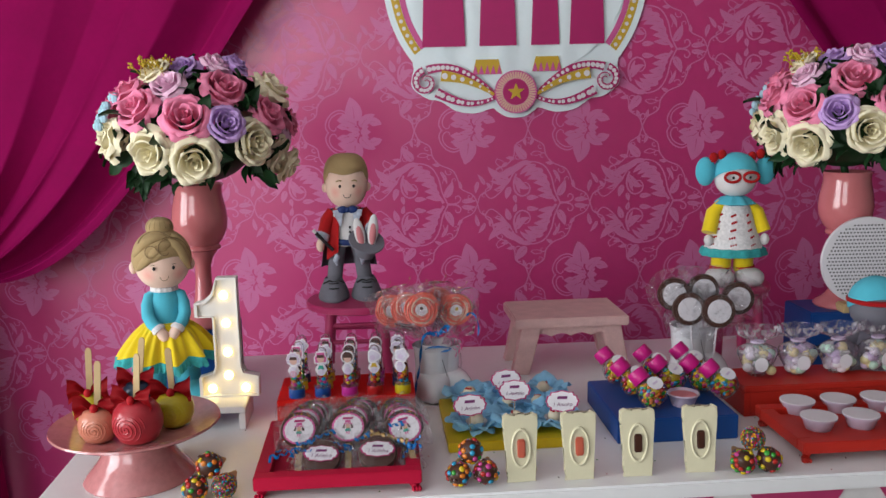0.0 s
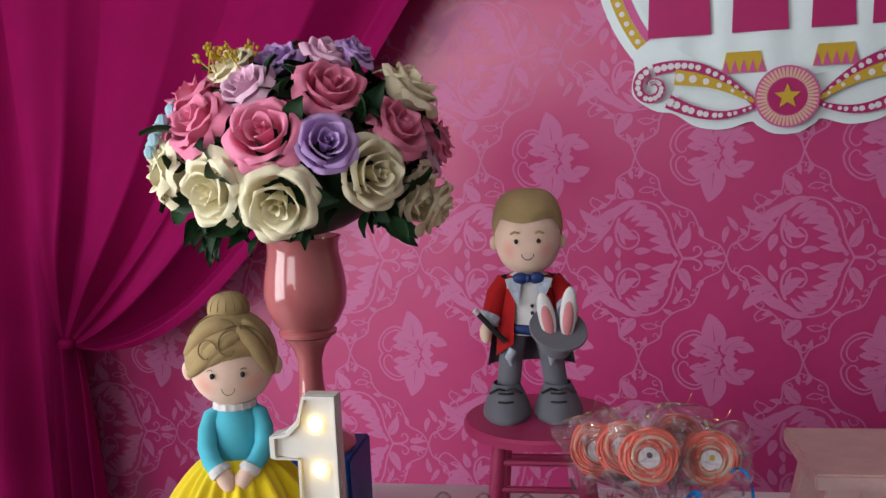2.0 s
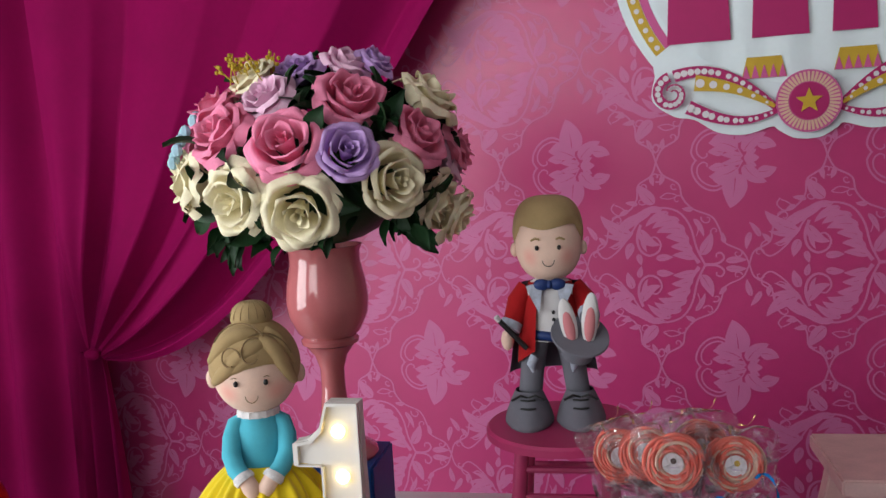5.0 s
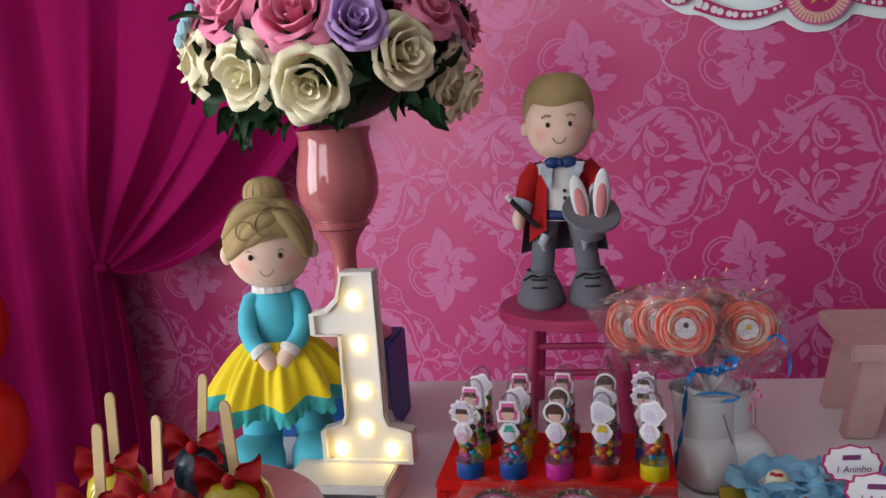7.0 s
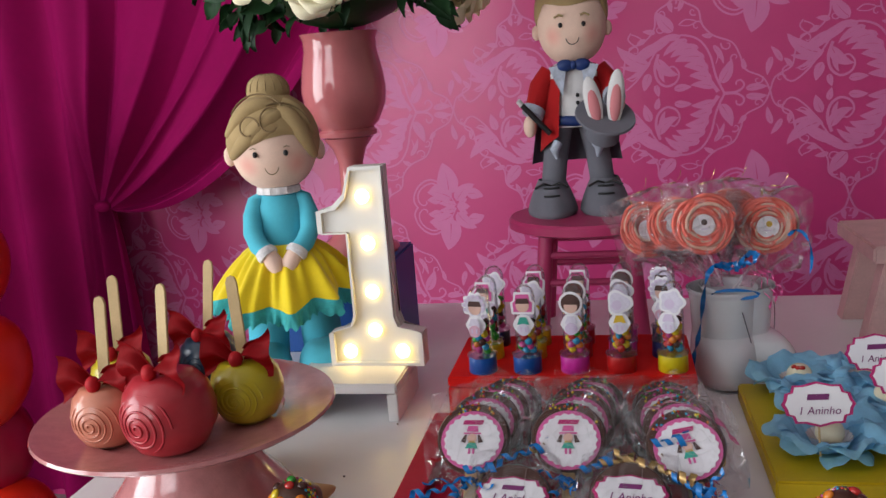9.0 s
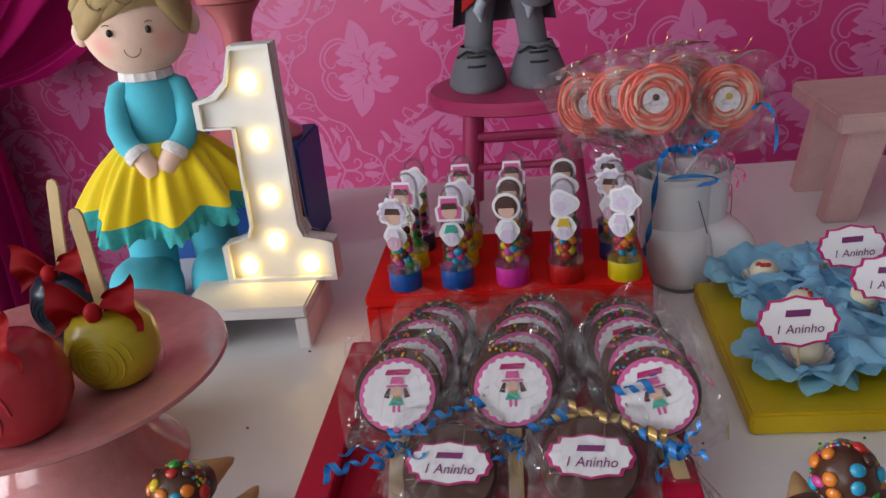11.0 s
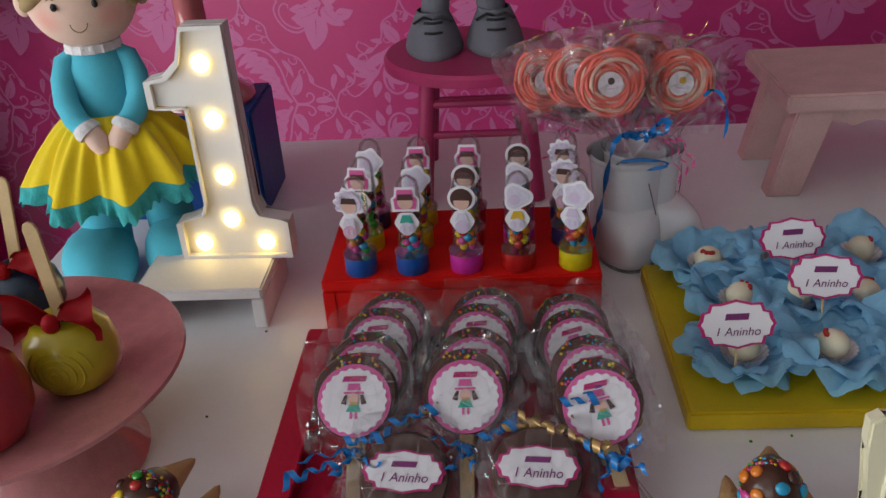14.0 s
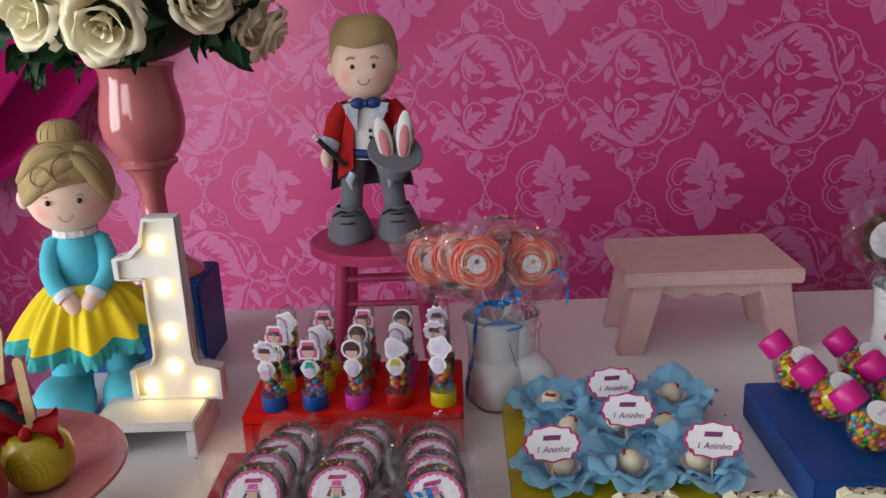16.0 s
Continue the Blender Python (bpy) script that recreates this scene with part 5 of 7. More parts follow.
# ---- chocolate lollipops ----
def film_pouch(bm, r, seed, squash=1.0, tail=1.5):
    """A loose film bag round a disc that faces -y, gathered at the stick below."""
    rng = random.Random(seed)
    ph = [rng.uniform(0, 6) for _ in range(6)]
    for side in (-1, 1):
        def sheet(u, v, side=side):
            a = 2 * math.pi * u
            down = max(0.0, -math.sin(a)) ** 4
            sq = max(abs(math.cos(a)), abs(math.sin(a))) ** 0.75
            edge = r * (1.36 / sq + 0.05 * math.sin(5 * a + ph[0]) + 0.04 * math.sin(9 * a + ph[1]) + 0.05 * math.sin(3 * a + ph[4]))
            rr = edge * v * (1 + 0.25 * down)
            wr = 0.0036 * (math.sin(6 * a + ph[2] + v * 4) + 0.8 * math.sin(10 * a + ph[3])) * v ** 2
            y = side * (0.0085 * (1 - v ** 3) + 0.0005) + wr + 0.002 * math.sin(v * 17 + 3 * a + ph[5])
            if side < 0:
                y = min(y, -0.0106) if v < 0.70 else y
            return (rr * math.cos(a) * (1 - 0.45 * down * v), y * squash, rr * math.sin(a))
        surf(bm, sheet, 56, 14, True)
    return bm


def ribbon_curl(pts, width, bm, mi=0):
    pts = [Vector(p) for p in pts]
    rows = []
    for k, p in enumerate(pts):
        d = (pts[min(k + 1, len(pts) - 1)] - pts[max(k - 1, 0)]).normalized()
        n = Vector((math.sin(k * 0.9), math.cos(k * 0.9), 0.4)).normalized()
        s = d.cross(n).normalized() * width / 2
        rows.append((bm.verts.new(p - s), bm.verts.new(p + s)))
    for a, b in zip(rows, rows[1:]):
        bm.faces.new((a[0], a[1], b[1], b[0])).material_index = mi
    return bm


def curl_ribbon(bm, p, q, loops, r, width):
    """A ribbon drawn into a loose helix from p to q, its flat side outwards."""
    p, q = Vector(p), Vector(q)
    d = (q - p).normalized()
    s = d.orthogonal().normalized()
    t = d.cross(s)
    n = loops * 12
    rows = []
    for k in range(n + 1):
        f = k / n
        g = k * 2 * math.pi / 12
        rr = r * (0.75 + 0.35 * math.sin(f * 5 + loops))
        c = p.lerp(q, f) + rr * (math.cos(g) * s + math.sin(g) * t)
        w = (d + 0.25 * (math.cos(g) * t - math.sin(g) * s)).normalized() * width / 2
        rows.append((bm.verts.new(c - w), bm.verts.new(c + w)))
    for a, b in zip(rows, rows[1:]):
        bm.faces.new((a[0], a[1], b[1], b[0]))


def sprinkles(bm, n, place, size, rng, long=False):
    for k in range(n):
        p, nrm = place(rng)
        m = Matrix.Translation(p) @ nrm.to_track_quat("Z", "Y").to_matrix().to_4x4()
        ball(bm, (0, 0, 0), (size * rng.uniform(0.8, 1.2), size * rng.uniform(0.8, 1.3), size * 0.8), 6, 4, rng.randrange(6), m)


def disc_pose(c, lean, roll=0.0, turn=0.0):
    """A disc facing -y that leans back by lean degrees, its stick towards -z."""
    return Matrix.Translation(c) @ pose(0, 0, 0, 0, 0, ANG + turn) @ pose(0, 0, 0, -lean, 0, 0) @ pose(0, 0, 0, 0, roll, 0)


def chocolate_pop(label, m, seed, stick=0.094, plaque=False, ribbon="ribbon_blue"):
    t = thing("chocolate_lollipop", label, "lollipop", m, group="wrapped chocolate lollipops on the tray")
    rng = random.Random(seed)
    turn = Matrix.Rotation(radians(90), 4, "X")
    R_ = 0.0315
    part("chocolate", lathe(B(), [(0.001, -0.006), (R_ * 0.93, -0.006), (R_, -0.004), (R_, 0.003), (R_ * 0.94, 0.006), (0.001, 0.0065)], 40, 0, turn), M["choc"], t, "dark chocolate disc")
    bm = B()
    def rim_place(r):
        a = r.gauss(1.6, 0.55)
        rr = R_ * r.uniform(0.74, 0.97)
        return Vector((rr * math.cos(a), -0.0068, rr * math.sin(a))), Vector((0, -1, 0))
    if not plaque:
        sprinkles(bm, 22, rim_place, 0.0012, rng)
        part("sprinkles", bm, CANDY, t, "coloured sugar sprinkles")["kind"] = "stuff"
        lab = part("round_label", slab(B(), circle(0.0268, 48, 0, -0.0050), -0.0080, -0.0074), M["paper_pink"], t, "round white label with pink scalloped edge")
        part("label_face", slab(B(), circle(0.0236, 96, 0, -0.0055, 0.0008, 22), -0.0088, -0.0083), M["paper"], lab)
        part("bar", slab(B(), [(-0.009, 0.0085), (0.008, 0.0085), (0.0095, 0.0125), (-0.0075, 0.0125)], -0.0094, -0.0090), M["paper_magenta"], lab)
        for nm, pts_, mm in (("patch", [(-0.005, 0.002), (0.005, 0.002), (0.0042, 0.007), (-0.0042, 0.007)], "paper_pink"), ("patch", [(-0.0075, -0.0005), (0.0075, -0.0005), (0.0075, 0.001), (-0.0075, 0.001)], "paper_pink"),
                             ("patch", [(-0.0055, -0.0135), (0.0055, -0.0135), (0.0032, -0.0085), (-0.0032, -0.0085)], "paper_teal"),
                             ("patch", [(-0.0095, -0.0075), (-0.0055, -0.0085), (-0.0045, -0.0012), (-0.0065, -0.0012)], "paper_brown"), ("patch", [(0.0095, -0.0075), (0.0055, -0.0085), (0.0045, -0.0012), (0.0065, -0.0012)], "paper_brown")):
            part(nm, slab(B(), pts_, -0.0094, -0.0090), M[mm], lab)
        part("patch", slab(B(), circle(0.0040, 18, 0, -0.0042), -0.0100, -0.0096), M["paper_peach"], lab)
        part("patch", slab(B(), [(-0.003, -0.0085), (0.003, -0.0085), (0.0022, -0.0066), (-0.0022, -0.0066)], -0.0100, -0.0096), M["paper_gold"], lab)
        for s in (-1, 1):
            part("patch", slab(B(), [(s * 0.0018 - 0.0009, -0.0185), (s * 0.0018 + 0.0009, -0.0185), (s * 0.0018 + 0.0009, -0.0137), (s * 0.0018 - 0.0009, -0.0137)], -0.0094, -0.0090), M["paper_pink"], lab)
    else:
        name_tag(t, Matrix.Translation((0, -0.009, 0.003)) @ pose(0, 0, 0, 0, 3, 0), 0.059, 0.030)
    if stick:
        bm = B()
        o = [(-0.005, 0.004 - stick), (-0.003, -stick), (0.003, -stick), (0.005, 0.004 - stick), (0.005, -0.02), (-0.005, -0.02)]
        slab(bm, o, -0.0015, 0.0015, bevel=0.0004)
        part("stick", bm, M["wood_stick"], t, "flat wooden stick")
    part("film_wrapper", film_pouch(B(), R_, seed), M["film"], t, "crinkled clear film", angle=180)
    if stick:
        flare = B()
        surf(flare, lambda u, v: ((0.0065 + 0.011 * v) * (1 + 0.25 * math.sin(u * 31 + seed) * v) * math.cos(2 * math.pi * u), 0.45 * (0.0065 + 0.008 * v) * math.sin(2 * math.pi * u), -0.043 - 0.034 * v + 0.004 * v * math.sin(u * 19 + seed)), 44, 6, True)
        part("film_tail", flare, M["film_hazy"], t, "flared film below the ribbon", angle=180)
    if ribbon:
        bm = B()
        for k in range(3):
            a = rng.uniform(0, 6.28)
            curl_ribbon(bm, (0, -0.007, -0.042), (0.030 * math.cos(a) - 0.006, -0.014 - 0.006 * k, -0.044 + 0.016 * math.sin(a)), 2, 0.0045, 0.0048)
        ribbon_curl([(0.006 * math.cos(k * 0.5), -0.006 + 0.006 * math.sin(k * 0.5), -0.041) for k in range(14)], 0.005, bm)
        part("ribbon", bm, M[ribbon], t, "curled shiny ribbon", angle=60)
    return t


lp = "round chocolate lollipop with pink label wrapped in clear film"
cols = ((-0.195, 1.367, 0), (-0.115, 1.377, 0), (-0.020, 1.371, -12))
ribs = ("ribbon_blue", "ribbon_blue", "ribbon_blue", "ribbon_red", "ribbon_gold", "ribbon_gold", None, "ribbon_blue", "ribbon_red")
n = 0
for row, (dy, dz, lean) in enumerate(((0.0, 0.0, 50), (0.026, 0.002, 52), (0.083, -0.012, 56), (0.120, -0.019, 58))):
    for (x, y, r0) in cols:
        xx = x + (0.004 if row % 2 else 0) + (-0.008 * row if x > -0.05 else 0)
        chocolate_pop(lp, disc_pose((xx, y + dy, 0.862 + dz), lean, r0 + (0, 5, -4, 3)[row], 0), 40 + n, (0.094, 0.088, 0.068, 0.064)[row], False, ribs[n] if n < 9 else None)
        n += 1
lp2 = "chocolate lollipop with a scalloped name card wrapped in film"
chocolate_pop(lp2, disc_pose((-0.152, 1.317, 0.832), 52, 180), 91, False, True, None).children[0]
chocolate_pop(lp2, disc_pose((-0.061, 1.324, 0.836), 52, 180), 92, False, True, None)
for c in list(bpy.data.objects):
    if c.name.startswith("card") and c.parent and c.parent.name.startswith("chocolate_lollipop"):
        c.matrix_basis = pose(0, 0, 0, 0, 180, 0) @ c.matrix_basis


def ribbon_thing(label, mm, strands):
    t = thing("curling_ribbon", label, "ribbon", Matrix())
    for f in strands:
        b = B()
        f(b)
        part("strand", b, M[mm], t, angle=60)
    return t


ribbon_thing("curled blue foil ribbons lying over the wrapped lollipops", "ribbon_blue", [(lambda b, p=p, q=q: curl_ribbon(b, p, q, 3, 0.0058, 0.0055)) for p, q in (
    ((-0.20, 1.318, 0.842), (-0.235, 1.300, 0.838)), ((-0.195, 1.33, 0.85), (-0.165, 1.336, 0.853)), ((-0.165, 1.345, 0.855), (-0.13, 1.362, 0.862)), ((-0.10, 1.337, 0.852), (-0.075, 1.352, 0.858)),
    ((-0.045, 1.36, 0.868), (-0.018, 1.366, 0.872)), ((-0.03, 1.338, 0.852), (-0.002, 1.325, 0.846)))])
ribbon_thing("curled gold foil ribbons lying over the wrapped lollipops", "ribbon_gold", [(lambda b, p=p, q=q: curl_ribbon(b, p, q, 3, 0.005, 0.006)) for p, q in (
    ((-0.085, 1.345, 0.856), (-0.06, 1.352, 0.858)), ((-0.075, 1.353, 0.862), (-0.045, 1.344, 0.856)), ((-0.04, 1.342, 0.856), (-0.015, 1.334, 0.852)))])


# ---- candy tubes ----
CAPC = {"b": mat("blue_cap", (0.008, 0.075, 0.32), 0.35, vary=0.04), "p": mat("pink_cap", (0.58, 0.03, 0.33), 0.35, vary=0.04), "r": mat("red_cap", (0.45, 0.012, 0.012), 0.35, vary=0.04),
        "y": mat("yellow_cap", (0.62, 0.50, 0.01), 0.35, vary=0.04), "n": mat("navy_cap", (0.01, 0.02, 0.10), 0.35, vary=0.04)}
CAPN = {"b": "blue", "p": "pink", "r": "red", "y": "yellow", "n": "navy"}
SHAPES = {
    "crown": (circle(0.0122, 80, 0, 0.0775, 0.0011, 10), "lilac"),
    "hat": ([(-0.0105, 0.068), (-0.0115, 0.079), (-0.0085, 0.0815), (-0.0075, 0.089), (0.0075, 0.089), (0.0085, 0.0815), (0.0115, 0.079), (0.0105, 0.068)], "pink"),
    "round": (circle(0.0110, 32, 0, 0.0775), "brown"),
    "ears": (circle(0.0112, 60, 0, 0.0770, 0.0016, 3), "lilac"),
    "wing": (circle(0.0118, 60, 0.003, 0.0770, 0.0013, 5), "lilac"),
}


def cut_out_label(t, shape):
    """A white paper cut-out in two lobes, printed with plain patches of colour."""
    top, tone = SHAPES[shape]
    low = circle(0.0094, 40, 0, 0.0580, 0.0004, 6)
    y = [-0.0143]
    def layer(name, o, mm, parent):
        y[0] -= 0.0004
        o = [(x * 1.14, 0.068 + (z - 0.068) * 1.14) for x, z in o]
        return part(name, slab(B(), o, y[0] - 0.0003, y[0]), M[mm], parent, "white paper cut-out label" if name == "label" else "")
    lab = layer("label", top, "paper", t)
    layer("label_body", low, "paper", lab)
    cx_, cz_ = sum(p[0] for p in top) / len(top), sum(p[1] for p in top) / len(top)
    inner = [(cx_ + (x - cx_) * 0.80, cz_ + (z - cz_) * 0.80) for x, z in top]
    layer("patch", inner, "label_tint" if shape in ("ears", "wing", "crown") else "paper_" + tone, lab)
    if shape in ("crown", "hat", "round"):
        layer("patch", circle(0.0062, 20, cx_, cz_ - 0.0030), "paper_peach", lab)
        layer("patch", [(cx_ - 0.0066, cz_ - 0.001), (cx_ + 0.0066, cz_ - 0.001), (cx_ + 0.0052, cz_ + 0.0040), (cx_ - 0.0052, cz_ + 0.0040)], "paper_brown", lab)
    else:
        layer("patch", circle(0.0045, 20, cx_ - 0.002, cz_ - 0.002), "paper_lilac", lab)
    if shape == "crown":
        for k in range(9):
            a = radians(-20 + 27.5 * k)
            layer("patch", circle(0.0017, 8, cx_ + 0.0092 * math.cos(a), cz_ + 0.0092 * math.sin(a)), "paper_lilac", lab)
    layer("patch", [(-0.0030, 0.0655), (0.0030, 0.0655), (0.0056, 0.0585), (-0.0056, 0.0585)], {"crown": "label_tint", "hat": "paper_teal", "round": "label_tint", "ears": "paper_gold", "wing": "paper_lilac"}[shape], lab)
    layer("patch", circle(0.0058, 20, 0, 0.0535), {"crown": "paper_blush", "hat": "label_tint", "round": "paper_lilac", "ears": "label_tint", "wing": "label_tint"}[shape], lab)
    for s in (-1, 1):
        layer("patch", [(s * 0.0022 - 0.0008, 0.0515), (s * 0.0022 + 0.0008, 0.0515), (s * 0.0022 + 0.0008, 0.0560), (s * 0.0022 - 0.0008, 0.0560)], "paper_lilac", lab)
    return lab


def candy_tube(m, cap, shape, seed):
    t = thing("candy_tube", "clear candy tube with %s cap and white cut-out label" % CAPN[cap], "candy tube", m, group="candy tubes on the red step")
    rng = random.Random(seed)
    part("cap", lathe(B(), [(0.0148, 0), (0.0155, 0.001), (0.0152, 0.0175), (0.0148, 0.0185), (0.001, 0.0185)], 32), CAPC[cap], t)
    part("tube", lathe(B(), [(0.0165, 0.0187), (0.0165, 0.0205), (0.0118, 0.0215), (0.0112, 0.084), (0.0095, 0.091), (0.005, 0.0955), (0.0005, 0.0965)], 32), M["clear"], t, "clear plastic tube")
    bm = B()
    for k in range(30):
        a, r, z = 2.4 * k + rng.uniform(-0.3, 0.3), rng.choice((0.0066, 0.0064, 0.0058)), 0.0240 + 0.0011 * k
        m2 = Matrix.Translation((r * math.cos(a), r * math.sin(a), z)) @ pose(0, 0, 0, rng.uniform(0, 90), rng.uniform(0, 90), 0)
        ball(bm, (0, 0, 0), (0.0044, 0.0044, 0.003), 10, 6, rng.randrange(7), m2)
    part("sweets", bm, CANDY, t, "coloured sugar-coated sweets")
    cut_out_label(t, shape)
    return t


base = on_table(-0.142, 1.563, TOP + 0.057)
rows_ = (("bbpry", ("crown", "hat", "round", "ears", "wing")), ("yyrpn", ("hat", "wing", "round", "ears", "crown")), ("nyrpn", ("wing", "hat", "hat", "round", "crown")))
for j, (caps, shapes) in enumerate(rows_):
    for i in range(5):
        x = (-0.094, -0.045, 0.006, 0.055, 0.106)[i] + (0.006 if j == 0 and i == 4 else 0) - (0.004 if i == 4 else 0) + j * 0.002
        candy_tube(base @ pose(x, 0.020 + 0.047 * j, 0, 0, 0, (-4, 3, 0, 2, -12)[i] - ANG), caps[i], shapes[i], 100 + 10 * j + i)


# ---- boots with lollies ----
def boots(label, m, tall=1.0):
    t = thing("ceramic_boots", label, "vase", m)
    for (x, y, r) in ((0.0, -0.004, 0), (0.017, 0.010, 58)):
        bm = B()
        q = Matrix.Translation((x, y, 0)) @ pose(0, 0, 0, 0, 0, r)
        def shell(u, v, tall=tall):
            a = 2 * math.pi * u
            z = 0.104 * v * tall
            foot = max(0.0, 1 - v / 0.46)
            fw = max(0.0, -math.sin(a))
            rad = 0.0375 + 0.005 * v ** 3
            ext = 0.040 * fw ** 1.1 * math.sqrt(max(0.0, 1 - (1 - foot) ** 2)) if foot > 0 else 0
            lip = 0.002 if v > 0.97 else 0
            return ((rad + lip + 0.004 * foot ** 0.5 * min(1.0, 0.75 + v * 4) + ext * 0.14) * math.cos(a) * 0.97, (rad + lip + ext * min(1.0, 0.90 + v * 1.6)) * math.sin(a), z + 0.003)
        surf(bm, shell, 48, 40, True, False, 0, q)
        def inside(u, v, tall=tall):
            a = 2 * math.pi * u
            return ((0.040 - 0.004 * v) * math.cos(a), (0.040 - 0.004 * v) * math.sin(a), (0.104 * tall + 0.003) - 0.05 * v)
        surf(bm, inside, 40, 3, True, False, 0, q)
        bt = part("boot", bm, M["white_ceramic"], t, "white glazed ceramic boot")
        part("sole", (lambda b: (surf(b, lambda u, v: Vector(shell(u, 0)) * (0.2 + 0.82 * v) * 1.0 + Vector((0, 0, -0.003 + 0.0)), 40, 2, True, False, 0, q), b)[1])(B()), M["gloss_dark"], bt)
        part("painted_line", tube(B(), [(0.018 + 0.012 * k / 8, -0.0375 + 0.006 * (k / 8) ** 2, (0.085 - 0.045 * k / 8) * tall) for k in range(9)], 0.0006, 6, 0, q), M["gloss_dark"], bt)
    return t


boots("pair of white glazed ceramic boots holding wrapped lollies", on_table(0.017, 1.752, TOP, -2))
boots("pair of tall white ceramic boots holding chocolate lollies", on_table(0.575, 1.842, TOP, -10), 1.1)


def swirl_lolly(m, seed, aim):
    t = thing("marshmallow_lolly", "salmon swirl marshmallow lolly with white label in clear film", "lollipop", m, group="wrapped marshmallow lollies in the boots")
    rng = random.Random(seed)
    ropes = {"marsh_pink": B(), "marsh_pale": B()}
    for k in range(34):
        r = 0.0160 + 0.0235 * (k * 0.618 % 1.0)
        cx_, cz_, ph = rng.uniform(-0.0050, 0.0050), rng.uniform(-0.0050, 0.0050), rng.uniform(0, 6.28)
        span, deep, drift = rng.uniform(1.6, 3.8), -0.0025 - rng.uniform(0, 0.0050) - 0.003 * math.sin(k * 0.15), rng.uniform(-0.012, 0.012)
        pts_ = []
        for i in range(29):
            f = i / 28
            rr = min(0.0405, r + drift * (f - 0.5))
            pts_.append((cx_ + rr * math.cos(ph + span * f), deep + 0.003 * math.sin(math.pi * f), cz_ + rr * math.sin(ph + span * f)))
        tube(ropes["marsh_pale" if k % 4 == 1 else "marsh_pink"], pts_, [0.0012 + 0.0014 * min(1.0, 5 * f, 5 * (1 - f)) for f in [i / 28 for i in range(29)]], 7)
    for mm, b in ropes.items():
        part("swirl", b, M[mm], t)
    part("backing", lathe(B(), [(0.001, -0.002), (0.038, -0.002), (0.038, 0.002), (0.001, 0.002)], 32, 0, Matrix.Rotation(radians(90), 4, "X")), M["marsh_pink"], t)
    lab = part("round_label", slab(B(), circle(0.0150, 32), -0.0088, -0.0080), M["paper"], t, "round white paper label")
    part("patch", slab(B(), circle(0.0042, 14, 0.001, 0.004), -0.0096, -0.0092), M["paper_brown" if seed % 2 else "paper_gold"], lab)
    part("bar", slab(B(), [(-0.005, -0.006), (0.005, -0.006), (0.005, -0.0045), (-0.005, -0.0045)], -0.0096, -0.0092), M["paper_lilac"], lab)
    part("film_wrapper", film_pouch(B(), 0.043, seed, 1.4), M["film_hazy"], t, "crinkled clear film", angle=180)
    gather = B()
    surf(gather, lambda u, v: ((0.028 * (1 - v) ** 1.6 + 0.006 + 0.010 * max(0.0, v - 0.75)) * (1 + 0.22 * math.sin(u * 44 + seed) * (1 - 0.5 * v)) * math.cos(2 * math.pi * u) + aim * 0.5 * v, 0.45 * (0.028 * (1 - v) ** 1.6 + 0.006) * math.sin(2 * math.pi * u), -0.036 - 0.052 * v), 60, 8, True)
    part("film_gather", gather, M["film_pink"], t, "gathered pinkish film below the lolly", angle=180)
    part("stick", tube(B(), [(0, 0.002, -0.03), (aim, 0.004, -0.10)], 0.002, 8), M["paper"], t)
    bm = B()
    curl_ribbon(bm, (0, 0.004, 0.050), (0.022, -0.002, 0.072), 1, 0.005, 0.004)
    curl_ribbon(bm, (-0.01, 0.004, 0.046), (-0.030, -0.002, 0.060), 1, 0.005, 0.004)
    part("ribbon", bm, M["ribbon_gold"], t, "curled gold ribbon", angle=60)
    return t


for k, (x, y, z, r) in enumerate(((-0.004, 1.743, 0.973, -4), (0.068, 1.767, 0.965, 6), (-0.070, 1.800, 0.958, -18), (0.030, 1.815, 0.968, 0), (-0.038, 1.79, 0.968, -8))):
    swirl_lolly(disc_pose((x, y, z), 8, r, -4) @ Matrix.Diagonal((0.84, 1, 0.84, 1)), 11 + k, (0.022 - x) * 0.9)
def wavy(a, c):
    a, c = Vector(a), Vector(c)
    return lambda b: ribbon_curl([a.lerp(c, i / 12) + Vector((0, -0.004 * math.sin(i), 0.006 * math.sin(i * 0.8))) for i in range(13)], 0.006, b)


ribbon_thing("blue ribbon bow tied round the wrapped lollies", "ribbon_blue", [
    wavy((0.0, 1.70, 0.925), (0.055, 1.70, 0.945)), wavy((0.0, 1.70, 0.925), (-0.020, 1.70, 0.80)),
    lambda b: ribbon_curl([(0.098 + 0.016 * math.sin(a), 1.74, 0.93 + 0.035 * math.cos(a)) for a in [i * 0.3 - 0.6 for i in range(10)]], 0.004, b),
    lambda b: ribbon_curl([(0.030 + 0.026 * math.cos(a), 1.711, 0.897 + 0.005 * math.sin(a)) for a in [i * 0.5 for i in range(13)]], 0.004, b),
    lambda b: curl_ribbon(b, (0.03, 1.70, 0.932), (0.012, 1.692, 0.938), 2, 0.006, 0.006), lambda b: curl_ribbon(b, (0.03, 1.70, 0.932), (0.05, 1.692, 0.942), 2, 0.006, 0.006)])
ribbon_thing("curled pink foil ribbon hanging from the boots", "ribbon_pink", [(lambda b, k=k: curl_ribbon(b, (0.05 + 0.006 * k, 1.71, 0.93), (0.068 + 0.006 * k, 1.70, 0.885 + 0.008 * k), 2, 0.004, 0.005)) for k in range(3)]
             + [(lambda b, k=k: curl_ribbon(b, (-0.05 + 0.006 * k, 1.74, 0.925), (-0.070 + 0.008 * k, 1.73, 0.895 + 0.008 * k), 2, 0.004, 0.004)) for k in range(3)])


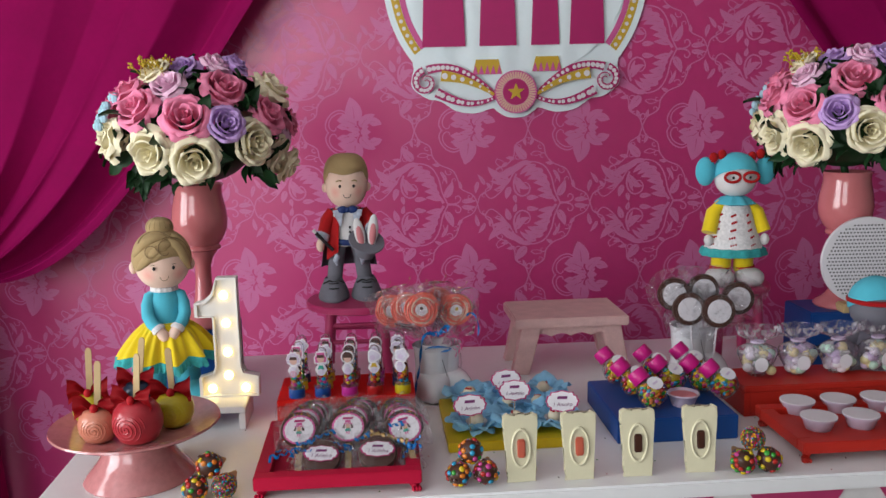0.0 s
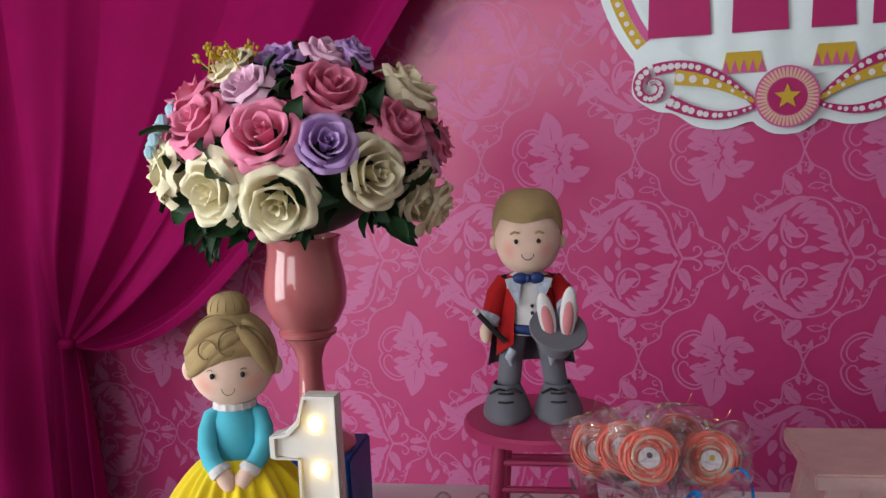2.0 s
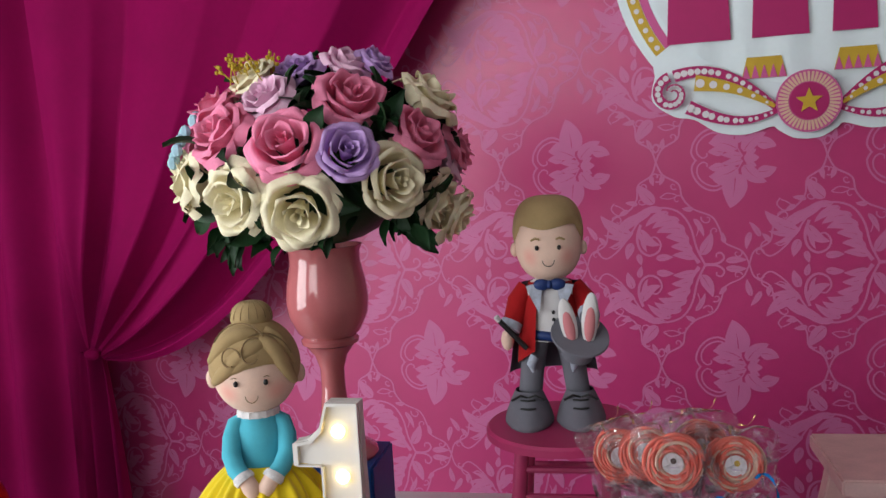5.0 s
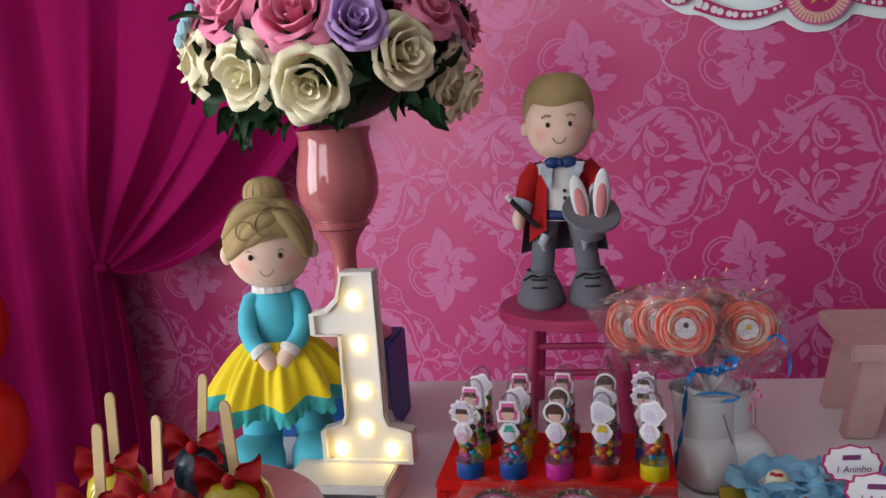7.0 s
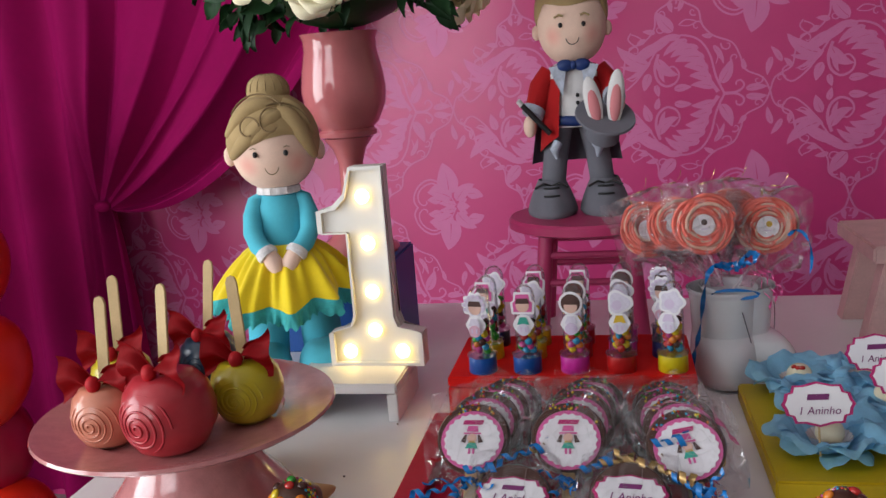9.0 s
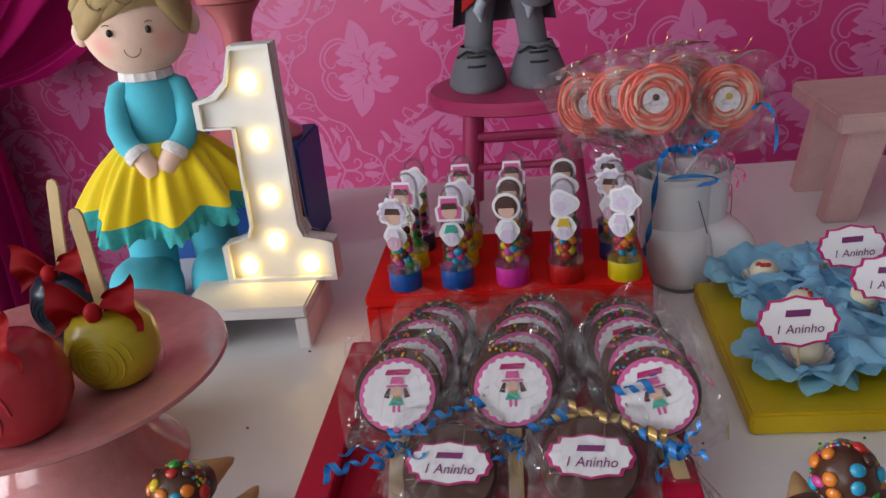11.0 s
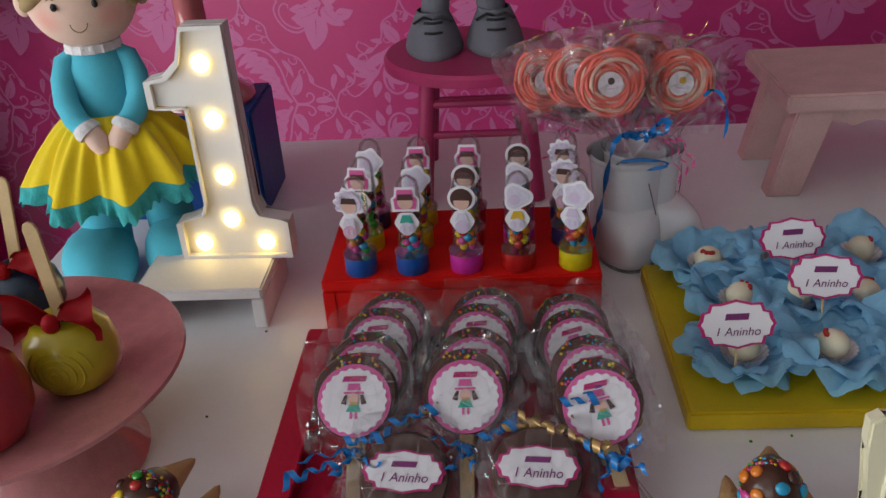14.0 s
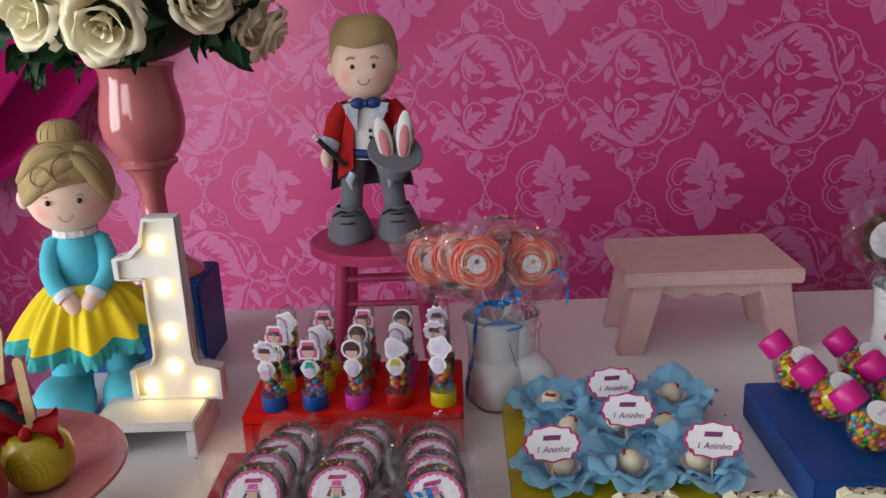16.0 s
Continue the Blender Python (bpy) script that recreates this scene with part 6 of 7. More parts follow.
def dark_lolly(m, seed):
    t = thing("wrapped_lolly", "dark chocolate lolly with white label in silvery film", "lollipop", m, group="wrapped lollies in the tall boots")
    rt = Matrix.Rotation(radians(90), 4, "X")
    part("chocolate", lathe(B(), [(0.001, -0.006), (0.034, -0.006), (0.036, 0), (0.034, 0.006), (0.001, 0.006)], 32, 0, rt), M["choc"], t)
    part("round_label", slab(B(), circle(0.025, 32), -0.0085, -0.0078), M["paper"], t, "round white label")
    part("stick", tube(B(), [(0, 0, -0.03), (0, 0.002, -0.10)], 0.002, 8), M["paper"], t)
    part("film_wrapper", film_pouch(B(), 0.040, seed, 1.3), M["film"], t, "crinkled clear film", angle=180)
    return t


for k, (x, y, z, r) in enumerate(((0.560, 1.790, 0.954, -6), (0.618, 1.775, 0.952, 6), (0.535, 1.82, 0.980, -30), (0.672, 1.82, 0.968, 34), (0.60, 1.83, 0.985, 0))):
    dark_lolly(disc_pose((x, y, z), 6, r, -4), 60 + k)

# ---- candy apples ----
def apple(m, colour, r, seed, stick=(0.0, 0.0), word="glazed"):
    t = thing("candy_apple", "%s candy apple on a stick with a red satin bow" % word, "candy apple", m, group="candy apples on the cake stand")
    prof = [(0.001, -0.80), (0.45, -0.90), (0.75, -0.72), (0.97, -0.30), (1.0, 0.08), (0.90, 0.50), (0.66, 0.80), (0.34, 0.90), (0.12, 0.84), (0.001, 0.80)]
    fine = []
    for k in range(len(prof) - 1):
        for i in range(3):
            f = i / 3
            fine.append((prof[k][0] + (prof[k + 1][0] - prof[k][0]) * f, prof[k][1] + (prof[k + 1][1] - prof[k][1]) * f))
    fine.append(prof[-1])
    part("apple", lathe(B(), [(max(0.0005, a * r), (b + 0.90) * r) for a, b in fine], 40), APPLE[colour], t, angle=80)
    bm = B()
    pts_ = []
    for k in range(90):
        a = k * 0.32
        rad = 0.70 * (1 - k / 96)
        x, z = rad * math.cos(a), rad * math.sin(a) - 0.05
        y = -math.sqrt(max(0.02, 1.0 - x * x - z * z * 1.05))
        pts_.append((x * r, y * r * 1.005, (z + 0.90) * r))
    tube(bm, pts_, r * 0.028, 6)
    part("icing_swirl", bm, APPLE[colour], t, angle=80)
    sx, sy = stick
    bm = B()
    q = Matrix.Translation((0, 0, 1.62 * r)) @ pose(0, 0, 0, sy, sx, 0)
    slab(bm, [(-0.0052, -0.02), (0.0052, -0.02), (0.0052, 0.074), (0.0035, 0.0785), (0.0, 0.080), (-0.0035, 0.0785), (-0.0052, 0.074)], -0.0012, 0.0012, 0, q, bevel=0.0004)
    part("stick", bm, M["wood_stick"], t, "flat wooden stick")
    bow = None
    for s in (-1, 1):
        bm = B()
        def wing(u, v, s=s):
            w = 0.005 + 0.017 * v ** 0.8
            f = 2 * u - 1
            return (s * (0.004 + 0.028 * v), -0.012 - 0.006 * math.cos(f * 4.5) * (1 - 0.4 * v) - 0.004 * v, 1.88 * r + f * w + 0.003 * math.sin(v * 5 + s) + 0.006 * v)
        surf(bm, wing, 12, 8)
        bmesh.ops.solidify(bm, geom=bm.faces[:], thickness=0.0012)
        wg = part("bow_loop", bm, M["satin_red"], t, "red satin bow loop", angle=70)
    part("bow_knot", ball(B(), (0, -0.017, 1.88 * r), (0.0065, 0.006, 0.0075), 12, 8), M["satin_red"], t)
    return t


PZ = TOP + 0.0875
apple(pose(-0.498, 1.289, PZ, 0, 0, 6), "peach", 0.0315, 1, (4, -2), "pale peach")
apple(pose(-0.433, 1.283, PZ, 0, 0, -8), "red", 0.0390, 2, (3, -4), "glossy red")
apple(pose(-0.399, 1.352, PZ, 0, 0, 8), "yellow", 0.0330, 3, (-2, 0), "mustard yellow")
apple(pose(-0.482, 1.428, PZ, 0, 0, 0), "navy", 0.0310, 4, (6, -4), "dark navy")
apple(pose(-0.545, 1.372, PZ, 0, 0, 12), "yellow", 0.0300, 5, (2, -2), "greenish yellow")


# ---- chocolate cones ----
def truffle_cone(m, seed, small):
    t = thing("chocolate_cone", "wafer cone with chocolate dome covered in %s" % ("tiny coloured sprinkles" if small else "coloured chocolate buttons"), "sweet", m, group="chocolate wafer cones")
    rng = random.Random(seed)
    rt = Matrix.Rotation(radians(-90), 4, "X")
    part("cone", lathe(B(), [(0.0008, 0.072), (0.004, 0.066), (0.018, 0.016), (0.0185, 0.010)], 24, 0, rt), M["wafer"], t, "pale wafer cone")
    bm = B()
    lathe(bm, [(0.0185, 0.022), (0.0225, 0.010), (0.0238, 0.0), (0.0222, -0.010), (0.0165, -0.0185), (0.009, -0.0225), (0.001, -0.0238)], 28, 0, rt, wob=lambda a, k: 1 + 0.03 * math.sin(3 * a + seed) + 0.02 * math.sin(7 * a))
    part("chocolate_dome", bm, M["choc"], t, "glossy dark chocolate")
    def place(r, lim=0.5):
        while True:
            v = Vector((r.gauss(0, 1), r.gauss(0, 1), r.gauss(0, 1))).normalized()
            if v.y < lim:
                return v * 0.0238, v
    if small:
        bm = B()
        sprinkles(bm, 330, place, 0.0019, rng)
        part("sprinkles", bm, CANDY, t, "tiny round coloured sprinkles")["kind"] = "stuff"
    else:
        bm = B()
        sprinkles(bm, 130, lambda r: rim(r), 0.0018, rng)
        part("sprinkles", bm, CANDY, t, "tiny coloured sprinkles")["kind"] = "stuff"
        done = []
        tries = 0
        while len(done) < 17 and tries < 900:
            tries += 1
            p, v = place(rng, -0.05)
            if any((p - d).length < 0.0094 for d in done):
                continue
            done.append(p)
            mm = Matrix.Translation(p) @ v.to_track_quat("Z", "Y").to_matrix().to_4x4()
            part("chocolate_button", ball(B(), (0, 0, 0.0006), (0.0060 * rng.uniform(0.85, 1.1), 0.0060 * rng.uniform(0.75, 1.05), 0.0034), 12, 8, 0, mm), CANDY[rng.randrange(7)], t)
    return t


def rim(r):
    a = r.uniform(0, 2 * math.pi)
    v = Vector((math.cos(a), r.uniform(-0.25, 0.35), math.sin(a))).normalized()
    return v * 0.0238, v


for gx, gy, kinds, s in ((-0.320, 1.262, (0, 1, 0), 1), (0.092, 1.304, (0, 0, 0), 5), (0.556, 1.340, (0, 0, 1), 9)):
    o = on_table(gx, gy, TOP, 0) @ Matrix.Scale(0.80, 4)
    truffle_cone(o @ pose(-0.0275, 0, 0.0245, 0, 0, -6), 31 + s, kinds[0])
    truffle_cone(o @ pose(0.0275, 0.001, 0.0245, 0, 0, -10), 32 + s, kinds[1])
    truffle_cone(o @ pose(-0.001, 0.016, 0.064, 0, 0, -16) @ pose(0, 0, 0, -14, 0, 0), 33 + s, kinds[2])


# ---- blue paper cups ----
def tissue_petal(seed):
    rng = random.Random(seed)
    bm = B()
    ph, out, hh = rng.uniform(0, 6), rng.uniform(0.048, 0.058), rng.uniform(0.022, 0.040)
    def petal(u, v):
        q = 2 * u - 1
        ang = q * 0.74 * (0.5 + 0.6 * math.sin(math.pi * min(0.85, v * 0.85)))
        r = 0.010 + (out - 0.010) * v ** 0.9 * (1 - 0.16 * q * q) + 0.003 * math.sin(q * 5 + ph) * v + 0.0012 * math.sin(q * 9 + 2 * ph) * v ** 3
        z = 0.003 + hh * v ** 1.4 * (1 - 0.2 * q * q) + 0.005 * v * math.sin(q * 4 + ph + 3 * v) + 0.0016 * v * math.sin(q * 10 + ph * 3 + 5 * v) - 0.045 * max(0, v - 0.72)
        return (r * math.cos(ang), r * math.sin(ang), z)
    surf(bm, petal, 18, 10)
    me = bpy.data.meshes.new("tissue_petal")
    bm.to_mesh(me)
    bm.free()
    me.shade_smooth()
    me.materials.append(M["tissue"])
    return me


TISSUE = [tissue_petal(s) for s in (2, 7, 13, 19, 23)]


def bonbon(m, seed):
    t = thing("bonbon_cup", "white chocolate bonbon in a pale blue tissue flower cup", "sweet", m, group="bonbons in blue tissue cups")
    rng = random.Random(seed)
    for k in range(14):
        ob = new("tissue_petal", TISSUE[rng.randrange(5)])
        ob.parent = t
        ob.matrix_basis = pose(0, 0, 0.0015 * (k % 2), rng.uniform(-6, 6), rng.uniform(-6, 6), 51.4 * k + rng.uniform(-10, 10)) @ Matrix.Scale(1.0 if k < 8 else 0.82, 4)
    part("paper_liner", lathe(B(), [(0.014, 0.006), (0.019, 0.016), (0.0195, 0.017), (0.0135, 0.008)], 40, wob=lambda a, k: 1 + 0.04 * math.cos(20 * a)), M["paper"], t)
    sw = part("bonbon", ball(B(), (0, 0, 0.019), (0.0132, 0.0128, 0.0125), 20, 12), M["white_choc"], t)
    for k in range(4):
        a = rng.uniform(3.4, 6.0)
        d = Vector((math.cos(a) * 0.6, math.sin(a) * 0.6, 0.8)).normalized()
        part("red_drop", ball(B(), Vector((0, 0, 0.019)) + d * 0.0124, (0.0028, 0.0022, 0.0024), 8, 6), CANDY[0], sw)
    return t


for k, (x, y) in enumerate(((0.092, 1.643), (0.160, 1.655), (0.240, 1.668), (0.112, 1.575), (0.165, 1.585), (0.222, 1.585), (0.103, 1.495), (0.175, 1.503), (0.247, 1.510))):
    bonbon(on_table(x, y, TOP + 0.018, 40 * k), 20 + k)
for x, y, z, tw in ((0.091, 1.478, 0.860, -4), (0.164, 1.628, 0.858, -2), (0.176, 1.556, 0.860, -10), (0.258, 1.492, 0.860, -14)):
    t = thing("name_tag", "white scalloped name card on a pick among blue cups", "tag", on_table(x, y, z, tw) @ pose(0, 0, 0, -24, 0, 0), group="name cards among the blue cups")
    name_tag(t, pose(0, 0, 0, 0, -3, 0), 0.062, 0.040)
    part("pick", tube(B(), [(0, 0.002, -0.01), (0, 0.002, -0.045)], 0.001, 6), M["wood_stick"], t)


# ---- jars on the blue plinth ----
def candy_jar(m, seed):
    t = thing("candy_jar", "round clear candy jar with a magenta cap lying tilted", "candy jar", m, group="tilted candy jars on the blue plinth")
    rng = random.Random(seed)
    part("jar", lathe(B(), [(0.010, -0.026), (0.020, -0.022), (0.0275, -0.008), (0.0275, 0.006), (0.020, 0.020), (0.014, 0.025), (0.0135, 0.030)], 32), M["clear"], t, "clear round plastic jar")
    bm = B()
    for k in range(70):
        d = Vector((rng.gauss(0, 1), rng.gauss(0, 1), rng.gauss(0, 1))).normalized() * 0.0215 * rng.uniform(0.85, 1)
        ball(bm, d, (0.0050, 0.0050, 0.0036), 8, 6, rng.randrange(6), None)
    part("sweets", bm, CANDY, t, "mixed coloured sweets")
    part("core", ball(B(), (0, 0, 0), 0.018, 14, 10), CANDY[1], t)
    part("cap", lathe(B(), [(0.0165, 0.026), (0.0175, 0.028), (0.0172, 0.048), (0.0160, 0.050), (0.001, 0.0502)], 28), M["pink_cap"], t, "magenta plastic cap")
    lb = part("label", slab(B(), circle(0.0145, 24), -0.0288, -0.0282), M["paper"], t, "white round label")
    lb.matrix_basis = pose(0, 0, 0, -20, 0, 40)
    part("bar", slab(B(), [(-0.006, -0.002), (0.006, -0.002), (0.006, 0.002), (-0.006, 0.002)], -0.0294, -0.0290), M["paper_lilac"], lb)
    return t


for k, (x, y) in enumerate(((0.372, 1.662), (0.392, 1.590), (0.452, 1.675), (0.412, 1.522), (0.466, 1.604), (0.528, 1.688), (0.528, 1.606), (0.556, 1.570))):
    candy_jar(on_table(x + 0.014, y, TOP + 0.045 + 0.0275, (-4, 6, 3, -8, 5, -3, 8, 0)[k]) @ pose(0, 0, 0, -24, -40, 0), 70 + k)
cupt = thing("sweet_cup", "small lilac-rimmed clear cup of pink sweets", "cup", on_table(0.486, 1.535, TOP + 0.045))
part("cup", lathe(B(), [(0.020, 0), (0.027, 0.020), (0.030, 0.022), (0.028, 0.024), (0.019, 0.004), (0.001, 0.003)], 32), M["cup_lilac"], cupt)
part("filling", lathe(B(), [(0.019, 0.006), (0.025, 0.019), (0.001, 0.020)], 24), M["pink_felt"], cupt)

# ---- red stand with bags and tray with cups ----
rs = riser("display_step", "orange-red painted wooden step holding candy bags", on_table(0.815, 1.605), 0.40, 0.115, 0.060, M["orange_red"])
part("front", box(B(), -0.188, 0.188, 0.001, 0.011, 0, 0.0475, 0.001), M["orange_red"], rs)
footed_tray("serving_tray", "orange-red painted footed tray holding small dessert cups", on_table(0.815, 1.382), 0.345, 0.19, 0.016, 0.036, M["orange_red"])


def candy_bag(m, seed):
    t = thing("candy_bag", "tied lilac film bag of pastel sweets", "candy bag", m, group="candy bags on the red step")
    rng = random.Random(seed)
    bm = B()
    for k in range(44):
        a = rng.uniform(0, 6.28)
        r = rng.uniform(0, 0.028)
        ball(bm, (r * math.cos(a), r * 0.6 * math.sin(a), 0.009 + rng.uniform(0, 0.036)), (0.010, 0.009, 0.008), 10, 6, rng.randrange(4))
    part("sweets", bm, [M["mint"], M["lemon"], M["paper"], M["paper_lilac"]], t, "pastel marshmallow sweets")
    ph = rng.uniform(0, 6)
    def bag(u, v):
        a = 2 * math.pi * u
        neck = 1 - 0.72 * math.exp(-((v - 0.70) / 0.10) ** 2)
        r = (0.038 * (0.35 + 0.65 * math.sin(min(1.0, v * 1.6) * math.pi / 2))) * neck * (1 + 0.10 * math.sin(a * 7 + ph) * v + 0.05 * math.sin(13 * a))
        return (r * math.cos(a), r * 0.72 * math.sin(a), 0.001 + 0.082 * v)
    bm = B()
    surf(bm, bag, 48, 16, True)
    part("film_bag", bm, M["film_lilac"], t, "crinkled lilac film", angle=180)
    part("tie", tube(B(), [(0.012 * math.cos(k * 0.6), 0.009 * math.sin(k * 0.6), 0.058) for k in range(12)], 0.002, 6), M["paper_lilac"], t)
    part("label", slab(B(), circle(0.012, 20, 0, 0.026), -0.0305, -0.0298), M["paper"], t)
    return t


for k in range(5):
    candy_bag(on_table(0.660 + 0.082 * k, 1.652 + 0.008 * k, TOP + 0.060, -8 + 5 * k) @ Matrix.Diagonal((1.08, 1.0, 1.2, 1)), 80 + k)


def dessert_cup(m):
    t = thing("dessert_cup", "small lilac and white plastic dessert cup", "cup", m, group="dessert cups on the red tray")
    part("cup", lathe(B(), [(0.020, 0), (0.021, 0.001), (0.028, 0.021), (0.031, 0.022), (0.031, 0.0245), (0.028, 0.0245), (0.027, 0.022), (0.001, 0.021)], 36, wob=lambda a, k: 1), M["cup_lilac"], t)
    part("rim", lathe(B(), [(0.0300, 0.0246), (0.0315, 0.0250), (0.0312, 0.0262), (0.0285, 0.0262)], 36), M["paper"], t)
    part("cream", lathe(B(), [(0.026, 0.0222), (0.016, 0.0248), (0.001, 0.0255)], 24, wob=lambda a, k: 1 + 0.05 * math.sin(5 * a)), M["white_choc"], t)
    return t


first = dessert_cup(on_table(0.700, 1.545, TOP + 0.022))
for k, (x, y) in enumerate(((0.778, 1.552), (0.856, 1.560), (0.706, 1.462), (0.784, 1.470), (0.862, 1.478), (0.935, 1.566))):
    copy_thing(first, on_table(x, y, TOP + 0.022, 30 * k))

# ---- letter plaques ----
for k, (x, y, c) in enumerate(((0.172, 1.308, "paper_red"), (0.266, 1.314, "paper_red"), (0.362, 1.324, "choc"), (0.466, 1.336, "choc"))):
    if "paper_red" not in M:
        M["paper_red"] = mat("salmon_chocolate", (0.56, 0.12, 0.07), 0.45, vary=0.05)
    t = thing("chocolate_plaque", "cream chocolate plaque with an oval recess and a coloured bar", "chocolate plaque", on_table(x, y, TOP, (2, 0, -2, -4)[k]) @ pose(0, 0, 0, -7, 0, 0) @ Matrix.Diagonal((0.80, 1, 1.26, 1)), group="cream chocolate plaques along the table edge")
    o = [(0.030, 0.0), (0.026, 0.006), (0.031, 0.014), (0.029, 0.040), (0.032, 0.066), (0.036, 0.074), (0.035, 0.086), (0.026, 0.089), (0.020, 0.085), (0.010, 0.088), (0.0, 0.086)]
    o = o + [(-a, b) for a, b in o[-2::-1]]
    part("slab", slab(B(), o, 0.0, 0.012, bevel=0.002), M["cream_mould"], t)
    rg = [(0.0185 * math.cos(a), -0.0005, 0.044 + 0.024 * math.sin(a)) for a in [i * 2 * math.pi / 32 for i in range(33)]]
    part("oval_rim", tube(B(), rg, 0.0022, 8), M["cream_mould"], t)
    part("bar", box(B(), -0.008, 0.008, -0.004, 0.002, 0.032, 0.056, 0.002), M[c], t)

# ---- round plaque by the second vase ----
t = thing("round_plaque", "round white plaque printed with rows of grey dots", "plaque", on_table(0.975, 1.888, TOP + 0.125, -4))
part("foot", box(B(), -0.05, 0.05, -0.005, 0.035, 0, 0.02, 0.003), M["wood_stick"], t, "brown wooden foot")
part("disc", slab(B(), circle(0.098, 64, 0, 0.116), 0.004, 0.014, bevel=0.002), M["paper"], t)
bm = B()
for i in range(-12, 13):
    for j in range(-11, 12):
        x, z = i * 0.0075 + (0.00375 if j % 2 else 0), j * 0.008
        if x * x + z * z < 0.088 ** 2:
            box(bm, x - 0.002, x + 0.002, 0.0030, 0.0036, 0.116 + z - 0.0016, 0.116 + z + 0.0016, 0)
part("printed_rows", bm, M["gloss_dark"], t, "rows of small grey marks")

# ---- balloons ----
bc = thing("balloon_column", "column of red, wine and yellow balloons beside the curtain", "balloons", pose(-1.562, 2.17, 0))
part("base_weight", lathe(B(), [(0.12, 0), (0.12, 0.02), (0.02, 0.03), (0.012, 0.04)], 32), M["white_paint"], bc)
part("pole", tube(B(), [(0, 0, 0.03), (0, 0, 1.06)], 0.008, 10), M["white_paint"], bc)
for x, y, z, r, c in ((-0.03, 0, 0.83, 0.125, "balloon_red"), (0.01, -0.03, 0.60, 0.125, "balloon_red"), (-0.04, 0.0, 0.40, 0.12, "balloon_wine"), (0.02, -0.02, 0.21, 0.115, "balloon_red"), (-0.20, 0.02, 0.72, 0.12, "balloon_wine"),
                      (-0.22, 0, 0.42, 0.12, "balloon_red"), (-0.02, 0.0, 1.0, 0.075, "balloon_yellow"), (-0.01, 0.02, 1.10, 0.07, "balloon_yellow"), (-0.14, 0.0, 1.02, 0.08, "balloon_red")):
    b = lathe(B(), [(max(0.0008, r * math.sin(a) * (1 - 0.10 * math.cos(a))), -r * 1.12 * math.cos(a)) for a in [k * math.pi / 18 for k in range(19)]], 28, 0, Matrix.Translation((x, y, z)))
    part("balloon", b, M[c], bc)

# ---- round sign on the wall ----
sg = thing("wall_sign", "round white party sign with gold and magenta scrollwork border", "sign", pose(0.255, WALL - 0.004, 1.76))
def bottom_outline(grow):
    pts_ = []
    for k in range(97):
        a = radians(-38 + 256 * k / 96)
        pts_.append(((0.385 + grow) * math.cos(a), (0.385 + grow) * math.sin(a)))
    left = [(-0.325, -0.262), (-0.332, -0.315), (-0.285, -0.352), (-0.24, -0.362), (-0.19, -0.392), (-0.13, -0.400), (-0.075, -0.386), (-0.06, -0.395), (-0.03, -0.412), (0.0, -0.416)]
    left = smooth_line([(x * 0.93 * (1 + grow * 2), z * 0.985 - grow * 0.6) for x, z in left])
    return pts_ + left + [(-x, z) for x, z in left[-2::-1]]
bm = B()
slab(bm, bottom_outline(0.010), -0.004, 0.0)
part("board", bm, M["sign_paper"], sg)
def ring(name, r0, r1, y, mm, a0=-36, a1=216):
    bm = B()
    surf(bm, lambda u, v: ((r0 + (r1 - r0) * v) * math.cos(radians(a0 + (a1 - a0) * u)), y, (r0 + (r1 - r0) * v) * math.sin(radians(a0 + (a1 - a0) * u))), 96, 1)
    return part(name, bm, M[mm], sg)
ring("gold_ring", 0.352, 0.376, -0.0050, "paper_gold")
ring("magenta_ring", 0.334, 0.351, -0.0050, "paper_pink")
bm = B()
for k in range(70):
    a = radians(-34 + 248 * k / 69)
    slab(bm, circle(0.006, 10, 0.364 * math.cos(a), 0.364 * math.sin(a)), -0.0058, -0.0053)
part("ring_dots", bm, M["paper"], sg)["kind"] = "stuff"
bm = B()
surf(bm, lambda u, v: (0.332 * (2 * u - 1), -0.006 - 0.0035 * (1 + math.sin(u * 46)) * 0.5 - 0.002 * math.sin(u * 17 + 2 * v), (0.30 + (1 - abs(2 * u - 1)) * 0.0) * (2 * v - 1) * math.sqrt(max(0.02, 1 - (2 * u - 1) ** 2))), 120, 8)
part("centre_panel", bm, M["sign_paper"], sg, "rippled white paper panel", angle=120)
for k, (x, w) in enumerate(((-0.215, 0.130), (-0.052, 0.112), (0.090, 0.085), (0.215, 0.105))):
    part("bar", slab(B(), [(x - w / 2, -0.20), (x + w / 2, -0.20), (x + w / 2 - 0.008, -0.01), (x - w / 2 + 0.008, -0.01)], -0.0135, -0.0115), M["paper_magenta"], sg, "plain magenta bar")
for x, z, f in ((-0.085, -0.262, 1.0), (0.095, -0.256, 1.0)):
    d = part("painted_drum", slab(B(), [(x - 0.045, z - 0.022), (x + 0.045, z - 0.022), (x + 0.034, z + 0.022), (x - 0.034, z + 0.022)], -0.0135, -0.0118), M["paper_gold"], sg, "small painted gold and pink drum shape")
    for k in range(5):
        xx = x - 0.036 + 0.018 * k
        part("triangle", slab(B(), [(xx - 0.008, z - 0.022), (xx + 0.008, z - 0.022), (xx, z + 0.006)], -0.0148, -0.0139), M["paper_pink"], d)
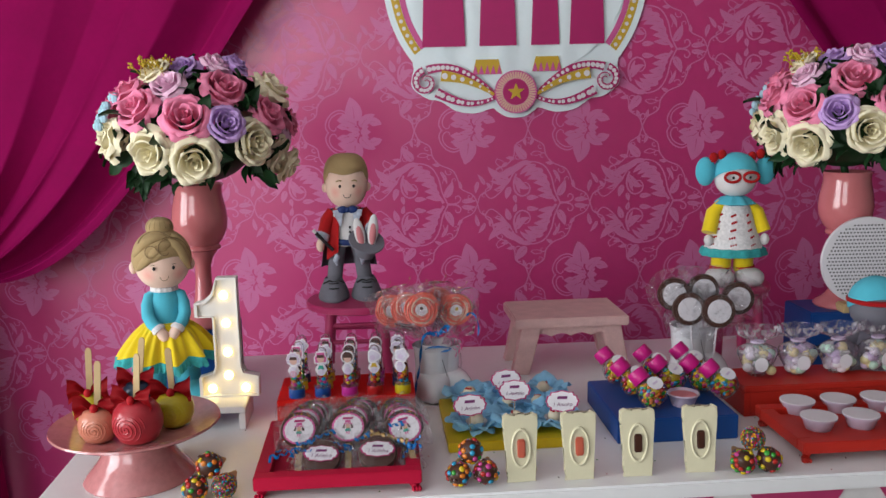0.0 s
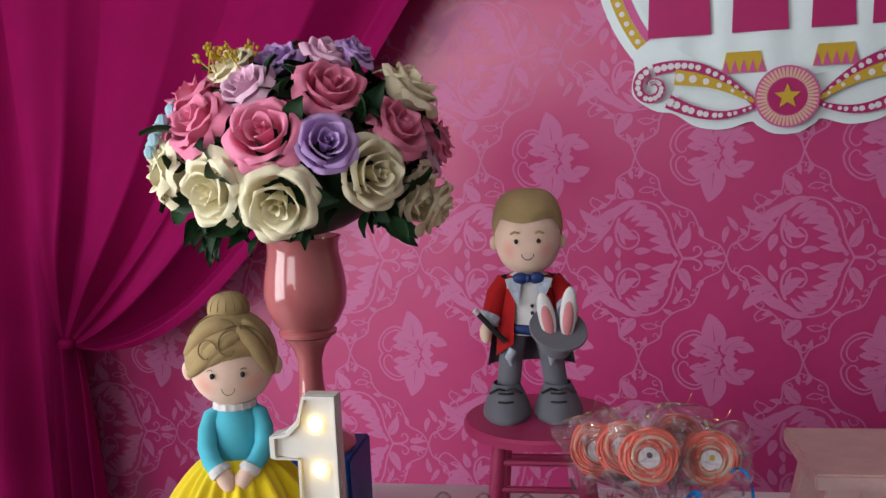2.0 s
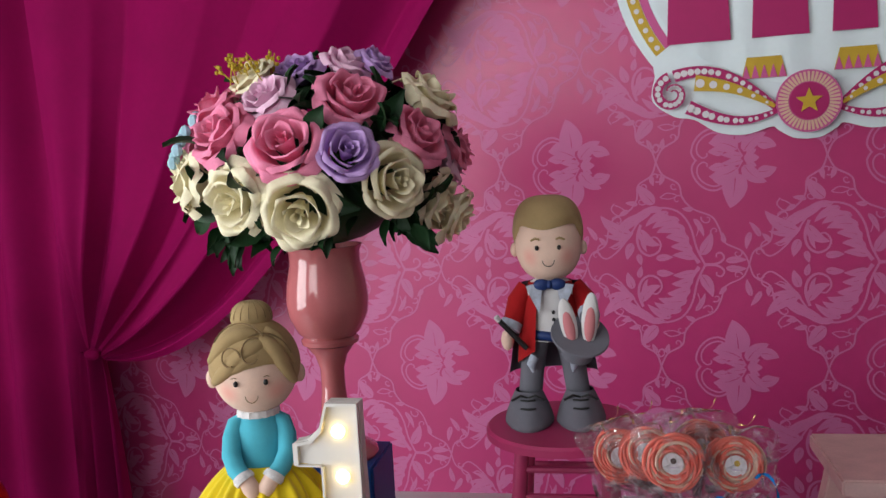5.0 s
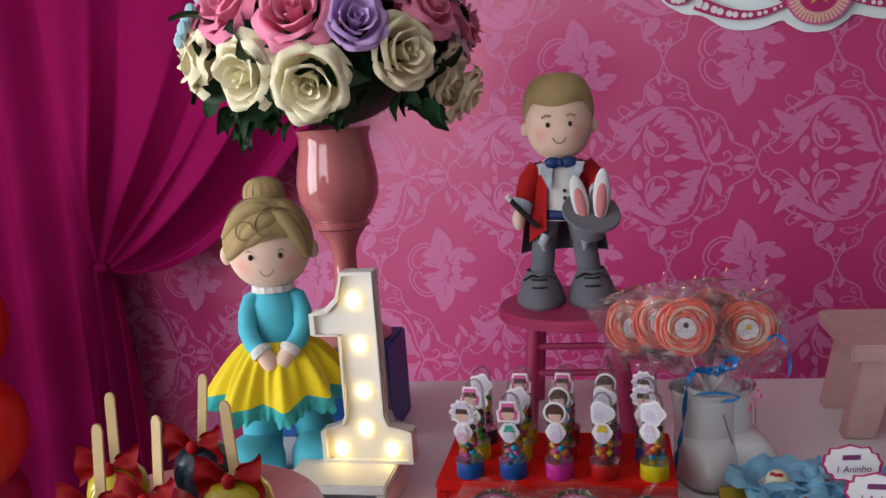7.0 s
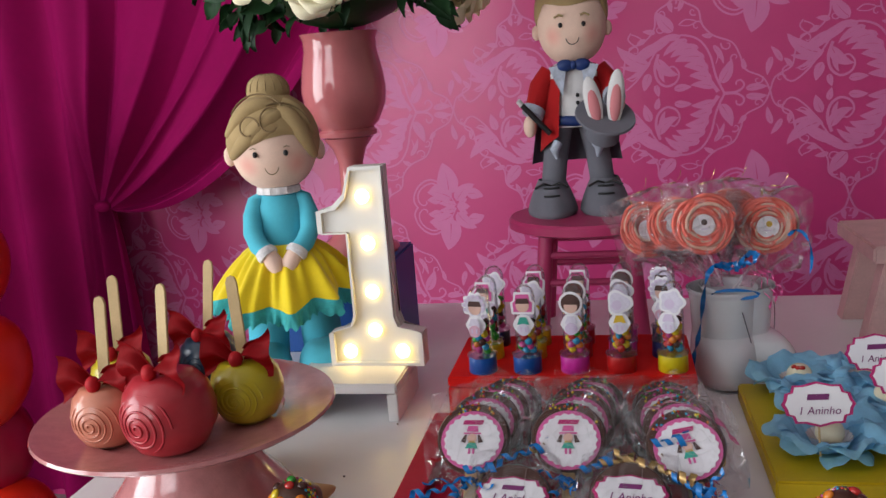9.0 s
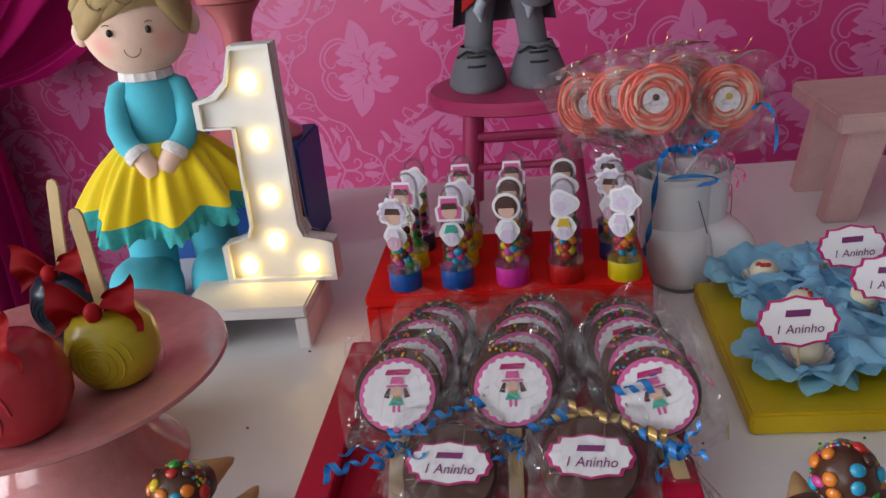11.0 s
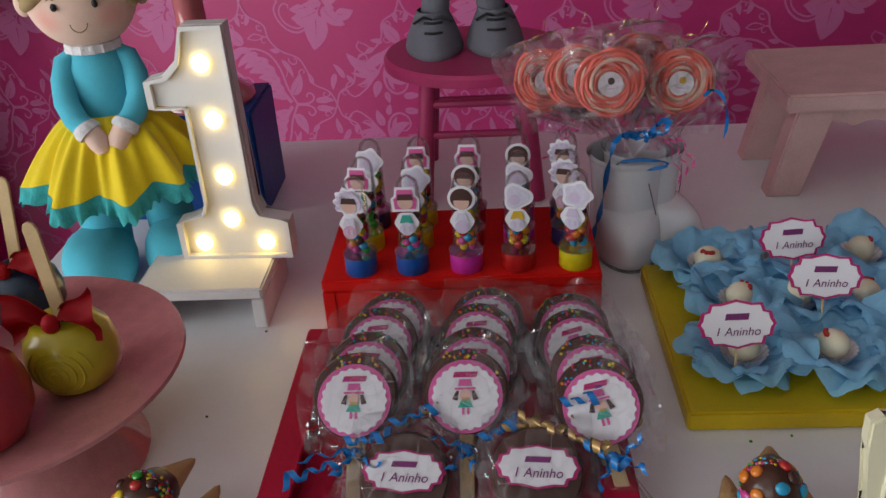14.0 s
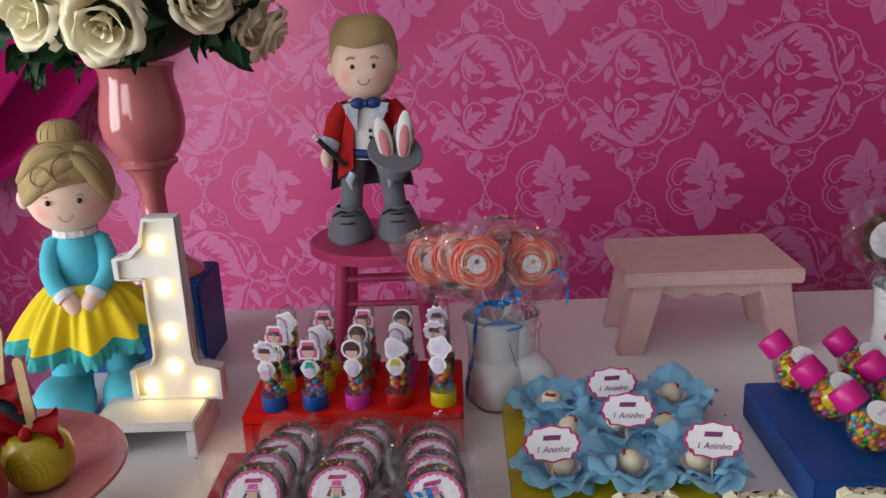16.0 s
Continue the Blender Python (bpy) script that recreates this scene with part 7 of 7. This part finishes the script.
def band(name, pts_, w0, w1, y, mm, dots=0, dm="paper"):
    bm = B()
    n = len(pts_)
    l = []
    for k, (x, z) in enumerate(pts_):
        x0, z0 = pts_[max(0, k - 1)]
        x1, z1 = pts_[min(n - 1, k + 1)]
        d = math.hypot(x1 - x0, z1 - z0) or 1
        w = (w0 + (w1 - w0) * k / (n - 1)) / 2
        l.append((bm.verts.new((x - (z1 - z0) / d * w, y, z + (x1 - x0) / d * w)), bm.verts.new((x + (z1 - z0) / d * w, y, z - (x1 - x0) / d * w))))
    for a, b in zip(l, l[1:]):
        bm.faces.new((a[0], a[1], b[1], b[0]))
    ob = part(name, bm, M[mm], sg)
    if dots:
        bm = B()
        for i in range(dots):
            x, z = pts_[int((i + 0.5) * (n - 1) / dots)]
            w = (w0 + (w1 - w0) * (i + 0.5) / dots) * 0.30
            slab(bm, circle(w, 10, x, z), y - 0.0009, y - 0.0004)
        part("dots", bm, M[dm], ob)["kind"] = "stuff"
for s in (-1, 1):
    top = [(s * (-0.268 + 0.21 * u), -0.268 + 0.03 * math.sin(u * 3.1) - 0.085 * u ** 1.3) for u in [k / 30 for k in range(31)]]
    low = [(s * (-0.240 + 0.18 * u), -0.335 - 0.035 * math.sin(u * 2.6)) for u in [k / 30 for k in range(31)]]
    mid = [(s * (-0.225 + 0.16 * u), -0.285 - 0.060 * u + 0.012 * math.sin(u * 3.1)) for u in [k / 30 for k in range(31)]]
    coil = [(s * (-0.272 - 0.036 * (1 - k / 46) * math.cos(k * 0.2 - 1.4)), -0.304 + 0.036 * (1 - k / 46) * math.sin(k * 0.2 + 1.75)) for k in range(36)]
    band("magenta_scroll", top, 0.026, 0.014, -0.0150, "paper_magenta", 14)
    band("magenta_scroll", low, 0.030, 0.010, -0.0170, "paper_magenta", 12)
    band("gold_scroll", mid, 0.034, 0.008, -0.0190, "paper_gold", 6)
    band("magenta_scroll", coil, 0.022, 0.014, -0.0210, "paper_magenta", 16)
md = part("medallion", slab(B(), circle(0.064, 48, 0, -0.338), -0.0260, -0.0230), M["paper_pink"], sg, "pleated round medallion with a star")
bm = B()
for k in range(44):
    a = 2 * math.pi * k / 44
    q = Matrix.Translation((0, 0, -0.338)) @ Matrix.Rotation(a, 4, "Y")
    box(bm, -0.0024, 0.0024, -0.0272, -0.0263, 0.040, 0.060, 0, 0, q)
part("pleats", bm, M["marsh_pale"], md)["kind"] = "stuff"
part("centre", slab(B(), circle(0.038, 32, 0, -0.338), -0.0282, -0.0266), M["paper_magenta"], md)
star = [((0.027 if k % 2 == 0 else 0.0115) * math.sin(k * math.pi / 5), -0.338 + (0.027 if k % 2 == 0 else 0.0115) * math.cos(k * math.pi / 5)) for k in range(10)]
part("star", slab(B(), star, -0.0305, -0.0288), M["paper_gold"], md, "gold star")

# ---- crumbs ----
rng = random.Random(12)
bm = B()
for k in range(60):
    x, y = rng.uniform(0.05, 1.4), rng.uniform(0.015, 0.40)
    p = TAB @ Vector((x, y, TOP + 0.0012))
    ball(bm, p, (0.0013 * rng.uniform(0.6, 1.4), 0.0013, 0.0010), 6, 4, rng.choice((6, 6, 0, 3)))
ob = finish("crumbs", bm, CANDY)
tagged(ob, "dark crumbs and loose sprinkles scattered on the table", "crumbs", kind="stuff")
